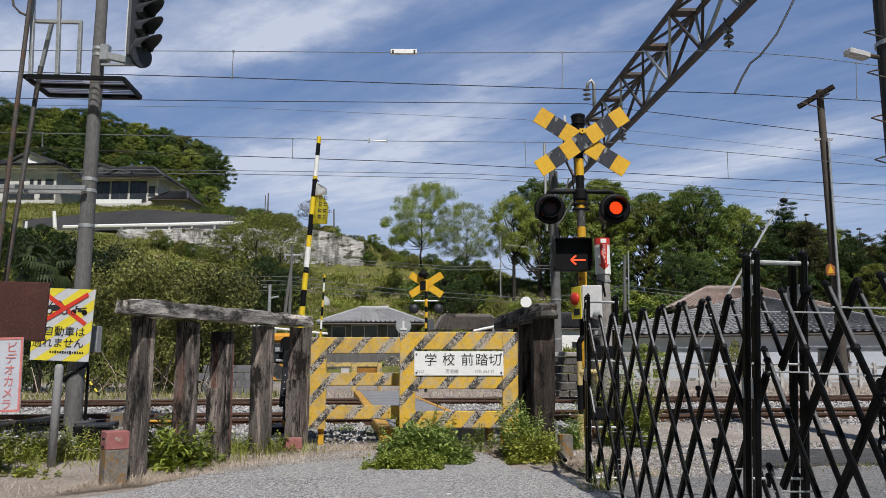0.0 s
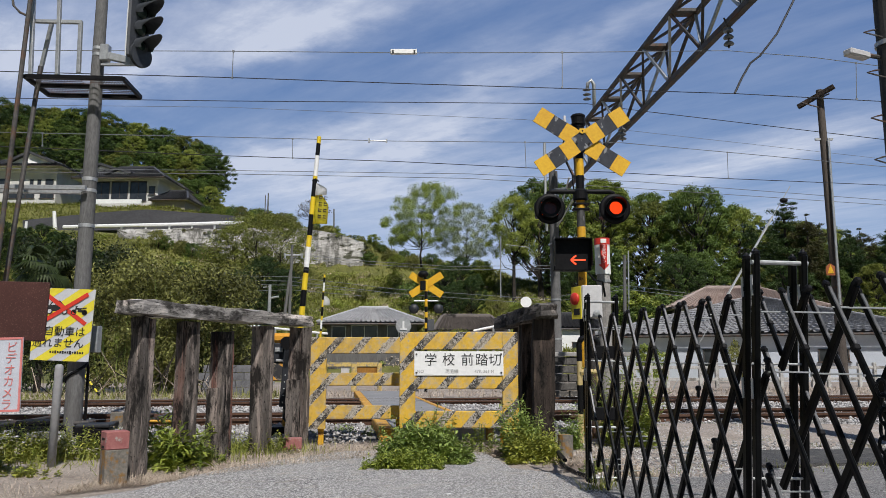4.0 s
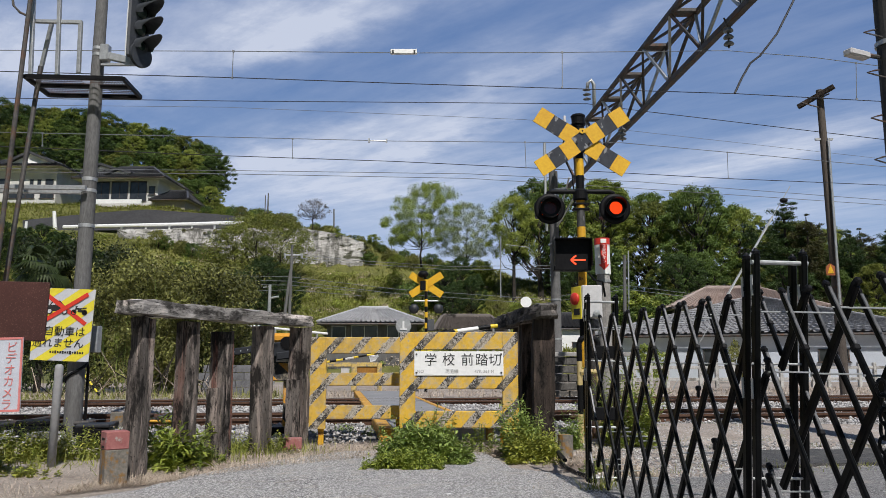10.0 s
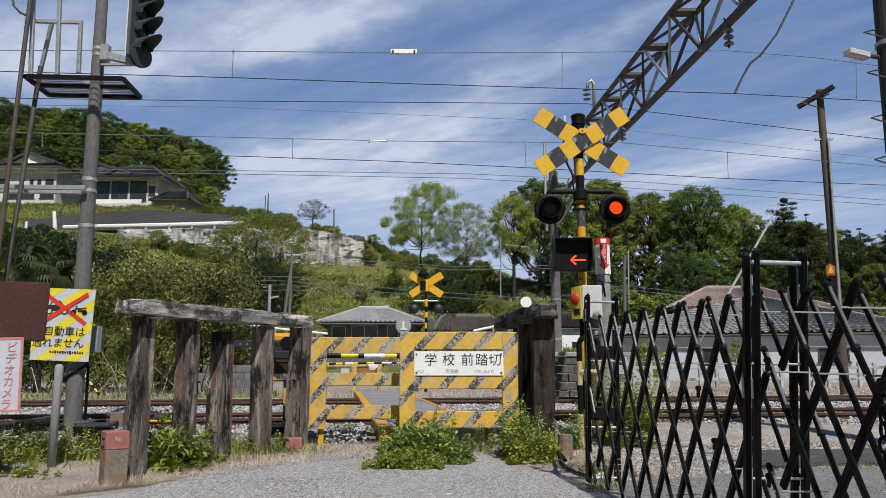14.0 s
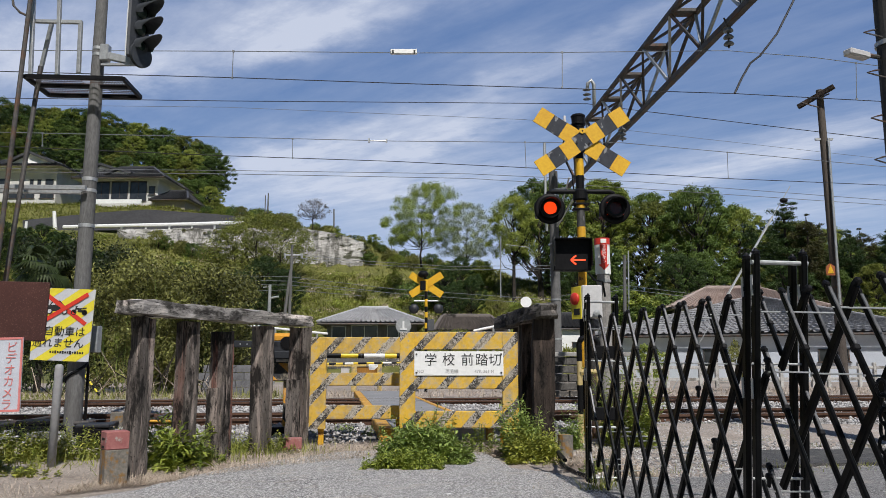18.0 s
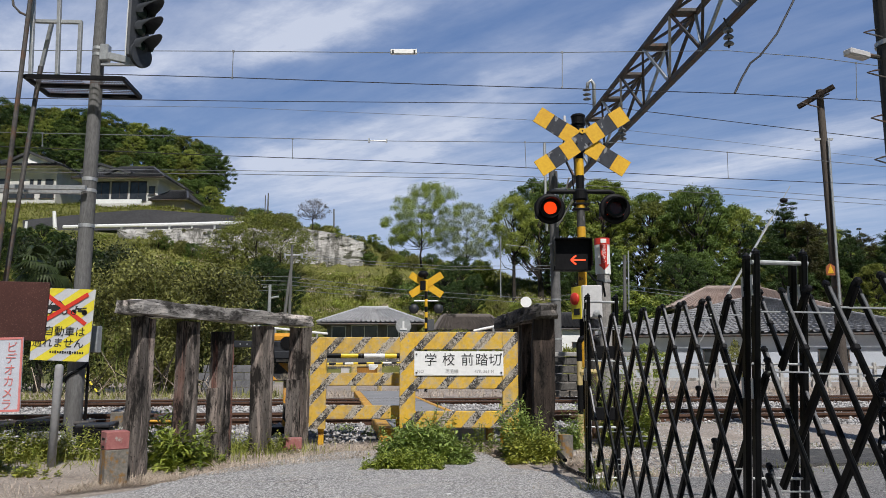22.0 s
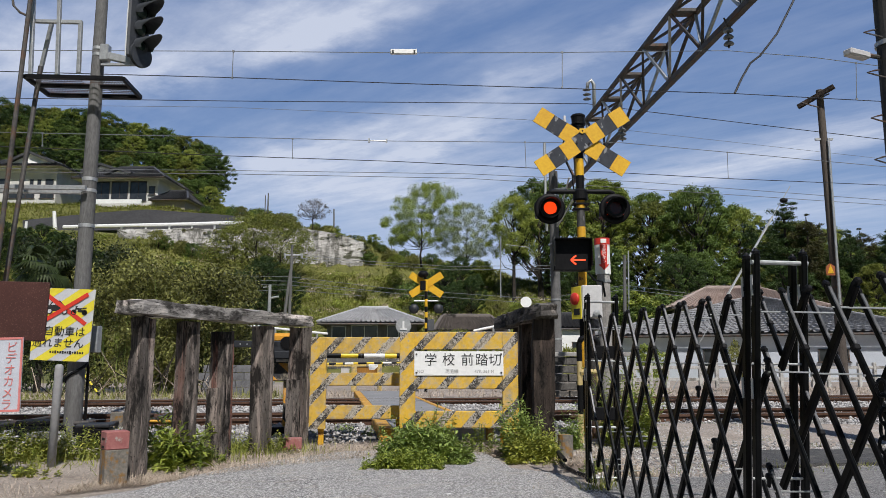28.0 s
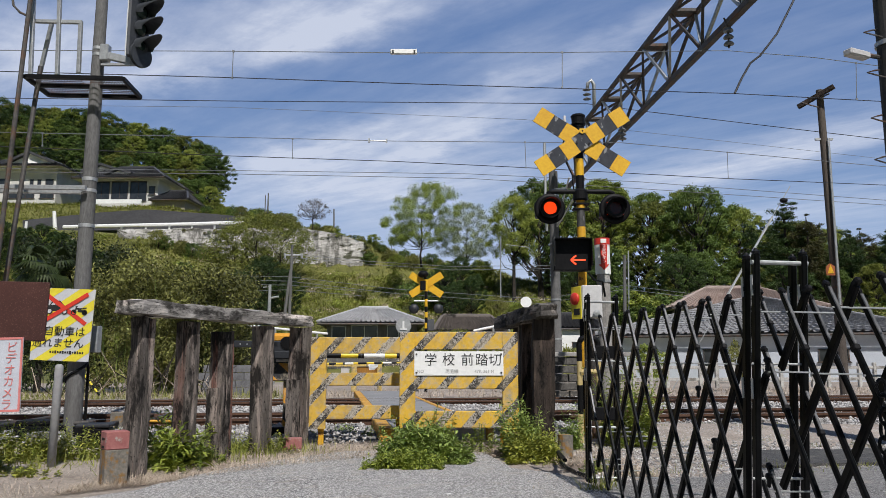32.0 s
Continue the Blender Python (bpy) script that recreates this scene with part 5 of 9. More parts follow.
def motions():
    # the arms come down between 5.1 and 10.6 s
    downs = [(0.0, 86.0), (4.9, 86.0), (5.2, 84.2), (5.6, 78.2), (6.0, 71.8), (6.5, 63.8), (7.0, 55.9), (7.5, 48.1), (8.0, 40.3), (8.5, 31.9), (9.0, 24.2), (9.5, 15.9), (10.0, 8.1), (10.3, 3.1), (10.6, 0.0), (11.0, -0.5), (32.0, -0.5)]
    for (t, arm, flag, zp), more in ((near_barrier, 0.0), (far_barrier, 1.5)):
        walk(arm, [(s, pose(0, 0, zp, 0, -(a + more), 0)) for s, a in downs])
        # the cloth swings a little about its tie as the arm comes down
        walk(flag, [(s, pose(1.70, 0, -0.136, 0, -4 * math.sin(radians(2 * a)), 0)) for s, a in downs])
    # the lamps flash in turn: each added drum turns one face every 0.6215 s
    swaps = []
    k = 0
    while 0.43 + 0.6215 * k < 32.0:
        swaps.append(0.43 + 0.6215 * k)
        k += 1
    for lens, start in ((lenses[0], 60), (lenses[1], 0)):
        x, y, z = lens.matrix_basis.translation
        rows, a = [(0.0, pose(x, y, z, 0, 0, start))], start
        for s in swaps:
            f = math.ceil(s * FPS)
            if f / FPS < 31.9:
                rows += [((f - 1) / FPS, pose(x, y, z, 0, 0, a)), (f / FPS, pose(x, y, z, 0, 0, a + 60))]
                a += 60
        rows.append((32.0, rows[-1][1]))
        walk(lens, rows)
    # the clouds drift to the right
    walk(clouds, [(0.0, pose(0, 0, 500)), (32.0, pose(49, 0, 500))])


# ---- poles, overhead line and signs ----
def strap(t, base, c, r):
    bm = bmesh.new()
    p = offset(c, base)
    rod(bm, (p.x, p.y, p.z - 0.02), (p.x, p.y, p.z + 0.02), r, seg=18)
    return part("band", bm, M_GALV, t, "bright steel band")


def signal_pole():
    base = (-4.083, 8.6, 0)
    t = thing("signal_pole", "tall grey concrete pole with a railway signal and platform", "pole", base)
    bm = bmesh.new()
    rod(bm, (0.0, 0, -0.1), (0.0, 0, 6.2), 0.097, 0.059, 24)
    part("shaft", bm, M_POLE, t, smooth=False)
    for y in (318, 339, 403):
        zz = 2.869 + (330 - y) * 0.0064
        strap(t, base, (base[0], 8.6, zz), 0.102 - 0.0061 * zz)
    # platform of open grating
    z, pl = 3.99, thing("signal_platform", "dark steel grating platform fixed to the pole", "platform", (base[0], 8.6, 4.06), 4)
    w, d = 1.08, 0.62
    x0 = -4.75 - base[0]
    bm = bmesh.new()
    for y in (-d / 2, -0.02, d / 2):
        box(bm, (x0 + w / 2, y, 0), (w, 0.04, 0.045))
    for x in (x0, x0 + w):
        box(bm, (x, 0, 0), (0.04, d, 0.045))
    part("frame", bm, M_BLACK, pl)
    bm = bmesh.new()
    n = 34
    for i in range(n):
        x = x0 + w * (i + 0.5) / n
        if abs(x) > 0.10:
            box(bm, (x, 0, 0.02), (0.006, d - 0.05, 0.008))
    for j in range(11):
        box(bm, (x0 + w / 2, -d / 2 + d * (j + 0.5) / 11, 0.022), (w, 0.007, 0.008))
    part("grating", bm, M_GALV_DULL, pl, "open steel grating")
    # handrails above it
    rail = thing("platform_rail", "white square tube handrail above the grating platform", "railing", (base[0], 8.6, 3.96))
    pb = (base[0], 8.6, 3.96)
    for a, b in (((-4.422, 8.35, 4.116), (-4.476, 8.35, 5.454)), ((-4.203, 8.4, 4.156), (-4.221, 8.4, 4.79)), ((-4.727, 8.35, 4.767), (-4.201, 8.4, 4.777)), ((-4.762, 8.6, 4.214), (-4.61, 8.5, 4.823)), ((-4.697, 8.3, 4.083), (-4.752, 8.3, 5.426))):
        bm = bmesh.new()
        beam(bm, offset(a, pb), offset(b, pb), 0.042, 0.042, up=(0.1, 1, 0.05), bevel=0.005)
        part("tube", bm, M_GALV, rail)
    # ladder and stays
    lad = thing("ladder", "weathered steel ladder leaning beside the pole", "ladder", (-4.635, 8, 1.872))
    lb = (-4.635, 8, 1.872)
    for a, b in (((-4.728, 8, 1.573), (-4.703, 8.2, 5.302)), ((-4.795, 8.3, 1.6), (-4.701, 8.5, 4.278))):
        bm = bmesh.new()
        rod(bm, offset(a, lb), offset(b, lb), 0.026, seg=10)
        part("stile", bm, M_GALV_DULL, lad, "grey and rusty steel stile")
    bm = bmesh.new()
    tube_path(bm, [offset(p, lb) for p in ((-4.945, 8.2, 5.094), (-4.902, 8.2, 4.888), (-4.824, 8.2, 4.806), (-4.71, 8.2, 4.751))], 0.014, 8)
    part("hoop", bm, M_GALV_DULL, lad)
    # cross arms to the left
    arm = thing("pole_brace", "pale steel cross arms clamped to the concrete pole", "brace", (-4.085, 8.5, 2.825))
    ab = (-4.085, 8.5, 2.825)
    for a, b, h in (((-5.408, 8.45, 2.834), (-4.048, 8.45, 2.814), 0.05), ((-5.499, 8.6, 2.815), (-4.117, 8.6, 2.795), 0.04)):
        bm = bmesh.new()
        beam(bm, offset(a, ab), offset(b, ab), 0.05, h, bevel=0.004)
        part("arm", bm, M_GALV, arm)
    # cable round the foot
    bm = bmesh.new()
    pts = []
    for i in range(14):
        a = radians(-200 + 17 * i)
        pts.append((0.104 * math.cos(a), 0.104 * math.sin(a), 0.62 + 0.018 * i))
    pts += [(0.104, 0.06, 0.80), (0.102, 0.07, 0.4), (0.104, 0.07, 0.0)]
    tube_path(bm, pts, 0.016, 8)
    part("cable", bm, M_BLACK, t, "black cable")


signal_pole()


M_HEAD = surface("signal_grey", (0.028, 0.031, 0.037), (0.055, 0.060, 0.070), fine=25, coarse=3, rough=0.5, bump=0.05)


def signal_head():
    base = (-3.556, 8.5, 4.32)
    t = thing("railway_signal", "black three-lamp railway signal with hoods on an arm", "railway signal", base)
    bm = bmesh.new()
    ctr = Vector((-0.032, 0.0, 0.645))
    box(bm, ctr, (0.05, 0.30, 1.22), Matrix.Rotation(radians(-28), 3, "Z"), bevel=0.02)
    part("backing_plate", bm, M_HEAD, t)
    bm = bmesh.new()
    box(bm, ctr + Vector((-0.075, -0.125, 0)), (0.012, 0.02, 1.2), Matrix.Rotation(radians(-28), 3, "Z"))
    part("edge_strip", bm, M_WHITE, t, "white edge of the plate")
    bm = bmesh.new()
    lathe(bm, [(0.15, -0.02), (0.15, 0.02)], (0.014, 0.0, 0.097), Matrix.Rotation(radians(62), 3, "Z") @ RX90, 20)
    part("lower_shield", bm, M_HEAD, t, "rounded lower end of the plate")
    face = Matrix.Rotation(radians(62), 3, "Z") @ RX90
    for z0 in (5.164, 4.95, 4.739, 4.522):
        z = z0 - base[2]
        cx, cy = ctr.x + 0.02, ctr.y
        bm = bmesh.new()
        n = 16
        ins, outs = [], []
        for k in range(n + 1):
            a = radians(-25 + 230 * k / n)
            dep = 0.12 + 0.22 * max(0, math.sin(a))
            for r, st in ((0.090, ins), (0.096, outs)):
                p0 = Vector((r * math.cos(a), r * math.sin(a), 0.02))
                p1 = Vector((r * math.cos(a), r * math.sin(a) - 0.02, 0.02 + dep))
                st.append((bm.verts.new(face @ p0 + Vector((cx, cy, z))), bm.verts.new(face @ p1 + Vector((cx, cy, z)))))
        for i in range(n):
            bm.faces.new((ins[i][0], ins[i + 1][0], ins[i + 1][1], ins[i][1]))
            bm.faces.new((outs[i][0], outs[i][1], outs[i + 1][1], outs[i + 1][0]))
            bm.faces.new((ins[i][1], ins[i + 1][1], outs[i + 1][1], outs[i][1]))
        part("hood", bm, M_HEAD, t, "dark grey lamp hood", smooth=True)
        bm = bmesh.new()
        lathe(bm, [(0.081, 0.0), (0.081, 0.03), (0.05, 0.045), (0, 0.05)], (cx, cy, z), face, 18)
        part("lens", bm, M_SIGNAL_LENS, t, "dark unlit lens", smooth=True)
    bm = bmesh.new()
    beam(bm, (-0.42, 0, 0.10), (-0.08, 0, 0.02), 0.06, 0.085, bevel=0.006)
    beam(bm, (-0.44, 0, -0.02), (-0.02, 0, -0.02), 0.035, 0.03, bevel=0.004)
    box(bm, (-0.40, 0, 0.12), (0.10, 0.10, 0.20), bevel=0.01)
    part("bracket", bm, M_GALV, t, "grey steel bracket")
    bm = bmesh.new()
    for y in (88, 100):
        p = offset((-4.076, 8.6, 4.53), base) + Vector((0, 0, (88 - y) * 0.0064))
        rod(bm, (p.x, p.y, p.z - 0.018), (p.x, p.y, p.z + 0.018), 0.076, seg=18)
    part("clamp", bm, M_GALV, t, "steel clamp")


signal_head()


M_SIGN_WHITE = surface("sign_white", (0.44, 0.45, 0.47), (0.55, 0.56, 0.58), fine=60, coarse=3, rough=0.5, bump=0.03)


def no_cars_sign():
    c, s = (-4.200, 8.426, 1.271), (0.645, 0.012, 0.793)
    base = (c[0], c[1] + 0.012, c[2] - s[2] / 2)
    t = thing("no_cars_sign", "yellow striped white sign forbidding cars and motorcycles", "sign", base, 0)
    t.matrix_basis = pose(*base, 0, 2.2, 0)
    w, h = s[0], s[2]
    bm = bmesh.new()
    box(bm, (0, -0.006, h / 2), (w, 0.01, h), bevel=0.002)
    part("plate", bm, M_SIGN_WHITE, t)
    # slanting yellow stripes, cut to the plate
    def clip_band(k0, k1):
        poly = [(-w / 2, 0), (w / 2, 0), (w / 2, h), (-w / 2, h)]
        for k, keep in ((k0, 1), (k1, -1)):
            out = []
            for (ax, az), (bx, bz) in zip(poly, poly[1:] + poly[:1]):
                fa, fb = keep * (az - 0.75 * ax - k), keep * (bz - 0.75 * bx - k)
                if fa >= 0:
                    out.append((ax, az))
                if (fa >= 0) != (fb >= 0):
                    q = fa / (fa - fb)
                    out.append((ax + (bx - ax) * q, az + (bz - az) * q))
            poly = out
            if not poly:
                break
        return poly
    for i in range(-1, 5):
        k = -0.14 + i * 0.235
        poly = clip_band(k, k + 0.115)
        if len(poly) > 2:
            bm = bmesh.new()
            prism(bm, poly, 0.002, Matrix.Translation((0, -0.0135, 0)))
            part("yellow_stripe", bm, M_SIGN_YELLOW, t, "yellow stripe")
    bm = bmesh.new()
    for sx in (-1, 1):
        beam(bm, (-0.24, -0.018 - 0.003 * sx, h - 0.055 - (0.33 if sx > 0 else 0)), (0.25, -0.018 - 0.003 * sx, h - 0.055 - (0 if sx > 0 else 0.33)), 0.003, 0.045, up=(-sx * 0.5, 0, 0.8))
    part("red_cross", bm, M_RED, t, "red cross bars")
    # car and motorcycle pictures
    bm = bmesh.new()
    zc = h - 0.252
    prism(bm, [(-0.20, zc), (0.03, zc), (0.045, zc + 0.02), (0.04, zc + 0.055), (-0.005, zc + 0.066), (-0.16, zc + 0.066), (-0.20, zc + 0.05)], 0.002, Matrix.Translation((0, -0.0160, 0)))
    roof = [(-0.165, zc + 0.062), (-0.135, zc + 0.105), (-0.06, zc + 0.112), (-0.01, zc + 0.064)]
    for (xa, za), (xb, zb) in zip(roof, roof[1:]):
        beam(bm, (xa, -0.015, za), (xb, -0.015, zb), 0.002, 0.011, up=(za - zb, 0, xb - xa))
    beam(bm, (-0.10, -0.015, zc + 0.062), (-0.10, -0.015, zc + 0.108), 0.002, 0.009, up=(1, 0, 0))
    part("car_mark", bm, M_INK, t, "black car picture")
    for x in (-0.16, 0.005):
        bm = bmesh.new()
        lathe(bm, [(0.0, 0), (0.034, 0), (0.034, 0.002), (0.0, 0.002)], (x, -0.0165, zc - 0.002), RX90, 18)
        wheel = part("wheel_mark", bm, M_INK, t, "black wheel in the picture")
        bm = bmesh.new()
        lathe(bm, [(0.0, 0), (0.022, 0), (0.022, 0.001), (0.0, 0.001)], (x, -0.0186, zc - 0.002), RX90, 16)
        part("hub_mark", bm, M_SIGN_WHITE, wheel, "white hub in the picture")
    bm = bmesh.new()
    for x in (0.107, 0.227):
        lathe(bm, [(0.020, 0), (0.031, 0), (0.031, 0.002), (0.020, 0.002), (0.020, 0)], (x, -0.015, zc - 0.006), RX90, 16)
    for (xa, za), (xb, zb), w in (((0.107, -0.006), (0.135, 0.055), 0.008), ((0.12, 0.058), (0.148, 0.062), 0.007), ((0.13, 0.035), (0.185, 0.030), 0.02), ((0.185, 0.034), (0.245, 0.045), 0.013), ((0.15, 0.012), (0.205, 0.006), 0.026), ((0.19, 0.02), (0.227, -0.006), 0.008)):
        beam(bm, (xa, -0.016, zc + za), (xb, -0.016, zc + zb), 0.002, w, up=(za - zb, 0, xb - xa))
    part("motorcycle_mark", bm, M_INK, t, "black motorcycle picture")
    text_mesh("lettering", "自動車は", 0.115, M_INK, t, (0.03, -0.017, 0.315), label="black lettering")
    text_mesh("lettering", "通れません", 0.115, M_INK, t, (-0.03, -0.017, 0.19), label="black lettering")
    bm = bmesh.new()
    for i in range(14):
        box(bm, (-0.10 + i * 0.027, -0.015, 0.095), (0.020 - 0.004 * (i % 2), 0.003, 0.020 + 0.006 * (i % 3)))
    part("small_print", bm, M_INK, t, "small black print")


no_cars_sign()


def edge_signs():
    c, s = (-3.567, 6.21, 1.273), (0.702, 0.02, 0.477)
    t = thing("brown_plate", "dark brown sheet metal plate on a steel pole", "plate", (c[0] - 0.45, c[1], 0))
    b = (c[0] - 0.45, c[1], 0)
    bm = bmesh.new()
    box(bm, offset(c, b), s, Matrix.Rotation(radians(1.5), 3, "Y"), bevel=0.004)
    part("sheet", bm, M_BROWN, t)
    bm = bmesh.new()
    rod(bm, (0, 0.06, -0.05), (0, 0.06, 1.9), 0.04, seg=12)
    part("pole", bm, M_GALV, t)
    c, s = (-3.316, 5.705, 0.765), (0.417, 0.01, 0.543)
    b2 = (c[0] - 0.1, c[1], 0)
    t = thing("camera_notice", "white notice board with red border and red lettering", "sign", b2)
    o = offset(c, b2)
    tilt = Matrix.Rotation(radians(-1.5), 3, "Y")
    bm = bmesh.new()
    box(bm, o, s, tilt, bevel=0.002)
    part("board", bm, M_NOTICE, t)
    bm = bmesh.new()
    w, h = s[0], s[2]
    for q, sz in (((0, 0, h / 2 - 0.008), (w, 0.004, 0.016)), ((0, 0, -h / 2 + 0.008), (w, 0.004, 0.016)), ((w / 2 - 0.008, 0, 0), (0.016, 0.004, h - 0.033))):
        box(bm, o + tilt @ Vector(q) + Vector((0, -0.007, 0)), sz, tilt)
    part("border", bm, M_NOTICE_RED, t, "faded red border")
    for i, ch in enumerate("ビデオカメラ"):
        text_mesh("lettering", ch, 0.085, M_NOTICE_RED, t, (o.x + w / 2 - 0.085 - 0.002 * i, o.y - 0.008, o.z + h / 2 - 0.075 - i * 0.083), label="faded red lettering")
    bm = bmesh.new()
    rod(bm, (0, 0.03, -0.05), (0, 0.03, 1.1), 0.025, seg=10)
    part("stake", bm, M_GALV, t)
    # capped pipe
    b3 = (-3.224, 6.469, 0)
    t = thing("pipe_post", "pale grey capped plastic pipe standing in weeds", "post", b3)
    bm = bmesh.new()
    lathe(bm, [(0.034, -0.05), (0.034, 0.81), (0.030, 0.83), (0.016, 0.84), (0, 0.843)], (0, 0, 0), Matrix.Rotation(radians(0.6), 3, "Y"), 18)
    part("pipe", bm, M_PIPE_WORN, t, smooth=True)


M_PIPE_WORN = surface("weathered_plastic", (0.22, 0.22, 0.225), (0.33, 0.33, 0.335), fine=20, coarse=2, rough=0.6, bump=0.04)
M_NOTICE = surface("notice_white", (0.42, 0.44, 0.49), (0.56, 0.585, 0.64), fine=120, coarse=4, rough=0.6, bump=0.05)
M_NOTICE_RED = surface("notice_red", (0.52, 0.14, 0.13), (0.64, 0.24, 0.22), rough=0.6, bump=0)
edge_signs()


M_POLE_DARK = surface("sooty_pole", (0.02, 0.02, 0.02), (0.055, 0.053, 0.05), fine=40, coarse=2, rough=0.8)
# ---- portal truss over the tracks ----
def truss_at(y):
    return 3.86 - 0.061 * (y - 15.88)


def portal():
    zl, zu = 5.78, 6.74
    y_far, y_near = 21.3, 7.6
    t = thing("overhead_truss", "weathered steel lattice truss spanning the tracks", "overhead truss", (truss_at(14), 14, zl))
    b = (truss_at(14), 14, zl)
    def P(y, side, z):
        return offset((truss_at(y) + side * 0.22, y, z), b)
    lo, up = 0.0, 1.0
    for side, z, w in ((0.0, zl, 0.105), (-1.0, zu, 0.08), (1.0, zu, 0.08)):
        bm = bmesh.new()
        beam(bm, P(y_far - 0.2, side, z), P(y_near, side, z), w, w * 0.9, bevel=0.006)
        part("chord", bm, M_GALV_DULL, t, "dull steel chord")
    n = 9
    for i in range(n):
        ya, yb = y_far - 0.4 - 1.44 * i, y_far - 0.4 - 1.44 * (i + 1)
        ym = (ya + yb) / 2
        for side in (-1.0, 1.0):
            for p, q in (((ya, side, zu), (ym, 0, zl)), ((ym, 0, zl), (yb, side, zu))):
                bm = bmesh.new()
                beam(bm, P(*p), P(*q), 0.045, 0.045)
                part("lacing_bar", bm, M_GALV if (i + (side > 0)) % 2 else M_GALV_DULL, t)
        bm = bmesh.new()
        beam(bm, P(ya, -1, zu + 0.02), P(ya, 1, zu + 0.02), 0.24, 0.05)
        part("tie_plate", bm, M_GALV_DULL, t, "dark steel tie plate")
        bm = bmesh.new()
        beam(bm, P(ya, -1, zu), P(yb, 1, zu), 0.04, 0.04)
        part("lacing_bar", bm, M_GALV_DULL, t)
    # far and near poles
    for y, r, lab in ((21.6, 0.15, "grey concrete overhead line pole beyond the tracks"), (7.75, 0.16, "dark concrete overhead line pole with climbing loops")):
        x = 4.805 if y < 10 else 3.2
        pl = thing("line_pole", lab, "pole", (x, y, 0))
        bm = bmesh.new()
        rod(bm, (0, 0, -0.1), (0, 0, 6.35 if y > 10 else 7.6), r, r * 0.85, 20)
        part("shaft", bm, M_POLE if y > 10 else M_POLE_DARK, pl)
        for z in (1.5, 2.6, 4.2, 5.6):
            bm = bmesh.new()
            rod(bm, (0, 0, z), (0, 0, z + 0.05), r * 1.03, seg=18)
            part("band", bm, M_GALV, pl, "steel band")
        if y < 10:
            for z in (2.95, 3.4, 3.9, 4.35, 4.8):
                bm = bmesh.new()
                tube_path(bm, [(-0.13, 0.02, z + 0.05), (-0.22, 0, z + 0.03), (-0.30, -0.02, z), (-0.22, -0.05, z - 0.04), (-0.13, -0.06, z - 0.07)], 0.009, 6)
                part("climbing_loop", bm, M_GALV_DULL, pl, "bent steel climbing loop")
        else:
            bm = bmesh.new()
            tube_path(bm, [(-0.22, -0.05, 4.6), (-0.24, -0.05, 5.4), (-0.24, -0.05, 7.2)], 0.04, 8)
            part("conduit", bm, M_GALV, pl, "pale conduit")
    # brace at the far end
    bm = bmesh.new()
    for s in (-1, 1):
        beam(bm, P(20.0, s, zl), P(21.55, -1.2, zl - 1.1), 0.035, 0.035)
    beam(bm, P(21.2, 0, zl), P(21.5, -1.6, zl), 0.06, 0.06)
    beam(bm, P(21.2, -1, zu), P(21.5, -1.6, zl + 0.4), 0.035, 0.035)
    part("knee_brace", bm, M_GALV, t)


portal()


def insulator(top, n, r, drop, name="insulator"):
    t = thing(name, "grey porcelain disc insulator string hanging from the truss", "insulator", top, group="insulators")
    bm = bmesh.new()
    rod(bm, (-0.05, 0, 0.12), (0, 0, -0.02), 0.014, seg=8)
    rod(bm, (0, 0, 0.0), (0, 0, -drop), 0.018, seg=8)
    part("pin", bm, M_GALV_DULL, t)
    for i in range(n):
        z = -0.08 - (drop - 0.1) * i / max(1, n - 1) * 0.85
        bm = bmesh.new()
        lathe(bm, [(0.02, 0.05), (0.05, 0.035), (r, 0.0), (r * 0.9, -0.012), (0.03, -0.02)], (0, 0, z), None, 16)
        part("disc", bm, M_PORCELAIN, t, smooth=True)
    return t


insulator((4.157, 10.53, 5.72), 3, 0.075, 0.34)
insulator((3.725, 15.314, 5.72), 3, 0.085, 0.32)

# bracket with a feeder insulator on the far end of the truss
fb = (3.673, 18.114, 7.204)
t = thing("feeder_bracket", "pale bent pipe bracket holding a feeder insulator", "bracket", fb)
bm = bmesh.new()
tube_path(bm, [offset(p, fb) for p in ((3.738, 18.123, 6.96), (3.745, 18.124, 7.689), (3.677, 18.115, 7.803), (3.587, 18.102, 7.71), (3.568, 18.1, 7.534))], 0.045, 8)
part("pipe", bm, M_GALV, t, smooth=True)
bm = bmesh.new()
for y in (0.12, 0.24, 0.36):
    p = offset((3.558, 18.098, 7.198), fb) + Vector((0, 0, y - 0.02))
    lathe(bm, [(0.02, 0.05), (0.10, 0.0), (0.03, -0.02)], p, None, 12)
part("discs", bm, M_PORCELAIN, t)


# ---- wires ----
def wire(label, pts, r=0.008, mat=None, cat="wire"):
    pts = [Vector(p) for p in pts]
    fine = []
    for a, b in zip(pts, pts[1:]):
        for i in range(6):
            fine.append(a.lerp(b, i / 6))
    fine.append(pts[-1])
    bm = bmesh.new()
    tube_path(bm, fine, r, 5)
    ob = link(bm, "overhead_wire", mat or M_WIRE)
    return tagged(ob, label, cat, group="overhead wires")


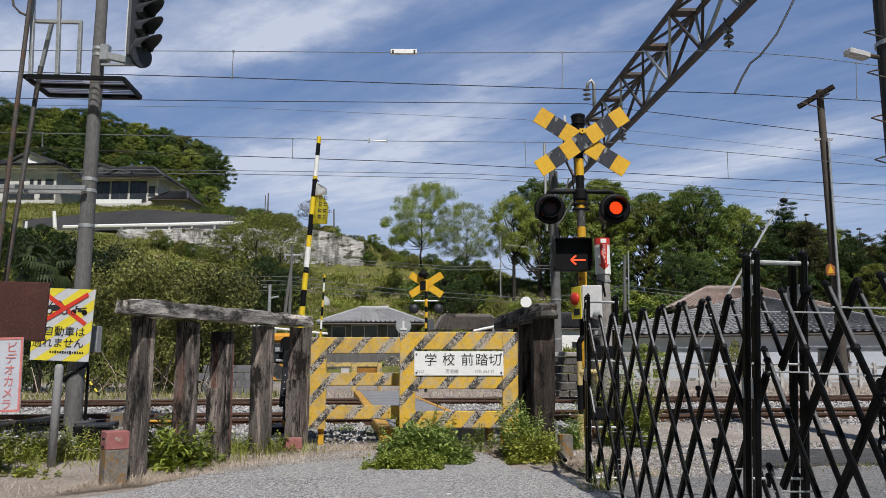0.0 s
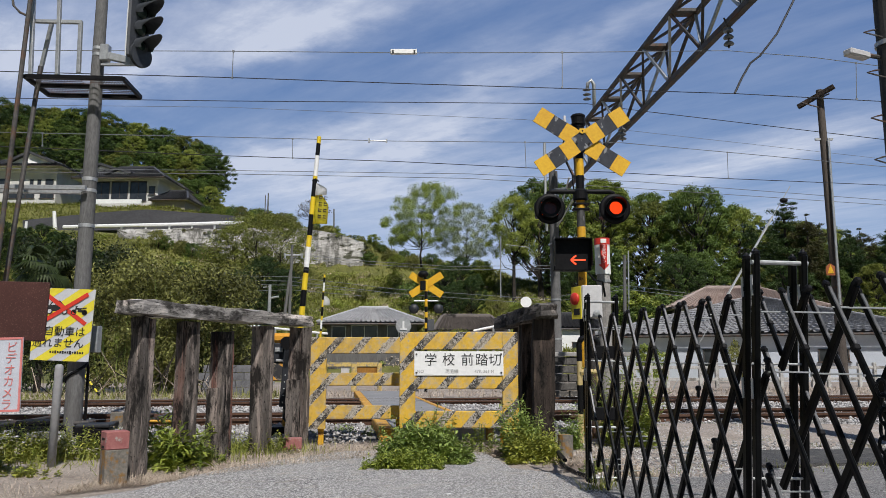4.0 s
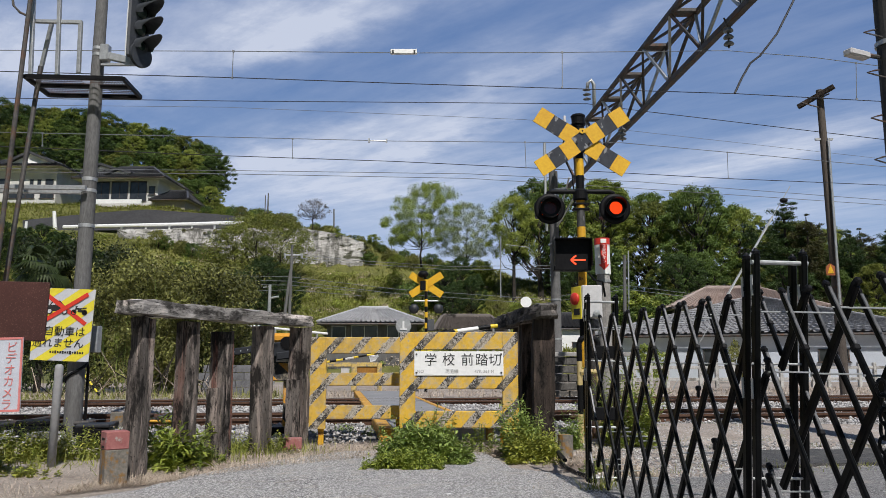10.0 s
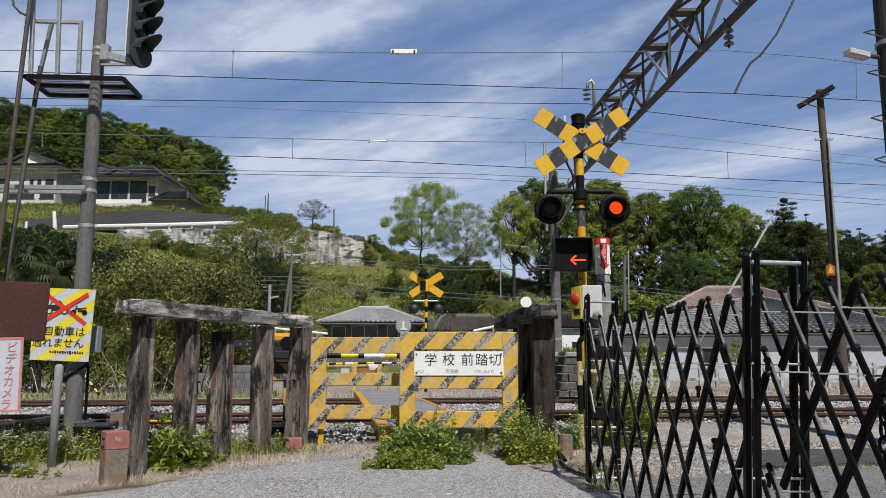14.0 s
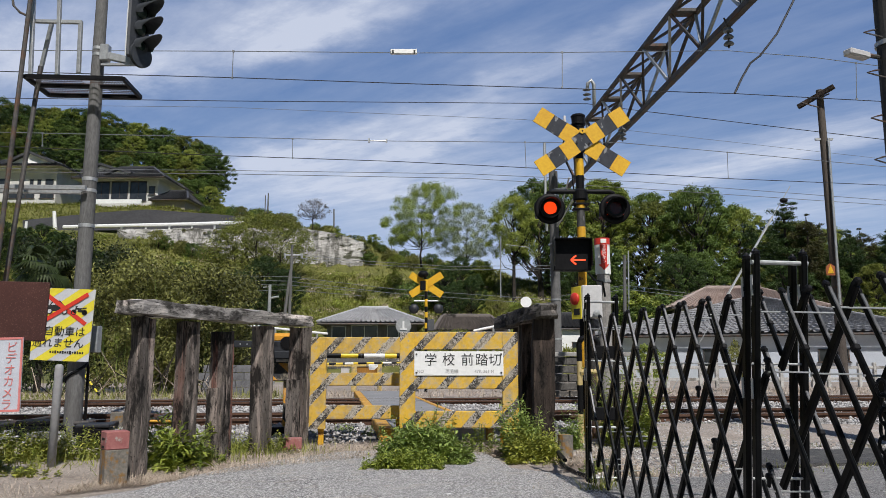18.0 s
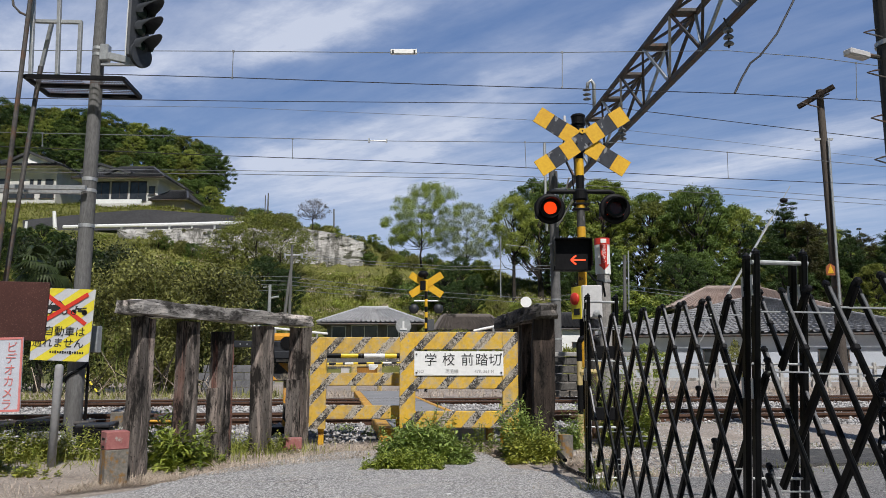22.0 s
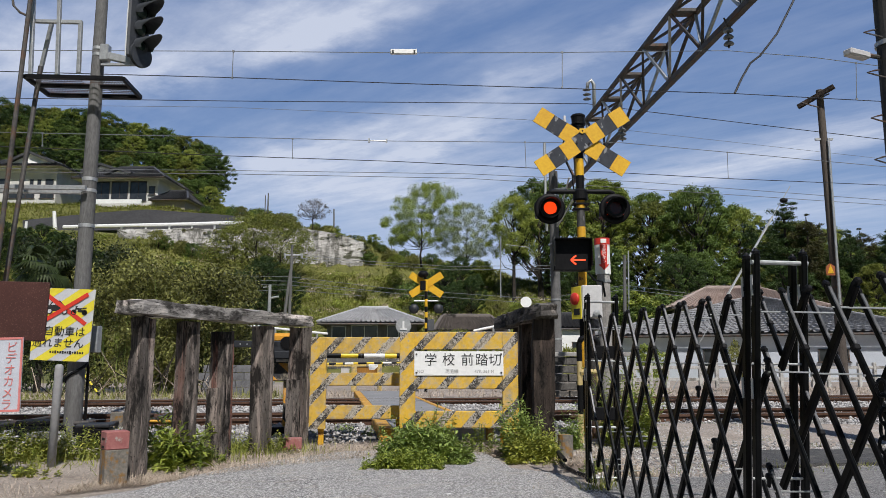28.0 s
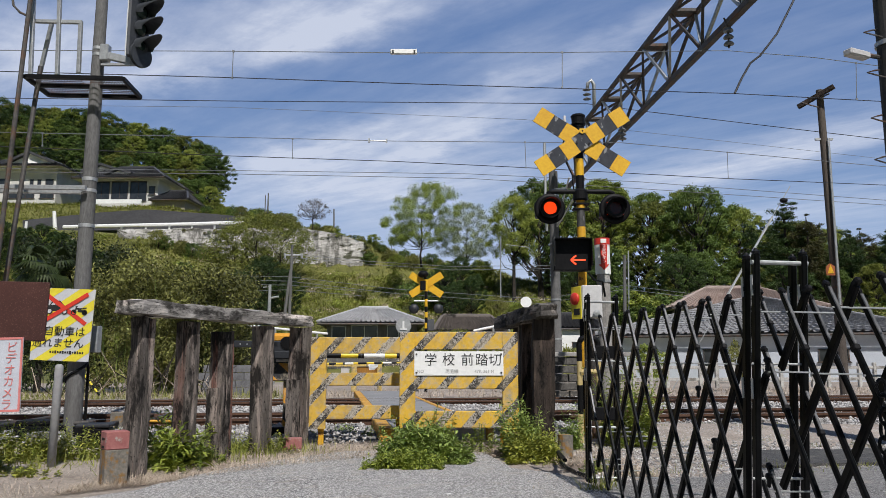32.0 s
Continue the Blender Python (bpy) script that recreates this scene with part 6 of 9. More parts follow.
wire("thin grey messenger wire over the near track", [(-6.505, 9.889, 5.073), (-2.946, 10.388, 5.269), (-0.368, 10.748, 5.396), (1.861, 11.061, 5.537), (4.489, 11.428, 5.721), (5.938, 11.631, 5.693), (7.908, 11.907, 5.556)], 0.006, M_WIRE_PALE)
wire("dark contact wire over the near track", [(-6.481, 9.893, 4.784), (-2.931, 10.39, 4.872), (-0.366, 10.749, 4.915), (2.199, 11.108, 4.97), (4.56, 11.438, 5.019), (7.853, 11.899, 5.014)], 0.0065)
wire("dark feeder wire held by a bracket", [(-10.508, 16.129, 6.637), (-5.006, 16.899, 6.832), (0.218, 17.63, 7.048), (3.558, 18.098, 7.184), (4.87, 18.282, 7.072), (8.142, 18.74, 6.839), (12.682, 19.376, 6.521)], 0.009)
wire("thin grey messenger wire over the far track", [(-8.929, 13.8, 5.14), (-4.251, 14.455, 5.229), (-0.959, 14.916, 5.286), (1.708, 15.289, 5.373), (3.765, 15.577, 5.446), (6.146, 15.91, 5.331), (10.783, 16.56, 5.098)], 0.007, M_WIRE_PALE)
wire("dark contact wire over the far track", [(-8.907, 13.803, 4.879), (-4.235, 14.457, 4.853), (-0.955, 14.916, 4.863), (1.699, 15.288, 4.832), (5.985, 15.888, 4.752), (10.744, 16.554, 4.723)], 0.0075)
wire("thin far wire beyond the tracks", [(-12.965, 20.185, 6.091), (-6.174, 21.136, 6.272), (0.773, 22.108, 6.418), (5.998, 22.84, 6.353), (15.65, 24.191, 5.967)], 0.009, M_WIRE_PALE)
wire("thin far wire beyond the tracks", [(-12.957, 20.186, 5.997), (-6.17, 21.136, 6.173), (0.772, 22.108, 6.28), (5.99, 22.839, 6.14), (15.635, 24.189, 5.818)], 0.009, M_WIRE_PALE)
wire("thin far wire beyond the tracks", [(-10.853, 16.681, 6.674), (-5.17, 17.476, 6.882), (2.075, 18.49, 6.907), (4.715, 18.86, 6.743), (13.059, 20.028, 6.176)], 0.005, M_WIRE_PALE)
for a, b, r in (((-3.001, 10.38, 5.266), (-3.001, 10.38, 4.868), 0.006), ((1.817, 11.054, 5.534), (1.804, 11.053, 4.976), 0.006), ((6.667, 11.733, 5.64), (6.624, 11.727, 5.03), 0.006), ((-7.6, 13.986, 5.165), (-7.582, 13.989, 4.922), 0.008), ((-2.98, 14.633, 5.248), (-2.969, 14.634, 4.857), 0.006), ((1.696, 15.287, 5.372), (1.711, 15.289, 4.832), 0.007), ((6.108, 15.905, 5.329), (6.1, 15.904, 4.756), 0.007)):
    bm = bmesh.new()
    rod(bm, a, b, r, seg=6)
    box(bm, a, (0.03, 0.02, 0.03))
    box(bm, b, (0.025, 0.02, 0.03))
    tagged(link(bm, "dropper", M_WIRE_PALE), "thin dropper rod between messenger and contact wire", "dropper", group="droppers")
bm = bmesh.new()
beam(bm, (-0.775, 10.692, 5.389), (-0.385, 10.746, 5.412), 0.05, 0.075, bevel=0.008)
sleeve = tagged(link(bm, "wire_marker", M_WHITE), "white marker sleeve on the messenger wire", "wire marker")
for a, b in (((-0.747, 10.655, 5.374), (-0.722, 10.659, 5.375)), ((-0.433, 10.699, 5.393), (-0.409, 10.703, 5.394))):
    bm = bmesh.new()
    beam(bm, a, b, 0.008, 0.05)
    part("end_mark", bm, M_INK, sleeve, "dark end mark")
for p, q, r in (((-1.488, 14.842, 5.276), (-1.139, 14.89, 5.279), 0.014),):
    bm = bmesh.new()
    rod(bm, p, q, r, seg=8)
    for e in (p, q):
        box(bm, e, (0.03, 0.04, 0.08))
    tagged(link(bm, "wire_coupler", M_GALV), "short pale coupler bar on a wire", "coupler")
bm = bmesh.new()
tube_path(bm, [(5.726, 11.602, 6.757), (5.337, 11.547, 6.057), (5.034, 11.505, 5.678), (4.854, 11.48, 5.536), (4.687, 11.456, 5.266), (4.56, 11.438, 5.019)], 0.017, 6)
tagged(link(bm, "feed_cable", M_WIRE), "dark hanging cable joining the wires", "cable")


def flood_lamp():
    b = (4.651, 7.7, 4.069)
    t = thing("flood_lamp", "white flood lamp fixed to the dark pole", "lamp", b)
    bm = bmesh.new()
    beam(bm, offset((4.178, 7.5, 4.034), b), offset((4.436, 7.6, 4.021), b), 0.11, 0.07, bevel=0.012)
    part("housing", bm, M_PIPE, t)
    bm = bmesh.new()
    rod(bm, offset((4.502, 7.7, 4.081), b), offset((4.77, 7.8, 4.085), b), 0.025, seg=8)
    part("bracket", bm, M_GALV_DULL, t)


flood_lamp()


def wooden_pole():
    # utility pole with a cross arm, beyond the tracks
    b = (9.858, 19, 0)
    t = thing("utility_pole", "grey concrete utility pole with a short wooden cross arm", "pole", b)
    bm = bmesh.new()
    rod(bm, (0, 0, -0.1), offset((9.782, 19, 7.866), b), 0.118, 0.085, 18)
    part("shaft", bm, M_POLE_OLD, t)
    bm = bmesh.new()
    beam(bm, offset((9.289, 19.2, 7.477), b), offset((9.958, 18.6, 7.824), b), 0.10, 0.12, bevel=0.01)
    part("cross_arm", bm, M_WOOD_DARK, t, "dark timber cross arm")
    bm = bmesh.new()
    rod(bm, offset((9.843, 18.85, 6.531), b), offset((9.791, 18.8, 2.269), b), 0.03, seg=8)
    part("conduit", bm, M_GALV, t, "pale cable conduit")
    bm = bmesh.new()
    p = offset((9.621, 18.8, 3.153), b)
    prism(bm, [(-0.11, -0.15), (0.11, -0.15), (0.11, 0.08), (0, 0.15), (-0.11, 0.08)], 0.02, Matrix.Translation((p.x, p.y, p.z)))
    part("marker_plate", bm, M_ORANGE_DARK, t, "dull red plate")
    bm = bmesh.new()
    prism(bm, [(-0.08, -0.10), (0.08, -0.10), (0, 0.12)], 0.01, Matrix.Translation((p.x, p.y - 0.012, p.z)))
    part("marker_triangle", bm, M_YELLOW, t, "orange yellow triangle")
    bm = bmesh.new()
    box(bm, offset((9.802, 19, 6.546), b), (0.45, 0.06, 0.05))
    part("band", bm, M_GALV, t, "pale clamp")
    for z in (5.2, 4.1, 2.7):
        bm = bmesh.new()
        rod(bm, (-0.03, 0, z), (-0.03, 0, z + 0.04), 0.120 - 0.0042 * z, seg=16)
        part("band", bm, M_GALV_DULL, t, "steel band")
    for a, c in (((9.668, 18.9, 7.373), (9.24, 18.9, 7.495)), ((9.79, 18.9, 7.647), (9.934, 18.8, 7.702))):
        bm = bmesh.new()
        rod(bm, offset(a, b), offset(c, b), 0.02, seg=6)
        part("stay", bm, M_GALV_DULL, t)


M_ORANGE_DARK = surface("dull_red_plate", (0.22, 0.06, 0.02), (0.32, 0.10, 0.03), rough=0.6)
wooden_pole()


# ---- point machine and cables beside the near track ----
def point_machine():
    b = (-4.26, 8.567, 0)
    t = thing("point_machine", "dark steel railway point machine with rods beside the track", "point machine", b, math.degrees(TRACK_TURN))
    for q, s, mat, nm in (((0.0, 0.1, 0.09), (0.8, 0.36, 0.18), M_BLACK, "motor_case"), ((-0.2, 0.06, 0.205), (0.36, 0.3, 0.05), M_BLACK, "case_lid"), ((0.26, 0.05, 0.20), (0.24, 0.26, 0.04), M_GALV_DULL, "gear_cover"), ((-0.02, -0.2, 0.05), (0.34, 0.2, 0.14), M_CONCRETE, "cable_box"), ((-0.85, 0.0, 0.06), (0.5, 0.3, 0.12), M_GALV_DULL, "base_plate")):
        bm = bmesh.new()
        box(bm, q, s, bevel=0.012)
        part(nm, bm, mat, t)
    for x in (-0.7, 0.45, 0.7):
        bm = bmesh.new()
        rod(bm, (x, 0.1, 0.16), (x + 0.1, 2.2, 0.15), 0.022, seg=8)
        part("throw_rod", bm, M_GALV_DULL, t, "steel throw rod")
    bm = bmesh.new()
    tube_path(bm, [(-0.1, -0.2, 0.1), (-0.4, -0.45, 0.03), (-0.9, -0.4, 0.02), (-1.4, -0.5, 0.02)], 0.02, 7)
    part("cable", bm, M_BLACK, t, "black cable")
    bm = bmesh.new()
    rod(bm, (-1.15, -0.25, 0.10), (-0.8, -0.25, 0.10), 0.07, seg=14)
    part("end_cap", bm, M_WHITE, t, "white round cap")


point_machine()


def point_gear():
    """Dark covers and a lidded case of the point gear, beside the machine."""
    b = (-4.95, 9.25, 0)
    t = thing("point_cover", "long dark steel cover over the point rods", "cover", b, math.degrees(TRACK_TURN))
    for x, w, z in ((-0.35, 0.62, 0.16), (0.22, 0.46, 0.13)):
        bm = bmesh.new()
        box(bm, (x, 0, z / 2), (w, 0.34, z), bevel=0.012)
        plate = part("cover_plate", bm, M_BLACK, t)
        bm = bmesh.new()
        for k in (-1, 1):
            rod(bm, (x + k * w * 0.4, -0.1, z), (x + k * w * 0.4, -0.1, z + 0.012), 0.014, seg=8)
        part("bolt", bm, M_GALV_DULL, plate, "pair of dull bolt heads")
    b = (-3.55, 7.98, 0)
    t = thing("junction_case", "low black lidded junction case half hidden in weeds", "case", b, 12)
    bm = bmesh.new()
    box(bm, (0, 0, 0.10), (0.30, 0.24, 0.20), bevel=0.012)
    part("case", bm, M_BLACK, t)
    bm = bmesh.new()
    box(bm, (0, 0, 0.222), (0.33, 0.27, 0.04), bevel=0.012)
    part("lid", bm, M_LAMPBACK, t, "dark grey lid")
    bm = bmesh.new()
    tube_path(bm, [(0.16, -0.05, 0.12), (0.30, -0.10, 0.10), (0.42, -0.02, 0.02), (0.6, 0.1, 0.015)], 0.014, 7)
    part("cable", bm, M_BLACK, t, "black cable")


point_gear()


# ---- beyond the tracks: far crossing signal, fences, houses, hillside ----
M_HEAD_FAR = surface("box_grey", (0.05, 0.052, 0.056), (0.09, 0.094, 0.10), rough=0.6)


def far_signal():
    b = (-0.497, 22.5, 0)
    t = thing("crossing_signal", "yellow and black crossing signal seen from behind across the tracks", "crossing signal", b)
    zs = [0, 0.45, 0.9, 1.3, 1.68, 1.86, 2.02, 2.18, 2.34, 2.50, 2.72, 2.95, 3.3]
    for i, (a, c) in enumerate(zip(zs, zs[1:])):
        bm = bmesh.new()
        rod(bm, (0, 0, a), (0, 0, c), 0.042 + 0.004 * (i % 2), seg=12)
        part("mast_band", bm, M_YELLOW if i % 2 else M_BLACK, t, "yellow or black painted mast band")
    crossbuck(t, 0.0, 0.06, 3.151, 1.12, 0.21, 33, backs=True)
    bm = bmesh.new()
    box(bm, (-0.09, -0.02, 3.12), (0.17, 0.05, 0.27), bevel=0.01)
    part("hub_plate", bm, M_BLACK, t)
    zl = 2.465
    bm = bmesh.new()
    rod(bm, (-0.36, 0, zl + 0.2), (0.36, 0, zl + 0.2), 0.022, seg=8)
    part("lamp_arm", bm, M_GALV, t, "pale lamp arm")
    bm = bmesh.new()
    box(bm, (0.14, -0.03, 1.95), (0.2, 0.16, 0.34), bevel=0.02)
    part("junction_box", bm, M_HEAD_FAR, t, "dark grey junction box")
    for x in (-0.36, 0.36):
        bm = bmesh.new()
        lathe(bm, [(0.125, -0.03), (0.146, 0.0), (0.14, 0.03), (0.09, 0.07), (0.0, 0.08)], (x, 0, zl - 0.03), RX90, 20)
        part("lamp_back", bm, M_LAMPBACK, t, "dark grey round lamp back", smooth=True)
    bm = bmesh.new()
    lathe(bm, [(0.03, -0.06), (0.10, -0.05), (0.165, 0.01), (0.16, 0.06), (0.10, 0.13), (0, 0.15)], (-0.09, 0, 3.42), None, 16)
    part("bell", bm, M_BLACK, t, "domed black bell", smooth=True)
    bm = bmesh.new()
    rod(bm, (0, 0, 3.3), (-0.05, 0, 3.40), 0.04, seg=10)
    part("bell_housing", bm, M_BLACK, t)


far_signal()


def disc_sign(label, c, r, post_mat, face):
    t = thing("round_marker", label, "marker", (c[0], c[1], 0))
    bm = bmesh.new()
    lathe(bm, [(r, -0.006), (r, 0.006), (0, 0.006)], (0, 0, c[2]), RX90, 24)
    part("disc", bm, face, t)
    bm = bmesh.new()
    rod(bm, (0, 0.03, -0.02), (0, 0.03, c[2]), 0.02, seg=8)
    part("post", bm, post_mat, t)
    return t


t = disc_sign("grey round track marker with a white bar on a post", (-0.449, 8.7, 1.269), 0.088, M_GALV, M_GALV)
bm = bmesh.new()
z = 1.269
box(bm, (0, -0.012, z + 0.01), (0.022, 0.004, 0.085))
box(bm, (0.0, -0.012, z - 0.038), (0.075, 0.004, 0.018))
part("mark", bm, M_WHITE, t, "white mark")
disc_sign("white round disc on a post beyond the fence", (1.798, 16.5, 2.156), 0.12, M_GALV, M_WHITE)


# yellow gate on the far side of the crossing
M_FARGATE = surface("faded_yellow_paint", (0.40, 0.27, 0.06), (0.66, 0.50, 0.19), fine=35, coarse=4, rough=0.8, stain=(0.24, 0.21, 0.17), stain_at=(0.50, 0.60), stain_scale=7)
M_RUSTPANEL = surface("rusty_orange_panel", (0.20, 0.085, 0.012), (0.36, 0.17, 0.025), fine=20, coarse=3, rough=0.7, stretch=(1, 1, 0.3))
b = (-2.69, 23.0, 0)
t = thing("barrier_gate", "faded yellow gate frame with a rusty orange panel beyond the crossing", "gate", b, group="striped gates")
for nm, c, s in (("rail", (-2.693, 23.000, 0.807), (1.750, 0.06, 0.123)), ("rail", (-2.693, 23.000, 0.469), (1.750, 0.06, 0.135)),
                 ("stile", (-3.512, 22.940, 0.401), (0.112, 0.055, 0.931)), ("stile", (-2.637, 22.940, 0.401), (0.157, 0.055, 0.931)), ("stile", (-1.885, 22.940, 0.401), (0.135, 0.055, 0.931))):
    bm = bmesh.new()
    box(bm, offset(c, b), s, bevel=0.008)
    part(nm, bm, M_FARGATE, t)
bm = bmesh.new()
box(bm, offset((-2.255, 23.020, 0.637), b), (0.606, 0.03, 0.191))
part("panel", bm, M_RUSTPANEL, t, "rusty orange panel")
bm = bmesh.new()
box(bm, offset((-2.917, 23.030, 0.637), b), (0.247, 0.03, 0.191))
part("panel", bm, M_PIPE, t, "pale grey panel")


M_FENCE = surface("dirty_white_concrete", (0.26, 0.25, 0.235), (0.50, 0.49, 0.465), fine=14, coarse=2, rough=0.9, stain=(0.16, 0.15, 0.13), stain_at=(0.52, 0.66), stain_scale=3)


def concrete_fence():
    t = thing("concrete_fence", "low white concrete post and rail fence beyond the tracks", "fence", along(4.5, 14.5))
    b = along(4.5, 14.5)
    n = 28
    bm = bmesh.new()
    box(bm, (0, 0, 0.42), (0.12, 0.11, 0.92), bevel=0.01)
    first = None
    for i in range(n):
        p = offset(along(8.0 + i * 0.6, 14.5), b)
        if first is None:
            first = part("post", bm, M_FENCE, t)
            first.matrix_basis = pose(*p, 0, 0, 8)
        else:
            share("post", first, t, pose(*p, 0, 0, 8))
    for z in (0.30, 0.70):
        bm = bmesh.new()
        beam(bm, offset(along(7.8, 14.5, z), b), offset(along(8.0 + n * 0.6, 14.5, z), b), 0.07, 0.11, bevel=0.01)
        part("rail", bm, M_FENCE, t)


concrete_fence()


# ---- houses ----
def tiled_slope(a, b, c, d, mat, parent, name="roof_slope", rows=16, row_w=0.28, thick=0.09):
    """A slope of ridged tile columns: a, b along the eave, c, d along the ridge above b and a."""
    a, b, c, d = (Vector(p) for p in (a, b, c, d))
    bm = bmesh.new()
    up = (b - a).cross(d - a).normalized()
    if up.z < 0:
        up = -up
    n = max(4, int((b - a).length / row_w))
    prev = None
    steps = [(i + q, h) for i in range(n) for q, h in ((0.0, 0.0), (0.55, 0.015), (0.66, 0.10), (0.9, 0.09))] + [(n, 0.0)]
    for s, h in steps:
        k = s / n
        lo, hi = a.lerp(b, k), d.lerp(c, k)
        col = []
        for j in range(rows):
            col.append(bm.verts.new(lo.lerp(hi, j / rows) + up * (h + 0.07)))
            col.append(bm.verts.new(lo.lerp(hi, (j + 1) / rows) + up * h))
        if prev:
            for j in range(2 * rows - 1):
                bm.faces.new((prev[j], col[j], col[j + 1], prev[j + 1]))
        prev = col
    bmesh.ops.recalc_face_normals(bm, faces=bm.faces[:])
    ob = part(name, bm, mat, parent)
    bm = bmesh.new()
    q = [bm.verts.new(p - up * s) for s in (0.005, thick) for p in (a, b, c, d)]
    bm.faces.new(q[:4])
    bm.faces.new(q[4:][::-1])
    for i in range(4):
        bm.faces.new((q[i], q[4 + i], q[4 + (i + 1) % 4], q[(i + 1) % 4]))
    bmesh.ops.recalc_face_normals(bm, faces=bm.faces[:])
    part("roof_deck", bm, M_DARKWALL, ob, "dark eave boards")
    return ob


def window(t, x, y, z, w, h, frame_mat, side="front", panes=2):
    """A window on the front wall at y: frame, glass, sill."""
    bm = bmesh.new()
    f = 0.05
    for q, s in (((x, y - 0.02, z + h / 2), (w + 2 * f, 0.06, f)), ((x, y - 0.02, z - h / 2), (w + 2 * f, 0.06, f)), ((x - w / 2, y - 0.02, z), (f, 0.06, h)), ((x + w / 2, y - 0.02, z), (f, 0.06, h))):
        box(bm, q, s)
    for i in range(1, panes):
        box(bm, (x - w / 2 + w * i / panes, y - 0.02, z), (f * 0.8, 0.05, h))
    fr = part("window", bm, frame_mat, t, "framed window")
    bm = bmesh.new()
    box(bm, (x, y - 0.003, z), (w, 0.012, h))
    part("pane", bm, M_GLASS_DARK, fr, "dark glass pane")
    bm = bmesh.new()
    box(bm, (x, y - 0.06, z - h / 2 - 0.04), (w + 0.2, 0.12, 0.05))
    part("sill", bm, frame_mat, fr)


def house(label, base, turn, w, d, h, rise, wall_mat, roof_mat, over=0.6, ridge=0.5, wins=(), hip=True, frame_mat=None, row_w=0.28):
    """A single-storey house; x along the front, the front at y = 0, ridge along x."""
    t = thing("house", label, "house", base, turn, group="houses")
    th = 0.18
    for q, s, nm in (((w / 2, th / 2, h / 2 - 0.5), (w, th, h + 1), "front_wall"), ((w / 2, d - th / 2, h / 2 - 0.5), (w, th, h + 1), "back_wall"), ((th / 2, d / 2, h / 2 - 0.5), (th, d - 2 * th, h + 1), "side_wall"), ((w - th / 2, d / 2, h / 2 - 0.5), (th, d - 2 * th, h + 1), "side_wall")):
        bm = bmesh.new()
        box(bm, q, s)
        part(nm, bm, wall_mat, t)
    o = over
    ez = h - 0.05
    hx = ridge * w / 2 if hip else w / 2 + o
    A, B, C, E2 = (-o, -o, ez), (w + o, -o, ez), (w + o, d + o, ez), (-o, d + o, ez)
    R0, R1 = (w / 2 - hx, d / 2, ez + rise), (w / 2 + hx, d / 2, ez + rise)
    tiled_slope(A, B, R1, R0, roof_mat, t, row_w=row_w)
    tiled_slope(C, E2, R0, R1, roof_mat, t, row_w=row_w)
    if hip:
        for p, q, r in ((E2, A, R0), (B, C, R1)):
            tiled_slope(p, q, r, r, roof_mat, t, row_w=row_w)
    bm = bmesh.new()
    beam(bm, Vector(R0) + Vector((0, 0, 0.1)), Vector(R1) + Vector((0, 0, 0.1)), 0.3, 0.28, bevel=0.05)
    if hip:
        for p, r in ((A, R0), (B, R1)):
            beam(bm, Vector(p) + Vector((0, 0, 0.08)), Vector(r) + Vector((0, 0, 0.08)), 0.22, 0.16, bevel=0.03)
    part("ridge_tiles", bm, roof_mat, t, "row of ridge tiles")
    bm = bmesh.new()
    rod(bm, (-o, -o - 0.06, ez - 0.06), (w + o, -o - 0.06, ez - 0.06), 0.06, seg=8)
    part("gutter", bm, M_GALV_DULL, t, "rain gutter")
    bm = bmesh.new()
    box(bm, (w / 2, d / 2, ez - 0.06), (w + 2 * o - 0.1, d + 2 * o - 0.1, 0.06))
    part("soffit", bm, wall_mat, t)
    for x, z, ww, hh, pn in wins:
        window(t, x, 0.0, z, ww, hh, frame_mat or M_GALV_DULL, panes=pn)
    return t


M_TILE_OLD = surface("old_sheet_roof", (0.10, 0.085, 0.075), (0.19, 0.165, 0.15), fine=12, coarse=1.2, rough=0.7, bump=0.2)
# the dark house behind the gates
hb = (-6.823, 45, 2.259)
house("dark timber house with grey tiled hip roof beyond the tracks", (hb[0], 45, 0.3), 4, 5.3, 6.0, 3.216 - 0.3, 1.0, M_DARKWALL, M_TILE, 0.5, 0.36, [(0.7, 2.15, 0.8, 1.1, 1), (2.2, 2.1, 1.5, 1.3, 2), (4.2, 2.1, 1.3, 1.3, 2)], frame_mat=M_GALV)
# low sheds right of it
hb2 = (-0.344, 52, 2.478)
house("low house with a brown grey roof beyond the tracks", (hb2[0], 52, 0.2), 4, 4.4, 5.0, 3.049 - 0.2, 1.1, M_GREYWALL, M_TILE_OLD, 0.3, 0.8, [(2.0, 1.6, 1.2, 0.9, 2)])
hb3 = (7.101, 48, 2.352)
house("white-walled shed with a pale sheet roof", (hb3[0], 48, 0.0), 4, 3.0, 4.0, 3.056, 0.9, M_WHITE, M_TILE_DARK, 0.15, 0.8, [(1.4, 1.8, 0.8, 0.7, 2)])
# long house behind the concrete fence
house("long bluish white plastered house with grey tiled hip roof", (7.874, 39.221, -0.4), -24, 14.8, 9.1, 2.65, 2.0, M_HOUSE_WHITE, M_TILE_GREY, 0.35, 0.05, [(10.75, 1.6, 1.2, 0.55, 2), (5.45, 1.5, 0.6, 0.8, 1)], row_w=0.34)
house("house with a brown tiled roof behind the long house", (15.5, 50.5, 0.0), 0, 9.8, 6.0, 4.5, 1.55, M_PLASTER_TAN, M_TILE_BROWN, 0.5, 0.4, [(5, 2.5, 1.2, 0.9, 2)])


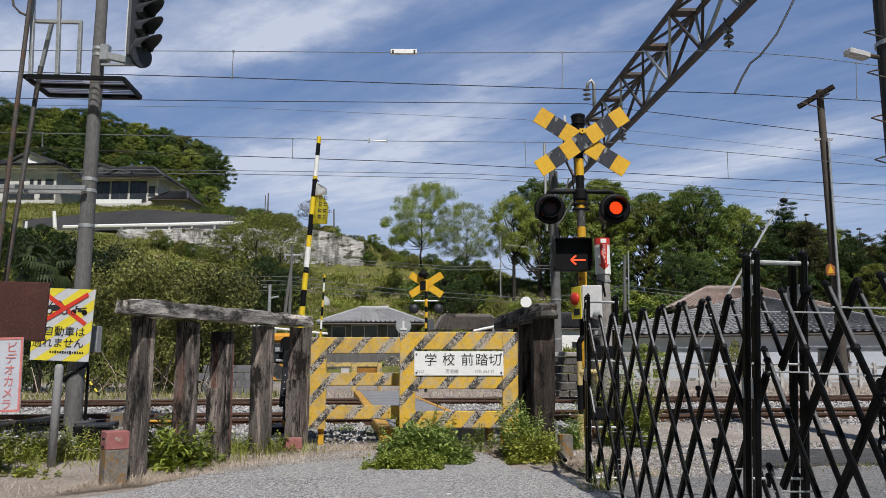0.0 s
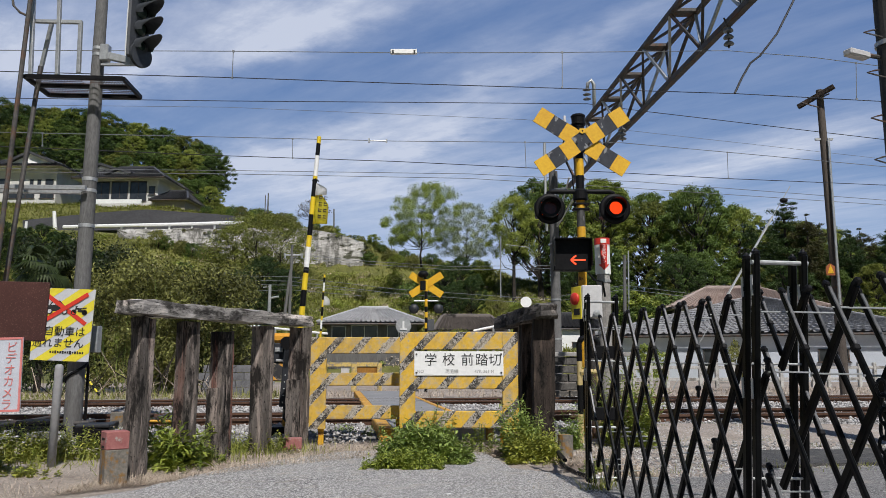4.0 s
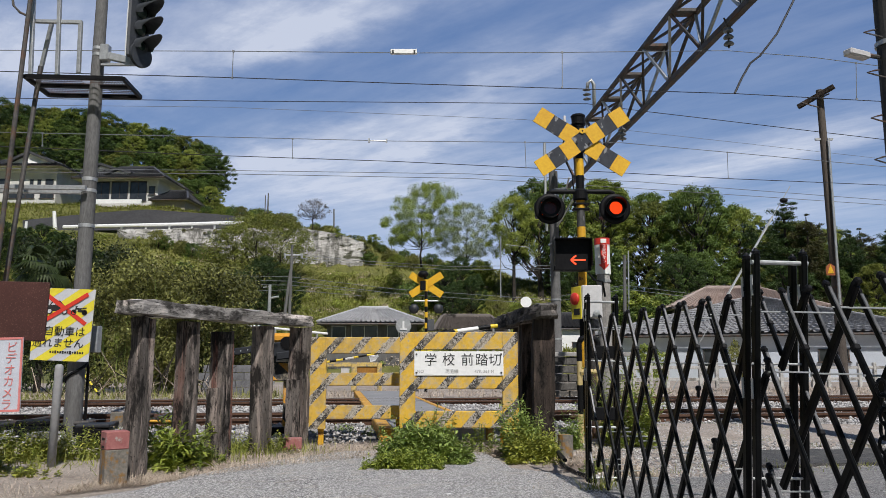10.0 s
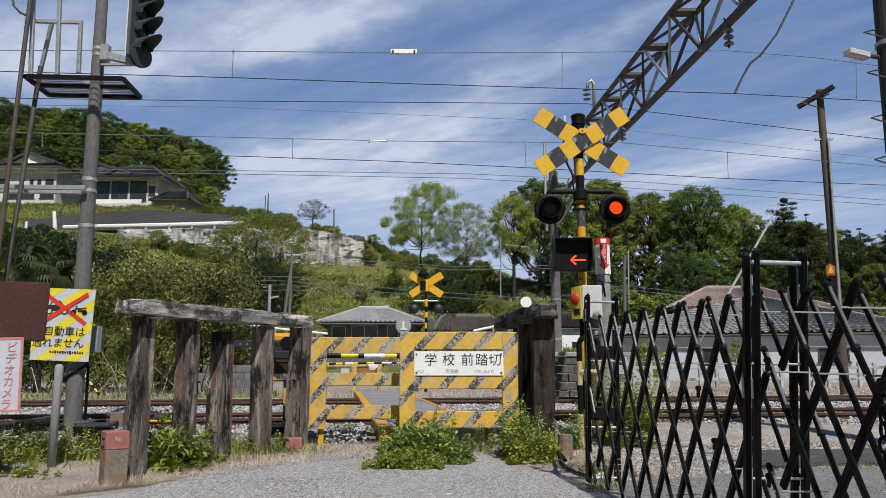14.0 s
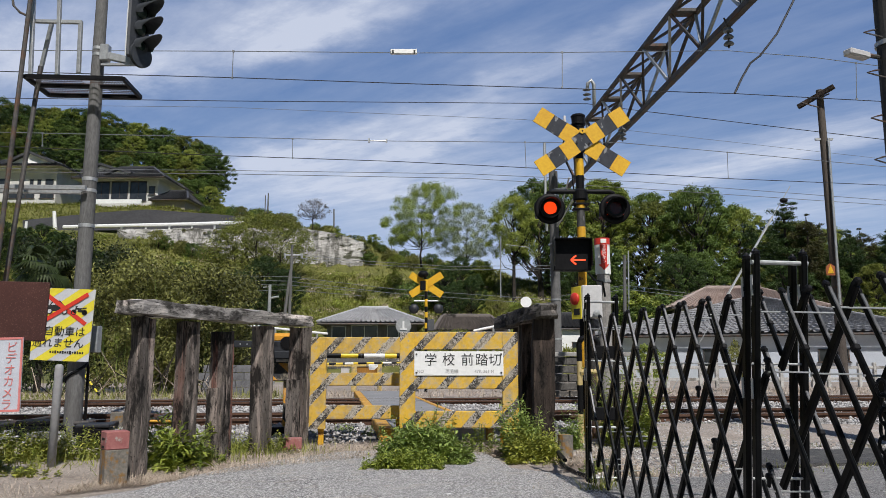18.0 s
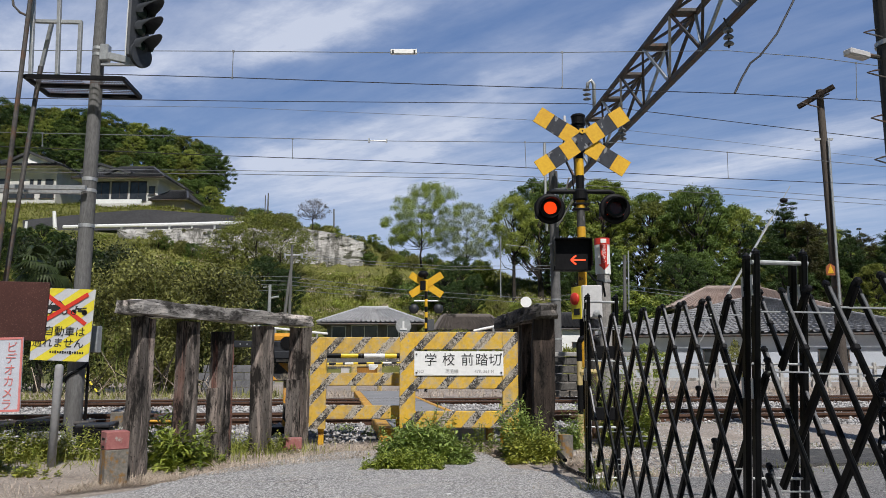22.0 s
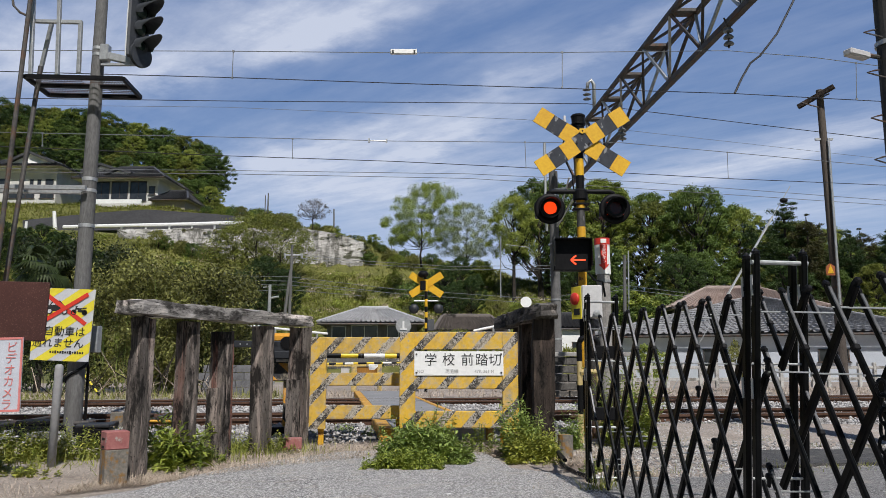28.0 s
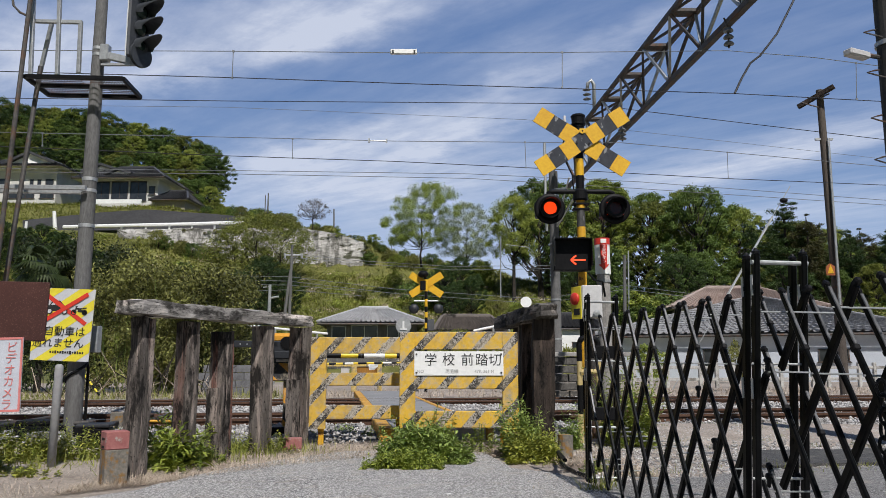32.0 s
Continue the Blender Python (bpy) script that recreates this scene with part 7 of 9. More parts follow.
def gable(t, base, left, right, peak, depth):
    """A small cross gable: white triangle wall and two dark roof slabs running back."""
    l, r, p = (Vector(offset(q, base)) for q in (left, right, peak))
    back = Vector((0, depth, 0))
    bm = bmesh.new()
    prism(bm, [(l.x, l.z), (r.x, r.z), (p.x, p.z)], depth, Matrix.Translation((0, l.y, 0)))
    part("gable_wall", bm, M_WHITE, t, "white plastered gable")
    for q in (l, r):
        d = (q - p) * 1.18
        n = Vector((d.z, 0, -d.x)).normalized()
        n = n if n.z > 0 else -n
        bm = bmesh.new()
        lo, hi = [p + d, p + d + back], [p, p + back]
        vs = [bm.verts.new(v + n * h + Vector((0, e, 0))) for h in (0.02, 0.3) for v, e in ((lo[0], -0.5), (hi[0], -0.5), (hi[1], 0), (lo[1], 0))]
        for f in ((0, 1, 2, 3), (7, 6, 5, 4), (0, 4, 5, 1), (1, 5, 6, 2), (2, 6, 7, 3), (3, 7, 4, 0)):
            bm.faces.new([vs[k] for k in f])
        part("gable_roof", bm, M_TILE_DARK, t)


# houses on the terrace
hb6 = (-54.895, 88, 20.484)
th6 = house("pale plastered house with dark tiled roof on the terrace", (hb6[0], 88, 20.008), 0, 9.2, 7.0, 23.839 - 20.008, 2.0, M_PLASTER, M_TILE_DARK, 1.1, 0.3, [(6.3, 1.9, 0.4, 0.8, 1), (7.2, 1.9, 0.4, 0.8, 1), (8.4, 1.8, 0.9, 1.1, 1), (2.5, 1.9, 1.4, 1.0, 2), (5.2, 0.45, 3.0, 0.8, 3), (8.2, 0.5, 1.6, 0.9, 2)])
gable(th6, (hb6[0], 88, 20.008), (-50.811, 87.3, 24.134), (-46.023, 87.3, 24.134), (-48.638, 87.3, 25.231), 4.0)
hb7 = (-41.277, 86, 20.038)
th7 = house("tan plastered house with dark tiled roof on the terrace", (hb7[0], 86, 19.041), -3, 8.6, 7.0, 21.84 - 19.041, 2.2, M_PLASTER, M_TILE_DARK, 1.1, 0.5, [(1.5, 1.35, 2.8, 2.3, 3), (4.1, 1.35, 1.9, 2.3, 2), (6.3, 1.35, 1.9, 2.3, 2), (7.9, 1.4, 0.7, 1.0, 1)])
gable(th7, (hb7[0], 86, 19.041), (-38.629, 86, 22.376), (-36.08, 86, 22.376), (-37.416, 86, 22.846), 3.0)
gable(th7, (hb7[0], 86, 19.041), (-42.422, 88, 23.151), (-38.073, 88, 23.151), (-40.604, 88, 23.976), 3.0)
hb8 = (-32.777, 84, 18.942)
house("low dark-roofed annex beside the terrace house", (hb8[0], 85, 18.437), -6, 3.6, 4.0, 0.75, 1.4, M_PLASTER_TAN, M_TILE_DARK, 0.5, 0.6)
t = thing("veranda_rail", "white panelled balcony rail before the terrace house", "railing", (-36.985, 84.5, 18.855))
c, s = (-36.829, 84.56, 18.92), (5.43, 0.12, 0.522)
bm = bmesh.new()
box(bm, offset(c, (-36.985, 84.5, 18.855)), s, bevel=0.02)
part("panel", bm, M_WHITE, t)


# ---- hillside: cliff, retaining wall, guard rail ----
def rock_face(label, x0, x1, y, zb, zt, seed, bulge=0.8):
    n, m = 60, 14
    verts, faces = [], []
    for j in range(m + 1):
        for i in range(n + 1):
            x = x0 + (x1 - x0) * i / n
            k = j / m
            zb2, zt2 = np.interp(x, *zb), np.interp(x, *zt)
            z = zb2 + (zt2 - zb2) * k - 0.6 * (j == 0)
            dy = bulge * noise.noise((x * 0.35 + seed, z * 0.25, seed)) + 0.5 * noise.noise((x * 1.1, z * 0.5, seed + 4)) + 0.25 * noise.noise((x * 2.7, z * 1.1, seed + 9))
            crack = -0.5 * max(0, math.sin(x * 1.9 + 1.5 * noise.noise((x * 0.4, 0, seed))) - 0.82) * 4
            verts.append((x, y + 0.9 * k + dy - crack * 0.5, z))
    for j in range(m):
        for i in range(n):
            a = j * (n + 1) + i
            faces.append((a, a + 1, a + n + 2, a + n + 1))
    base = len(verts)
    for i in range(n + 1):
        x, yy, z = verts[m * (n + 1) + i]
        verts.append((x, yy + 3.0, z - 0.1))
    for i in range(n):
        a = m * (n + 1) + i
        faces.append((a, a + 1, base + i + 1, base + i))
    # right and left returns
    for i, sgn in ((n, 1), (0, -1)):
        b2 = len(verts)
        for j in range(m + 1):
            x, yy, z = verts[j * (n + 1) + i]
            verts.append((x + sgn * 0.8, yy + 3.0, z))
        for j in range(m):
            q = (j * (n + 1) + i, b2 + j, b2 + j + 1, (j + 1) * (n + 1) + i)
            faces.append(q if sgn > 0 else q[::-1])
    ob = raw_part("rock_face", verts, faces, M_CLIFF)
    return tagged(ob, label, "rock face", kind="structure")


rock_face("pale weathered rock face below the terrace", -29.974, -7.446, 69.5,
          ([-29.974, -28.247, -14.849, -7.419], [12.973, 11.483, 10.002, 9.686]),
          ([-30.057, -21.273, -12.847, -9.678, -7.456], [13.24, 13.294, 13.347, 12.76, 12.014]), 3.0)


def retaining_wall():
    verts, faces = [], []
    top = [((-44.273, 79, 15.739)), ((-35.998, 79, 16.588)), ((-31.248, 79, 16.891)), ((-24.07, 79, 16.406)), ((-20.482, 79, 16.042))]
    low = [((-41.928, 75, 13.725)), ((-34.054, 75, 13.953)), ((-29.547, 75, 14.011)), ((-22.785, 75, 14.125)), ((-19.408, 75, 14.297))]
    n = len(top)
    verts = low + top + [(x, y + 0.6, z) for x, y, z in top]
    for i in range(n - 1):
        faces += [(i, i + 1, n + i + 1, n + i), (n + i, n + i + 1, 2 * n + i + 1, 2 * n + i)]
    ob = raw_part("retaining_wall", verts, faces, M_RETAIN)
    tagged(ob, "dark grey sloping retaining wall under the terrace houses", "retaining wall", kind="structure")


retaining_wall()
gb = (-37.012, 73, 13.938)
t = thing("guard_rail", "white steel guard rail along the hillside lane", "guard rail", gb)
bm = bmesh.new()
tube_path(bm, [offset(p, gb) for p in ((-36.902, 73, 13.938), (-32.077, 73, 14.05), (-24.945, 73, 14.217), (-19.347, 73, 14.385))], 0.17, 6)
part("beam", bm, M_WHITE, t)
first = None
for p in ((-34.855, 73.1, 13.845), (-31.285, 73.1, 13.901), (-28.924, 73.1, 13.956), (-26.62, 73.1, 14.068), (-24.423, 73.1, 14.124), (-22.223, 73.1, 14.124), (-20.025, 73.1, 14.18)):
    q = offset(p, gb)
    if first is None:
        bm = bmesh.new()
        box(bm, (0, 0, -0.2), (0.14, 0.14, 0.9))
        first = part("post", bm, M_WHITE, t)
        first.matrix_basis = pose(*q)
    else:
        share("post", first, t, pose(*q))


# small street furniture in the distance
def far_pole(label, foot, top, r, mat, parts=()):
    b = (foot[0], foot[1], foot[2])
    t = thing("distant_pole", label, "pole", b, group="distant poles")
    bm = bmesh.new()
    rod(bm, (0, 0, -0.3), offset(top, b), r, r * 0.8, 10)
    part("shaft", bm, mat, t)
    for a, c, rr in parts:
        bm = bmesh.new()
        rod(bm, offset(a, b), offset(c, b), rr, seg=8)
        part("arm", bm, M_GALV, t)


far_pole("grey utility pole standing below the slope", (-9.244, 46, 3.472), (-9.206, 46, 7.977), 0.095, M_POLE, [((-9.67, 46, 7.35), (-8.534, 46, 7.35), 0.05), ((-9.62, 46, 7.2), (-9.62, 46, 7.45), 0.07), ((-8.60, 46, 7.2), (-8.60, 46, 7.45), 0.07)])
far_pole("leaning grey stay pole below the slope", (-9.584, 46, 3.472), (-9.264, 46, 6.449), 0.095, M_POLE)
far_pole("pale street lamp pole below the slope", (-8.652, 38, 3.156), (-8.649, 38, 4.735), 0.09, M_GALV, [((-8.626, 38, 4.056), (-8.206, 38, 4.141), 0.05), ((-8.983, 38, 4.594), (-8.646, 38, 4.65), 0.03)])
far_pole("grey utility pole before the wood", (11.85, 50, 2.415), (12.007, 50, 7.915), 0.13, M_POLE)
far_pole("grey pole before the wood", (12.592, 52, 2.478), (12.769, 52, 8.473), 0.06, M_GALV)
far_pole("thin pole on the cliff top", (-10.596, 73, 13.827), (-10.636, 73, 15.729), 0.08, M_POLE)
far_pole("thin pole on the terrace bank", (-18.718, 80, 17.033), (-18.72, 80, 18.885), 0.08, M_POLE)
far_pole("thin pole on the terrace bank", (-19.02, 80, 17.033), (-19.015, 80, 18.637), 0.06, M_POLE)
far_pole("pale signal post beside the wood", (4.241, 56, 5.908), (4.289, 56, 10.207), 0.05, M_GALV, [((4.66, 56, 9.569), (6.336, 56, 9.357), 0.02)])
far_pole("white fence post by the palm", (-33.38, 60, 8.063), (-33.301, 60, 12.066), 0.12, M_WHITE)
far_pole("stout white post on the hillside lane", (-38.178, 74, 14.005), (-38.418, 74, 15.706), 0.2, M_WHITE)
for pts in ([(-14.148, 47, 6.218), (-9.321, 46, 6.035), (-3.121, 50, 5.664), (6.788, 52, 5.16), (11.937, 50, 5.925), (20.666, 54, 5.326)],
            [(-14.137, 47, 5.972), (-9.312, 46, 5.76), (-3.118, 50, 5.366), (6.782, 52, 4.851), (11.927, 50, 5.664), (20.652, 54, 5.085)],
            [(-14.125, 47, 5.691), (-9.305, 46, 5.519), (-5.348, 50, 5.515)],
            [(-14.101, 47, 5.165), (-9.297, 46, 5.245), (-5.344, 50, 5.217)],
            [(-9.19, 46, 7.42), (-5.38, 50, 7.538), (0.597, 50, 7.162), (7.415, 52, 7.492)],
            [(-9.184, 46, 7.211), (-5.377, 50, 7.35), (0.597, 50, 6.936), (7.41, 52, 7.258)]):
    wire("blue grey service wire strung between distant poles", pts, 0.018, M_WIRE_PALE)

# stay wire of the line pole, with its guard tube
sb = (4.143, 14, 0.376)
t = thing("stay_wire", "pale guy wire with a guard tube and dark insulator", "guy wire", sb)
bm = bmesh.new()
rod(bm, offset((4.143, 14, 0.376), sb), offset((6.984, 15, 4.371), sb), 0.009, seg=6)
part("wire", bm, M_GALV, t)
bm = bmesh.new()
rod(bm, offset((5.336, 14.45, 2.026), sb), offset((6.526, 14.85, 3.717), sb), 0.022, seg=8)
part("guard_tube", bm, M_GALV, t, "pale guard tube")
bm = bmesh.new()
bmesh.ops.create_icosphere(bm, subdivisions=2, radius=0.075, matrix=Matrix.Translation(offset((6.794, 14.9, 4.059), sb)) @ Matrix.Diagonal((1.1, 0.8, 0.7, 1)))
part("insulator", bm, M_BLACK, t, "dark stay insulator")

# white guard pipes along the far lane
for a, c in (((-8.616, 30, 2.405), (-4.509, 30, 1.987)), ((1.075, 27, 1.972), (2.472, 27, 2.27))):
    t = thing("guard_pipe", "white guard pipe along the far lane", "guard rail", (a[0], a[1], 0))
    b = (a[0], a[1], 0)
    bm = bmesh.new()
    rod(bm, offset(a, b), offset(c, b), 0.045, seg=10)
    part("pipe", bm, M_WHITE, t)
    for k in (0.1, 0.5, 0.9):
        p = Vector(a).lerp(Vector(c), k)
        bm = bmesh.new()
        rod(bm, offset((p.x, p.y, -0.05), b), offset(p, b), 0.04, seg=8)
        part("post", bm, M_GALV, t)


M_OLDBLOCK = surface("old_concrete_block", (0.085, 0.085, 0.09), (0.17, 0.17, 0.178), fine=30, coarse=3, rough=0.9)
# low block wall between the thicket and the crossing
wb = (-6.559, 20.5, 0.155)
t = thing("block_wall", "low grey concrete block wall beyond the tracks", "wall", (wb[0], 20.5, 0), 8)
first = None
for r in range(4):
    for i in range(4):
        x, z = 0.21 + 0.42 * i + (0.2 if r % 2 else 0), 0.10 + 0.2 * r
        if first is None:
            bm = bmesh.new()
            box(bm, (0, 0, 0), (0.41, 0.15, 0.19), bevel=0.008)
            first = part("block", bm, M_OLDBLOCK, t)
            first.matrix_basis = pose(x, 0, z)
        else:
            share("block", first, t, pose(x, 0, z))


# old stone wall beyond the far track, beside the line pole
M_OLDSTONE = surface("sooty_stone", (0.035, 0.033, 0.030), (0.13, 0.122, 0.11), fine=18, coarse=4, rough=0.95, bump=0.8, dist=0.02)
wb = (2.667, 18.5, 0)
t = thing("stone_wall", "low sooty stone wall with a coping beyond the far track", "wall", wb, 8)
shapes = []
srnd = random.Random(44)
for i in range(3):
    bm = bmesh.new()
    box(bm, (0, 0, 0), (0.30 + 0.05 * i, 0.2, 0.185), bevel=0.02)
    for v in bm.verts:
        v.co += Vector((srnd.uniform(-0.012, 0.012), srnd.uniform(-0.012, 0.012), srnd.uniform(-0.008, 0.008)))
    shapes.append(part("stone", bm, M_OLDSTONE, t))
    shapes[i].matrix_basis = pose(0.16 + 0.36 * i, 0, 0.1)
for r in range(5):
    x = 1.2 if r == 0 else (-0.05 if r % 2 else 0.1)
    k = r
    while x < 1.75:
        share("stone", shapes[k % 3], t, pose(x, srnd.uniform(-0.015, 0.015), 0.1 + 0.2 * r))
        x += 0.34 + 0.025 * (k % 3)
        k += 1
bm = bmesh.new()
box(bm, (0.85, 0, 1.06), (2.1, 0.3, 0.1), bevel=0.015)
part("coping", bm, M_CONCRETE, t, "grey concrete coping")

# a striped guard on a stay, and a pale box behind the striped sign
sg = (-6.861, 15.5, 0.214)
t = thing("stay_guard", "short yellow and black striped guard on a slanting stay", "guard", sg)
a, c = Vector((0, 0, 0)), offset((-7.183, 15.5, 0.615), sg)
for i in range(6):
    bm = bmesh.new()
    rod(bm, a.lerp(c, i / 6), a.lerp(c, (i + 1) / 6), 0.02, seg=8)
    part("band", bm, (M_BLACK, M_SIGN_YELLOW)[i % 2], t)
t = thing("meter_box", "small pale grey box strapped behind the striped sign", "box", (-3.947, 8.7, 0.964))
c, s = (-3.954, 8.76, 1.12), (0.07, 0.12, 0.299)
bm = bmesh.new()
box(bm, offset(c, (-3.947, 8.7, 0.964)), s, bevel=0.006)
part("case", bm, M_GALV, t)

# yellow lever lying between the rails, a dark hose and a scrap on the road
t = thing("track_lever", "faded yellow steel lever lying beside the rail", "lever", along(-3.9, -0.75, 0.12), 8)
bm = bmesh.new()
box(bm, (0, 0, 0.03), (0.24, 0.10, 0.06), bevel=0.01)
part("weight", bm, M_YELLOW_RUST, t)
bm = bmesh.new()
rod(bm, (0.1, 0, 0.03), (0.5, 0.05, 0.02), 0.015, seg=8)
part("bar", bm, M_YELLOW_RUST, t)
t = thing("cable_loop", "dark loose cable looped on the ground by the stub", "cable", (1.085, 6.681, 0))
gb = (1.085, 6.681, 0)
bm = bmesh.new()
tube_path(bm, [offset(p, gb) for p in ((0.876, 5.64, 0.16), (0.959, 6.527, 0.12), (0.993, 6.703, 0.03), (0.989, 6.317, 0.02), (1.018, 6.06, 0.02), (1.059, 5.881, 0.02), (1.087, 5.658, 0.02))], 0.016, 7)
part("cable", bm, M_BLACK, t)
t = thing("paper_scrap", "tiny white scrap lying on the asphalt", "litter", (0.036, 4.977, 0.034))
bm = bmesh.new()
box(bm, (0, 0, 0.002), (0.028, 0.02, 0.003), Matrix.Rotation(0.4, 3, "Z"))
part("scrap", bm, M_WHITE, t)


# ---- plants ----
def leaf_quads(rng, centres, radii, count, size, flat=0.0, squash=0.75):
    """Verts and faces of leaf quads scattered in balls, denser towards their skins."""
    idx = rng.integers(0, len(centres), count)
    d = rng.normal(size=(count, 3))
    d /= np.linalg.norm(d, axis=1, keepdims=True)
    r = rng.random(count) ** 0.5 * rng.uniform(0.8, 1.25, count)
    p = centres[idx] + d * (radii[idx] * r)[:, None] * np.array([1, 1, squash])
    face = d * 0.75 + np.array([0, 0, 0.35]) + rng.normal(size=(count, 3)) * 0.5
    u = np.cross(face, rng.normal(size=(count, 3)))
    u[:, 2] *= 1 - flat
    u /= np.linalg.norm(u, axis=1, keepdims=True) + 1e-9
    v = np.cross(u, face)
    v /= np.linalg.norm(v, axis=1, keepdims=True) + 1e-9
    s = size * rng.uniform(0.6, 1.35, count)[:, None]
    verts = np.stack([p - u * s, p - v * s * 0.45, p + u * s, p + v * s * 0.45], axis=1).reshape(-1, 3)
    return verts


def quad_mesh(name, verts, mat):
    me = bpy.data.meshes.new(name)
    n = len(verts) // 4
    me.vertices.add(len(verts))
    me.vertices.foreach_set("co", np.ascontiguousarray(verts, dtype=np.float32).ravel())
    me.loops.add(4 * n)
    me.loops.foreach_set("vertex_index", np.arange(4 * n, dtype=np.int32))
    me.polygons.add(n)
    me.polygons.foreach_set("loop_start", np.arange(0, 4 * n, 4, dtype=np.int32))
    me.update(calc_edges=True)
    me.materials.append(mat)
    return me


def tree_parts(seed, h, spread, foot, puffs, r, leaves, size, mat, lean=0.0, bark=None, girth=0.03, skew=0.0, low=1.0):
    """Trunk-and-limb mesh and crown mesh of a tree h metres high; limbs reach each puff of the crown."""
    rnd, rng = random.Random(seed), np.random.default_rng(seed)
    puffs, r = int(puffs * 1.8), r * 0.76
    bm = bmesh.new()
    fork = Vector((lean * h * 0.3, 0, h * foot))
    mid = Vector((lean * h * 0.12 + rnd.uniform(-0.05, 0.05) * h * 0.3, rnd.uniform(-0.02, 0.02) * h, h * foot * 0.5))
    tube_taper(bm, [Vector((0, 0, -0.4)), mid, fork, fork + Vector((lean * h * 0.2, 0, h * (0.85 - foot) * 0.7))], [h * girth, h * girth * 0.8, h * girth * 0.62, h * girth * 0.2])
    cen, rad = [], []
    lo, hi = h * (foot + 0.08), h - r * 0.5
    for i in range(puffs):
        k = ((i + rnd.random()) / puffs) ** low
        z = lo + (hi - lo) * k
        q = (z - lo) / (hi - lo)
        wide = spread * math.sqrt(max(0.05, 1 - (1.75 * q - 0.72) ** 2 / 1.1)) * rnd.uniform(0.35, 1.05)
        a = i * 2.39996 + rnd.uniform(-0.5, 0.5)
        c = Vector((math.cos(a) * wide + lean * h * 0.4 * q + skew * (q - 0.5), math.sin(a) * wide, z))
        cen.append(tuple(c))
        rad.append(r * rnd.uniform(0.55, 1.2))
        start = Vector((lean * h * 0.3 * min(1, z / h), 0, max(h * foot * rnd.uniform(0.8, 1.25), z - wide * 0.9 - 0.1 * h)))
        bend = start.lerp(c, 0.5) + Vector((0, 0, -0.06 * h * rnd.random()))
        if i % 3 == 0 or puffs > 180:
            tube_taper(bm, [start, bend, c], [h * girth * 0.22, h * girth * 0.14, h * girth * 0.05])
    trunk_me = bpy.data.meshes.new("trunk")
    bm.to_mesh(trunk_me)
    bm.free()
    trunk_me.materials.append(bark or M_BARK)
    crown = quad_mesh("crown", leaf_quads(rng, np.array(cen), np.array(rad), leaves, size), mat)
    return trunk_me, crown


def tube_taper(bm, pts, radii, seg=6):
    rings = []
    for i, (p, r) in enumerate(zip(pts, radii)):
        d = (pts[min(i + 1, len(pts) - 1)] - pts[max(i - 1, 0)]).normalized()
        x = d.cross(Vector((0.31, 0.94, 0.13))).normalized()
        y = d.cross(x)
        rings.append([bm.verts.new(p + r * (math.cos(k * math.tau / seg) * x + math.sin(k * math.tau / seg) * y)) for k in range(seg)])
    for a, b in zip(rings, rings[1:]):
        for k in range(seg):
            bm.faces.new((a[k], a[(k + 1) % seg], b[(k + 1) % seg], b[k]))


def plant_tree(parts, base, scale, turn, label, category="tree", group="woodland trees", sx=1.0):
    t = thing(category, label, category, base, 0, group=group)
    t.matrix_basis = pose(*base, 0, 0, turn) @ Matrix.Diagonal((scale * sx, scale * sx, scale, 1))
    for nm, me in zip(("trunk", "crown"), parts):
        o = new(nm, me)
        o.parent = t
    return t


WOOD = [tree_parts(100 + i, 10.0, (3.1, 2.7, 3.4, 2.9, 2.6)[i], (0.25, 0.3, 0.22, 0.28, 0.2)[i], (72, 62, 80, 60, 66)[i], (0.64, 0.6, 0.68, 0.6, 0.57)[i], 30000, 0.076, (M_LEAF_WOOD, M_LEAF_LIGHT, M_LEAF_DARK, M_LEAF_OLIVE, M_LEAF_WOOD)[i]) for i in range(5)]
rnd = random.Random(5)
# the wood on the hill behind the terrace houses, in rows up the slope
HILL_TOPS = ([-90, -62, -47, -39, -33.5, -29.5, -27], [43.5, 40.5, 38.0, 35.5, 33.0, 30.0, 25.5])
for row in range(7):
    y0 = 95 + 3.4 * row
    n = 30 if row < 6 else 34
    for i in range(n):
        y = y0 + rnd.uniform(-1.5, 1.5)
        x = -88 + (88 - 0.303 * y) * (i + rnd.random()) / n
        top = float(np.interp(x * 112 / y, *HILL_TOPS)) * y / 112 - (6 - row) * 1.9 + rnd.uniform(-0.9, 0.3)
        g = ground_height(x, y)
        s = min(1.15, max(0.55, (top - g) / 10 + 0.04))
        plant_tree(WOOD[rnd.choice((0, 0, 1, 3, 4, 2, 2))], (x, y, min(g, top - 10 * s) - 0.3), s, rnd.uniform(0, 360), "broadleaf tree in fresh spring leaf on the hill", sx=1.2)
# the wood beyond the houses
TALL = [tree_parts(130 + i, 10.0, (2.6, 2.3, 2.8)[i], (0.42, 0.46, 0.4)[i], 58, (0.6, 0.56, 0.62)[i], 26000, 0.07, (M_LEAF_LIGHT, M_LEAF_WOOD, M_LEAF_OLIVE)[i]) for i in range(3)]
line = []
for i in range(26):
    x = 8.4 + 1.66 * i
    line.append((x, 64 + (i * 5) % 13, float(np.interp(x, [5, 12, 22, 30, 36, 44, 52], [1.0, 1.1, 1.13, 0.96, 0.86, 0.82, 0.8])), (0, 5, 6, 1, 5, 7, 3, 6)[i % 8]))
for i in range(20):
    line.append((9.5 + 2.1 * i, 57 + (i * 3) % 4, 0.5 + 0.08 * (i % 3), (2, 0, 4, 3)[i % 4]))
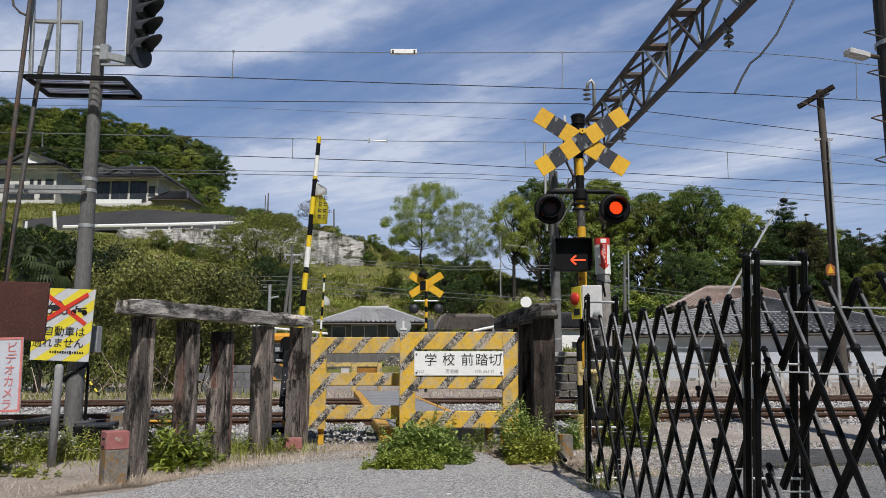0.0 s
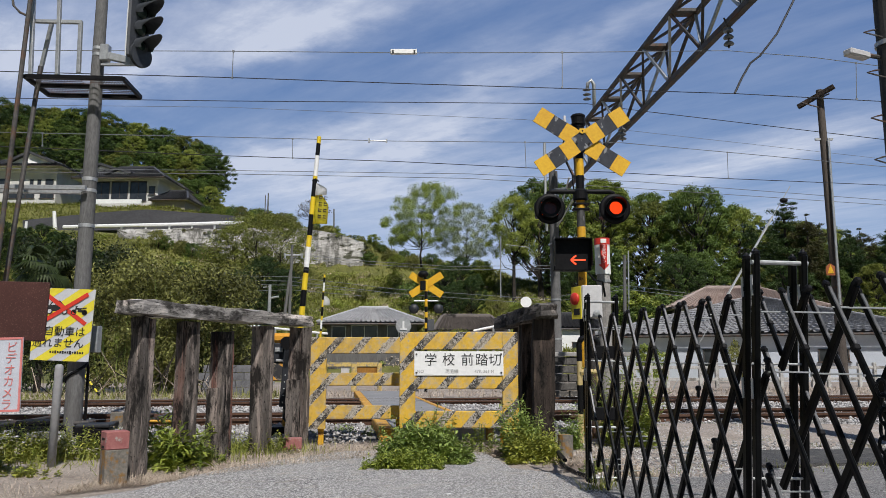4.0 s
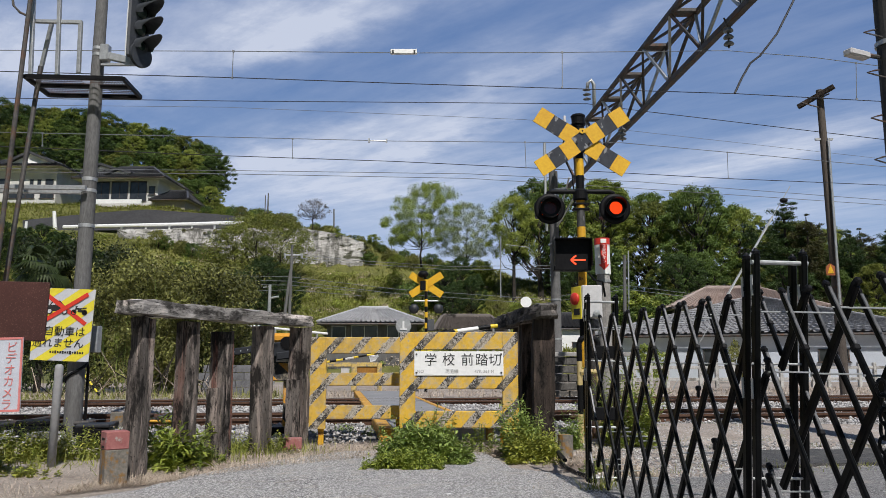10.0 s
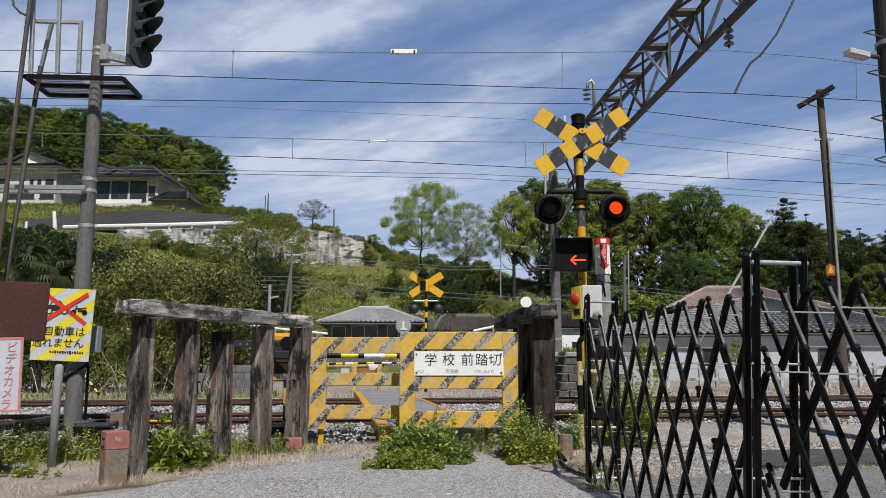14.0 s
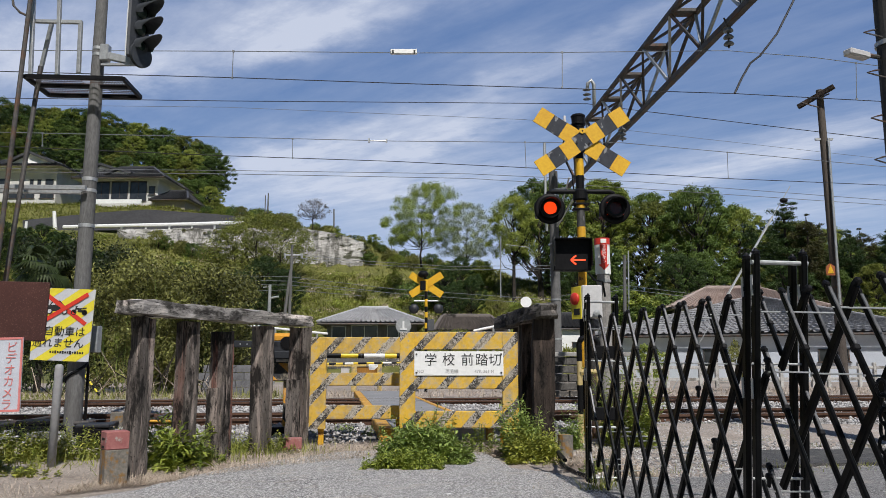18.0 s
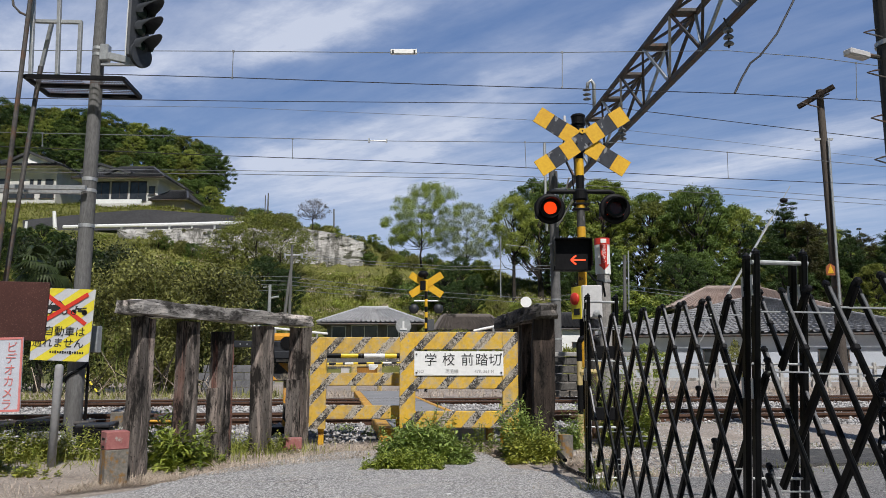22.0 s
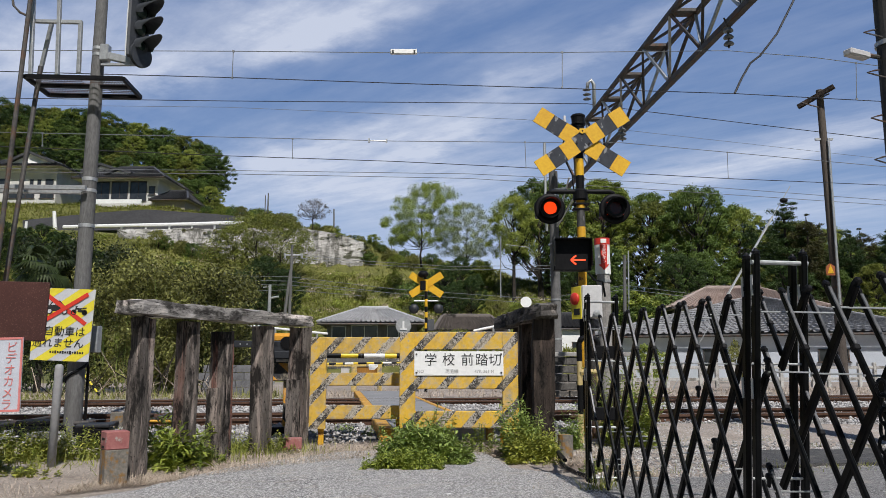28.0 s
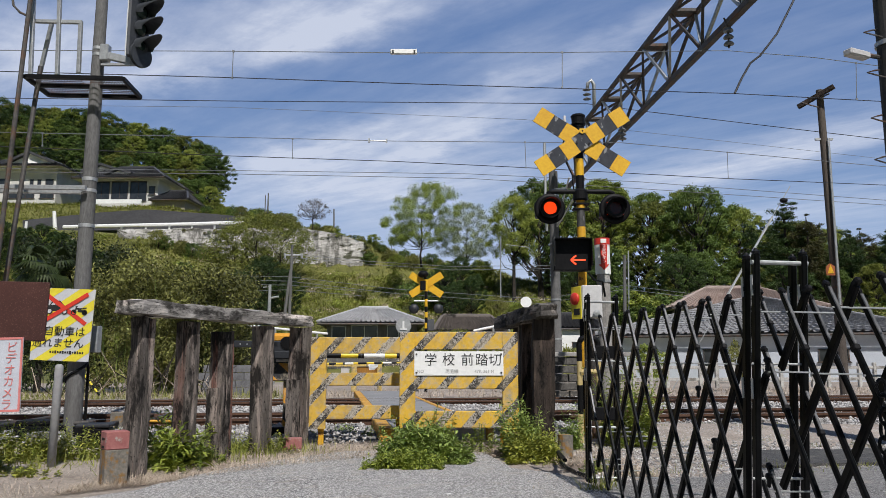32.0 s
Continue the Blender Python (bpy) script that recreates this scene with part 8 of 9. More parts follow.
for i, (x, y, s, k) in enumerate(line):
    x += rnd.uniform(-0.8, 0.8)
    plant_tree((WOOD + TALL)[k], (x, y, ground_height(x, y) - 0.4), s * rnd.uniform(0.9, 1.06), rnd.uniform(0, 360), "tall dense broadleaf tree in the wood beyond the houses", sx=rnd.uniform(0.95, 1.15))


def pine_parts(seed, h, mat):
    """A ragged conifer: a straight stem and tiers of drooping boughs, each with flat sprays of needles."""
    rnd, rng = random.Random(seed), np.random.default_rng(seed)
    bm = bmesh.new()
    tube_taper(bm, [Vector((0, 0, -0.4)), Vector((0.1, 0, h * 0.5)), Vector((0, 0.05, h * 0.98))], [h * 0.017, h * 0.012, h * 0.003])
    cen, rad = [], []
    z = h * 0.28
    while z < h * 0.985:
        q = z / h
        reach = (h * 0.25 * (1 - q) ** 0.6 + 0.22) * rnd.uniform(0.6, 1.15)
        a0 = rnd.uniform(0, 6.28)
        for k in range(5 if q < 0.9 else 3):
            if rnd.random() < 0.22:
                continue
            a, ll = a0 + k * 1.257 + rnd.uniform(-0.3, 0.3), reach * rnd.uniform(0.45, 1.15)
            d = Vector((math.cos(a), math.sin(a), 0))
            base, tip = Vector((0.05, 0, z)), Vector((0.05, 0, z)) + d * ll + Vector((0, 0, 0.12 * ll))
            tube_taper(bm, [base, base.lerp(tip, 0.5) - Vector((0, 0, 0.08 * ll)), tip], [0.035, 0.025, 0.01], 4)
            for f in (0.4, 0.62, 0.82, 1.0):
                if f * ll < 0.25:
                    continue
                cen.append(tuple(base.lerp(tip, f) + Vector((rnd.uniform(-0.25, 0.25), rnd.uniform(-0.25, 0.25), rnd.uniform(-0.3, 0.3)))))
                rad.append(rnd.uniform(0.3, 0.62) * (0.65 + 0.5 * (1 - q)))
        z += h * rnd.uniform(0.03, 0.075)
    cen.append((0, 0, h))
    rad.append(0.16)
    trunk_me = bpy.data.meshes.new("trunk")
    bm.to_mesh(trunk_me)
    bm.free()
    trunk_me.materials.append(M_BARK)
    return trunk_me, quad_mesh("crown", leaf_quads(rng, np.array(cen), np.array(rad), 22000, 0.055, 0.0, 0.6), mat)


PINE = [pine_parts(300 + i, 10.0, (M_LEAF_DARK, M_LEAF_PINE)[i % 2]) for i in range(3)]
for i, (x, y, top) in enumerate(((27.7, 61, 13.6), (29.1, 60, 12.6), (31.0, 62, 12.0), (32.4, 60, 11.2), (34.3, 62, 11.8), (30.2, 63, 11.9), (36.0, 61, 11.4), (37.5, 62, 11.3), (28.4, 64, 12.6), (25.4, 62, 12.0))):
    g = ground_height(x, y) - 0.3
    plant_tree(PINE[i % 3], (x, y, g), (top - g) / 10.0, 67 * i, "dark ragged conifer in the wood beyond the houses", sx=1.25)
AIRY = tree_parts(35, 9.6, 2.3, 0.40, 60, 0.72, 27000, 0.06, M_LEAF_LIGHT, 0.0, girth=0.02)
x = 5.719
plant_tree(AIRY, (x, 61, ground_height(x, 61) - 0.4), 0.98, 15, "tall open-crowned tree at the edge of the wood")
for i in range(22):
    x = 10 + 1.65 * i + rnd.uniform(-0.5, 0.5)
    y = 68 + rnd.uniform(-2, 2)
    plant_tree(WOOD[(2, 0, 4)[i % 3]], (x, y, ground_height(x, y) - 0.8), rnd.uniform(0.4, 0.55), rnd.uniform(0, 360), "low dark tree in the understorey of the wood", sx=1.3)
# single trees on the slope
OPEN = tree_parts(31, 6.5, 2.9, 0.17, 60, 0.78, 40000, 0.052, M_LEAF_OPEN, 0.0, girth=0.016, skew=1.7, low=1.25)
PALE = tree_parts(47, 4.8, 2.2, 0.08, 64, 0.62, 27000, 0.043, M_LEAF_PALE, 0.06, girth=0.014, low=1.35)
M_TWIG = surface("grey_twigs", (0.05, 0.043, 0.036), (0.15, 0.13, 0.11), rough=0.9, bump=0)
BARE = tree_parts(52, 2.5, 1.35, 0.30, 44, 0.42, 3000, 0.042, M_TWIG, girth=0.03)
TWIGGY = tree_parts(83, 5.0, 2.6, 0.12, 52, 0.7, 11000, 0.052, M_LEAF_OLIVE, girth=0.022)
SCRUB = [tree_parts(60 + i, 3.0, 1.5, 0.05, 20, 0.62, 4600, 0.08, (M_LEAF_HEDGE, M_LEAF_WOOD, M_LEAF_LIGHT)[i]) for i in range(3)]
p = (-1.705, 60, 9.193)
plant_tree(OPEN, (p[0], 60, p[2] - 0.4), 1.0, 0, "open-crowned tree with fresh light green leaves on the slope", group="slope trees")
p = (1.436, 62, 9.143)
plant_tree(PALE, (p[0] + 0.4, 62, p[2] - 0.4), 1.12, 10, "slender pale grey green tree on the slope", group="slope trees")
p = (-12.685, 73, 13.938)
plant_tree(BARE, (p[0], 73, p[2] - 0.2), 1.2, 0, "small bare twiggy tree on the cliff top", group="slope trees")
for x, y, sc, k in ((-15.846, 64, 1.35, 2), (-13.961, 65, 1.15, 0), (-17.907, 65, 1.0, 1), (-14.035, 60, 0.75, 3)):
    plant_tree(TWIGGY if k < 3 else WOOD[2], (x, y, ground_height(x, y) - 0.5), sc * (1 if k < 3 else 0.5), 70 * k + 9 * x, "dark spreading tree before the rock face", group="slope trees", sx=1.25)
for x, y, sc, k in ((-1.554, 58, 1.0, 1), (3.393, 60, 0.45, 2), (4.134, 58, 0.5, 0), (5.6, 56, 0.55, 2), (3.252, 66, 0.9, 2), (-4.144, 66, 0.5, 2), (-6.764, 70, 0.45, 1), (-6.443, 60, 0.4, 0)):
    plant_tree(SCRUB[k], (x, y, ground_height(x, y) - 0.2), sc, 40 * x, "leafy shrub on the grassy slope", "shrub", "slope shrubs", sx=1.15)
for i in range(34):
    x = rnd.uniform(9, 46)
    y = rnd.uniform(50, 56)
    plant_tree(SCRUB[i % 3], (x, y, ground_height(x, y) - 0.2), rnd.uniform(0.7, 1.2), rnd.uniform(0, 360), "leafy shrub below the wood", "shrub", "slope shrubs", sx=1.3)
for i in range(22):
    x = rnd.uniform(-27, -12)
    y = rnd.uniform(72.5, 77) if i % 3 == 0 else rnd.uniform(84, 92)
    if y < 80 and x < -18:
        x += 8
    plant_tree(SCRUB[i % 3], (x, y, ground_height(x, y) - 0.3), rnd.uniform(0.35, 0.7), rnd.uniform(0, 360), "leafy shrub on the terrace bank", "shrub", "slope shrubs", sx=1.3)
for i in range(34):
    x = -24 + 0.5 * i + rnd.uniform(-0.3, 0.3)
    y = 70.2 + rnd.uniform(-0.4, 0.8)
    plant_tree(SCRUB[i % 3], (x, y, ground_height(x, 72.2) - 0.15), rnd.uniform(0.05, 0.17), rnd.uniform(0, 360), "low shrub on the edge of the rock face", "shrub", "slope shrubs", sx=1.4)
for i in range(16):
    x = -7.5 + 0.8 * i
    y = 71 + rnd.uniform(-1.5, 1.5)
    plant_tree(SCRUB[(i * 2) % 3], (x, y, ground_height(x, y) - 0.2), rnd.uniform(0.2, 0.55), rnd.uniform(0, 360), "leafy shrub along the ridge of the slope", "shrub", "slope shrubs", sx=1.4)
for i in range(9):
    x = rnd.uniform(-26, -16)
    plant_tree(SCRUB[i % 2], (x, 68.6, ground_height(x, 68.6) - 0.1), rnd.uniform(0.3, 0.6), rnd.uniform(0, 360), "low shrub at the foot of the rock face", "shrub", "slope shrubs", sx=1.2)
for i in range(20):
    x, y = rnd.uniform(-44, -14), rnd.uniform(48, 64)
    plant_tree(SCRUB[i % 3], (x, y, ground_height(x, y) - 0.3), rnd.uniform(0.4, 0.95), rnd.uniform(0, 360), "leafy shrub on the lower slope", "shrub", "slope shrubs", sx=1.3)


# the four near x -13 are added in place of a shaded hollow
for x, y, sc in ((0.042, 57, 0.40), (1.337, 58, 0.44), (0.653, 55, 0.3), (-13.9, 51.5, 0.46), (-12.6, 52.5, 0.50), (-11.3, 54, 0.42), (-13.2, 49.5, 0.34), (2.1, 56, 0.34)):
    plant_tree(WOOD[2], (x, y, ground_height(x, y) - 0.4), sc, 77 * sc, "dark low tree on the grassy slope, four standing in for a shaded hollow", group="slope trees")
for i, x in enumerate((-35.2, -33.6, -32.0, -30.4, -28.8, -27.6, -34.4, -31.2)):
    y = 60 - 3 * (i > 5)
    plant_tree(WOOD[2], (x, y, ground_height(x, y) - 0.4), (0.40, 0.37, 0.41, 0.36, 0.33, 0.27, 0.36, 0.34)[i], 50 * i, "dark low tree below the hillside lane", group="slope trees", sx=1.2)
for i in range(9):
    x = -22.632 + 0.75 * i
    y = 82 + rnd.uniform(-1.5, 1)
    plant_tree(SCRUB[(i * 2 + 1) % 3], (x, y, ground_height(x, y) - 0.2), rnd.uniform(0.45, 0.75), rnd.uniform(0, 360), "leafy shrub beside the terrace", "shrub", "slope shrubs", sx=1.2)


def palm(base, h):
    t = thing("palm", "dark green fan palm behind the signal pole", "palm tree", base)
    bm = bmesh.new()
    rod(bm, (0, 0, -0.2), (0.1, 0, h), 0.1, 0.09, 10)
    part("trunk", bm, M_BARK, t)
    r = random.Random(9)
    for i in range(34):
        a, e = r.uniform(0, math.tau), r.uniform(-0.7, 1.0)
        d = Vector((math.cos(a) * math.cos(e), math.sin(a) * math.cos(e), math.sin(e)))
        hub = Vector((0.1, 0, h)) + d * r.uniform(0.35, 0.65)
        side = d.cross(Vector((0, 0, 1))).normalized()
        up = side.cross(d)
        bm = bmesh.new()
        rod(bm, (0.1, 0, h), hub, 0.015, seg=5)
        for k in range(13):
            f = -1.25 + 2.5 * k / 12
            dd = (d * math.cos(f) + side * math.sin(f)).normalized()
            w = dd.cross(up).normalized() * 0.036
            tip = hub + dd * 0.5 - Vector((0, 0, 0.2 + 0.08 * abs(f)))
            mid = hub + dd * 0.3
            vs = [bm.verts.new(q) for q in (hub - w * 0.3, mid - w, tip, mid + w)]
            bm.faces.new(vs)
        part("frond", bm, M_LEAF_DEEP, t)


palm((-11.494, 21.9, 0), 3.6)


def bush(name, label, base, clumps, count, size, mat, seed, category="bush", squash=0.9, stems=6, flat=0.0):
    """A shrub: stems and leaves in clumps given as (x, y, z, r) from its base."""
    rng, rnd2 = np.random.default_rng(seed), random.Random(seed)
    t = thing(name, label, category, base)
    cen, rad = np.array([c[:3] for c in clumps], dtype=float), np.array([c[3] for c in clumps], dtype=float)
    me = quad_mesh("foliage", leaf_quads(rng, cen, rad, count, size, flat, squash), mat)
    o = new("foliage", me)
    o.parent = t
    bm = bmesh.new()
    for i in range(stems):
        c = clumps[i % len(clumps)]
        tube_path(bm, [(c[0] * 0.5 + rnd2.uniform(-0.2, 0.2) * c[3], c[1] * 0.5, -0.05), (c[0] * 0.8, c[1] * 0.8, c[2] * 0.6), (c[0] + rnd2.uniform(-0.3, 0.3) * c[3], c[1], c[2] + 0.3 * c[3])], max(0.003, 0.018 * c[3]), 5)
    part("stem", bm, M_BARK if size > 0.06 else M_LEAF_WEED, t)["kind"] = "stuff"
    return t


# dense bamboo thicket beside the far side of the tracks
rnd = random.Random(11)
for k, (x0, x1, top) in enumerate(((-12.892, -10.166, 5.1), (-10.327, -8.242, 4.3), (-8.483, -7.039, 4.2), (-7.28, -5.709, 4.0))):
    xm = (x0 + x1) / 2
    cl = []
    for i in range(64 if k else 100):
        x = rnd.uniform(x0, x1) - xm
        z = rnd.uniform(0.3, top - 0.5)
        z *= 1 - 0.25 * abs(x / (x1 - x0)) ** 2
        cl.append((x, rnd.uniform(-0.9, 2.0) if k or z < 2.4 else rnd.uniform(0.6, 2.6), z, rnd.uniform(0.35, 0.62)))
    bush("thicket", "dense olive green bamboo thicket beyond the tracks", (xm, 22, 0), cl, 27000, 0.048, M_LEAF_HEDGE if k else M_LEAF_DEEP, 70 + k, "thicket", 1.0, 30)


# weeds by the gates
def weed(label, base, w, deep, h, stems, leaf, seed, mat=None, name="weed_clump"):
    """Upright leafy shoots from one spread root: taller in the middle, long leaves all along each stem."""
    rng = np.random.default_rng(seed)
    t = thing(name, label, "weeds", base)
    foot = np.stack([np.clip(rng.normal(0, 0.27, stems), -0.5, 0.5) * w, np.clip(rng.normal(0, 0.27, stems), -0.5, 0.5) * deep, np.zeros(stems)], 1)
    tall = h * rng.uniform(0.45, 1.0, stems) * (1 - 1.5 * (foot[:, 0] / w) ** 2) * (1 - 0.8 * np.clip(-foot[:, 1] / deep * 2, 0, 1) ** 2)
    bend = np.stack([rng.normal(0, 0.18, stems) + foot[:, 0] * 0.5 / w, rng.normal(0, 0.18, stems) + foot[:, 1] * 0.4 / deep, np.zeros(stems)], 1) * tall[:, None]
    per = 26
    k = np.tile(np.linspace(0.04, 1.0, per), stems)
    who = np.repeat(np.arange(stems), per)
    p = foot[who] + bend[who] * (k ** 1.6)[:, None] + np.stack([0 * k, 0 * k, tall[who] * k], 1)
    a = np.tile(np.arange(per) * 2.4, stems) + rng.uniform(0, 6.28, stems)[who] + rng.normal(0, 0.3, len(k))
    el = rng.normal(0.35, 0.35, len(k)) + 0.5 * (k > 0.93)
    d = np.stack([np.cos(a) * np.cos(el), np.sin(a) * np.cos(el), np.sin(el)], 1)
    side = np.stack([-np.sin(a), np.cos(a), rng.normal(0, 0.25, len(k))], 1)
    L = (leaf * rng.uniform(0.6, 1.25, len(k)) * (1.15 - 0.5 * k))[:, None]
    droop = np.array([0, 0, 1.0]) * L * 0.25
    wide = L * 0.19 * math.sqrt(0.05 / max(leaf, 0.05))
    v = np.stack([p, p + d * L * 0.5 - side * wide, p + d * L - droop, p + d * L * 0.5 + side * wide], 1)
    o = new("foliage", quad_mesh("foliage", v.reshape(-1, 3), mat or M_LEAF_WEED))
    o.parent = t
    bm = bmesh.new()
    for i in range(0, stems, 2):
        f, b = Vector(foot[i]), Vector(bend[i])
        tube_path(bm, [f - Vector((0, 0, 0.02)), f + b * 0.3 + Vector((0, 0, tall[i] * 0.5)), f + b + Vector((0, 0, tall[i]))], 0.0022, 4)
    part("stem", bm, M_LEAF_WEED, t)["kind"] = "stuff"
    return t


for base, w, deep, h, n, leaf, mat, lab in (
        ((-3.75, 6.25, 0), 0.7, 0.4, 0.14, 34, 0.05, 2, "sparse yellow green weeds in bare soil"),
        ((-3.15, 5.95, 0), 0.5, 0.3, 0.10, 22, 0.045, 2, "sparse yellow green weeds in bare soil"),
        ((-0.192, 6.681, 0), 0.64, 0.5, 0.37, 130, 0.098, 0, "leafy green weeds growing at the foot of the gate"),
        ((-0.324, 6.27, 0), 0.6, 0.3, 0.18, 110, 0.055, 1, "low leafy weeds on the road's edge"),
        ((0.005, 6.609, 0), 0.48, 0.3, 0.27, 70, 0.085, 0, "leafy green weeds growing at the foot of the gate"),
        ((-0.213, 7.6, 0), 0.6, 0.2, 0.5, 30, 0.06, 1, "tall thin weeds growing through the gate"),
        ((0.327, 7.325, 0), 0.22, 0.15, 0.34, 16, 0.05, 1, "thin weeds growing at the foot of the gate"),
        ((0.70, 7.069, 0), 0.30, 0.4, 0.56, 84, 0.075, 0, "tall bright weeds beside the timber fence"),
        ((0.78, 6.80, 0), 0.40, 0.35, 0.32, 80, 0.075, 2, "tall bright weeds beside the timber fence"),
        ((0.98, 7.2, 0), 0.3, 0.3, 0.22, 40, 0.05, 1, "bright weeds beside the dark fence post"),
        ((1.30, 7.75, 0), 0.2, 0.25, 0.5, 30, 0.06, 0, "bright weeds beside the dark fence post"),
        ((-1.092, 8.948, 0), 0.8, 0.3, 0.16, 50, 0.045, 0, "small weeds in the ballast"),
        ((-1.783, 7.414, 0), 0.7, 0.3, 0.24, 56, 0.055, 2, "low green weeds by the fence posts"),
        ((-2.074, 6.681, 0), 0.4, 0.3, 0.2, 26, 0.05, 1, "low green weeds by the fence posts"),
        ((-2.12, 6.206, 0), 0.40, 0.3, 0.42, 34, 0.12, 1, "long-leaved weeds by the fence posts"),
        ((-2.301, 6.538, 0), 0.26, 0.25, 0.62, 20, 0.15, 1, "long-leaved weeds by the fence posts"),
        ((-3.224, 7.069, 0), 0.5, 0.3, 0.34, 39, 0.055, 2, "yellow green weeds in the verge"),
        ((-3.413, 6.988, 0), 0.5, 0.3, 0.3, 39, 0.055, 2, "yellow green weeds in the verge"),
        ((-3.556, 6.831, 0), 0.6, 0.35, 0.38, 52, 0.055, 2, "yellow green weeds in the verge"),
        ((-3.826, 6.831, 0), 0.6, 0.35, 0.36, 52, 0.055, 2, "yellow green weeds in the verge"),
        ((1.90, 8.001, 0), 0.46, 0.4, 0.98, 95, 0.088, 1, "lush bright weeds behind the lattice gate"),
        ((1.216, 6.144, 0), 0.3, 0.2, 0.12, 24, 0.04, 1, "small weeds at the foot of the lattice gate")):
    weed(lab, base, w, deep, h, n, leaf, 200 + int(w * 100) + n + int(h * 100), (M_LEAF_WEED, M_LEAF_LIGHT, M_LEAF_YELLOW)[mat])


# ---- ballast stones, straw and grass (kind stuff) ----
def scatter_stones(name, label, spots, size, mat, seed):
    rng = np.random.default_rng(seed)
    n = len(spots)
    octa = np.array([(1, 0, 0), (-1, 0, 0), (0, 1, 0), (0, -1, 0), (0, 0, 1), (0, 0, -1)], dtype=float)
    v = octa[None] * rng.uniform(0.6, 1.3, (n, 6, 1)) * size * rng.uniform(0.6, 1.3, (n, 1, 1))
    a = rng.uniform(0, math.tau, (n, 1))
    b = rng.uniform(-0.8, 0.8, (n, 1))
    x, y, z = v[..., 0], v[..., 1], v[..., 2]
    y, z = y * np.cos(b) - z * np.sin(b), y * np.sin(b) + z * np.cos(b)
    x, y = x * np.cos(a) - y * np.sin(a), x * np.sin(a) + y * np.cos(a)
    v = np.stack([x, y, z * 0.8], -1) + spots[:, None, :]
    f = np.array([(0, 2, 4), (2, 1, 4), (1, 3, 4), (3, 0, 4), (2, 0, 5), (1, 2, 5), (3, 1, 5), (0, 3, 5)])
    faces = (f[None] + 6 * np.arange(n)[:, None, None]).reshape(-1, 3)
    me = bpy.data.meshes.new(name)
    me.vertices.add(6 * n)
    me.vertices.foreach_set("co", v.astype(np.float32).ravel())
    me.loops.add(24 * n)
    me.loops.foreach_set("vertex_index", faces.astype(np.int32).ravel())
    me.polygons.add(8 * n)
    me.polygons.foreach_set("loop_start", np.arange(0, 24 * n, 3, dtype=np.int32))
    me.update(calc_edges=True)
    me.materials.append(mat)
    return tagged(new(name, me), label, "ballast", kind="stuff")


rng = np.random.default_rng(3)
spots = []
for i in range(80000):
    s, d = rng.uniform(-9, 12), rng.uniform(-2.15, 6.6)
    if -1.12 < s < 0.22:
        continue
    on_rail = any(abs(d - r) < 0.085 for r in (-0.566, 0.566, 3.684, 4.816))
    if on_rail:
        continue
    if s > 1.2 and d < float(np.interp(s, [1.2, 1.9, 2.9, 4.3, 5.7, 11.3], [-2.1, -1.1, -0.72, -0.98, -1.45, -2.1])) + 0.12 * rng.normal():
        continue
    z = 0.055 if d > -1.75 else 0.055 * (d + 2.25) / 0.5
    if abs(d) < 1.0 or abs(d - 4.25) < 1.0:
        z = 0.065
    spots.append(along(s, d, z + rng.uniform(-0.012, 0.03)))
scatter_stones("ballast_stones", "loose grey crushed stones of the track bed", np.array(spots), 0.027, M_BALLAST, 8)


def blades(name, label, spots, length, width, mat, seed, lay=0.3, category="grass"):
    """Thin bent blades, each one quad, standing or lying."""
    rng = np.random.default_rng(seed)
    n = len(spots)
    a = rng.uniform(0, math.tau, n)
    el = np.arcsin(np.clip(rng.normal(lay, 0.3, n), 0.02, 0.98))
    L = length * rng.uniform(0.5, 1.4, n)
    d = np.stack([np.cos(a) * np.cos(el), np.sin(a) * np.cos(el), np.sin(el)], 1) * L[:, None]
    side = np.stack([-np.sin(a), np.cos(a), np.zeros(n)], 1) * width
    v = np.stack([spots - side, spots + side, spots + d * 0.6 + side * 0.7 + [0, 0, 0.0], spots + d], 1)
    return tagged(new(name, quad_mesh(name, v.reshape(-1, 3), mat)), label, category, kind="stuff")


pts = []
while len(pts) < 42000:
    x, y = rng.uniform(-4.6, 1.6), rng.uniform(4.4, 8.3)
    edge = np.interp(x, [-4.6, -2.6, -1.9, -1.3, -0.5, 0.6, 1.6], [3.6, 4.95, 5.6, 6.35, 7.0, 7.1, 5.6])
    if y > edge and rng.random() < math.exp(-(y - edge) * 1.3) * (1.0 if x > -2.5 else 0.14):
        pts.append((x, y, 0.015))
for i in range(900):
    pts.append((rng.normal(1.0, 0.22), rng.uniform(5.2, 6.8), 0.015))
blades("straw", "dry pale straw along the road's edge", np.array(pts), 0.075, 0.0017, M_STRAW, 4, 0.2)
pts = []
for cx, cy, sp, n in ((-3.9, 6.4, 0.4, 200), (-3.0, 6.6, 0.4, 160), (-2.2, 6.9, 0.35, 500), (-1.6, 7.5, 0.3, 350), (1.05, 5.2, 0.06, 120)):
    for i in range(n):
        pts.append((rng.normal(cx, sp), rng.normal(cy, sp * 0.6), 0.01))
blades("verge_grass", "thin green and yellow grass in the verge", np.array(pts), 0.12, 0.004, M_GRASS, 5, 0.7)
pts = []
for i in range(70):
    cx, cy = rng.uniform(1.3, 5.0), rng.choice([rng.uniform(5.9, 6.5), rng.uniform(7.6, 10.2)])
    for k in range(int(rng.integers(8, 34))):
        pts.append((rng.normal(cx, 0.07), rng.normal(cy, 0.05), 0.02 if cy < 7.9 else min(0.07, 0.02 + 0.03 * (cy - 7.9))))
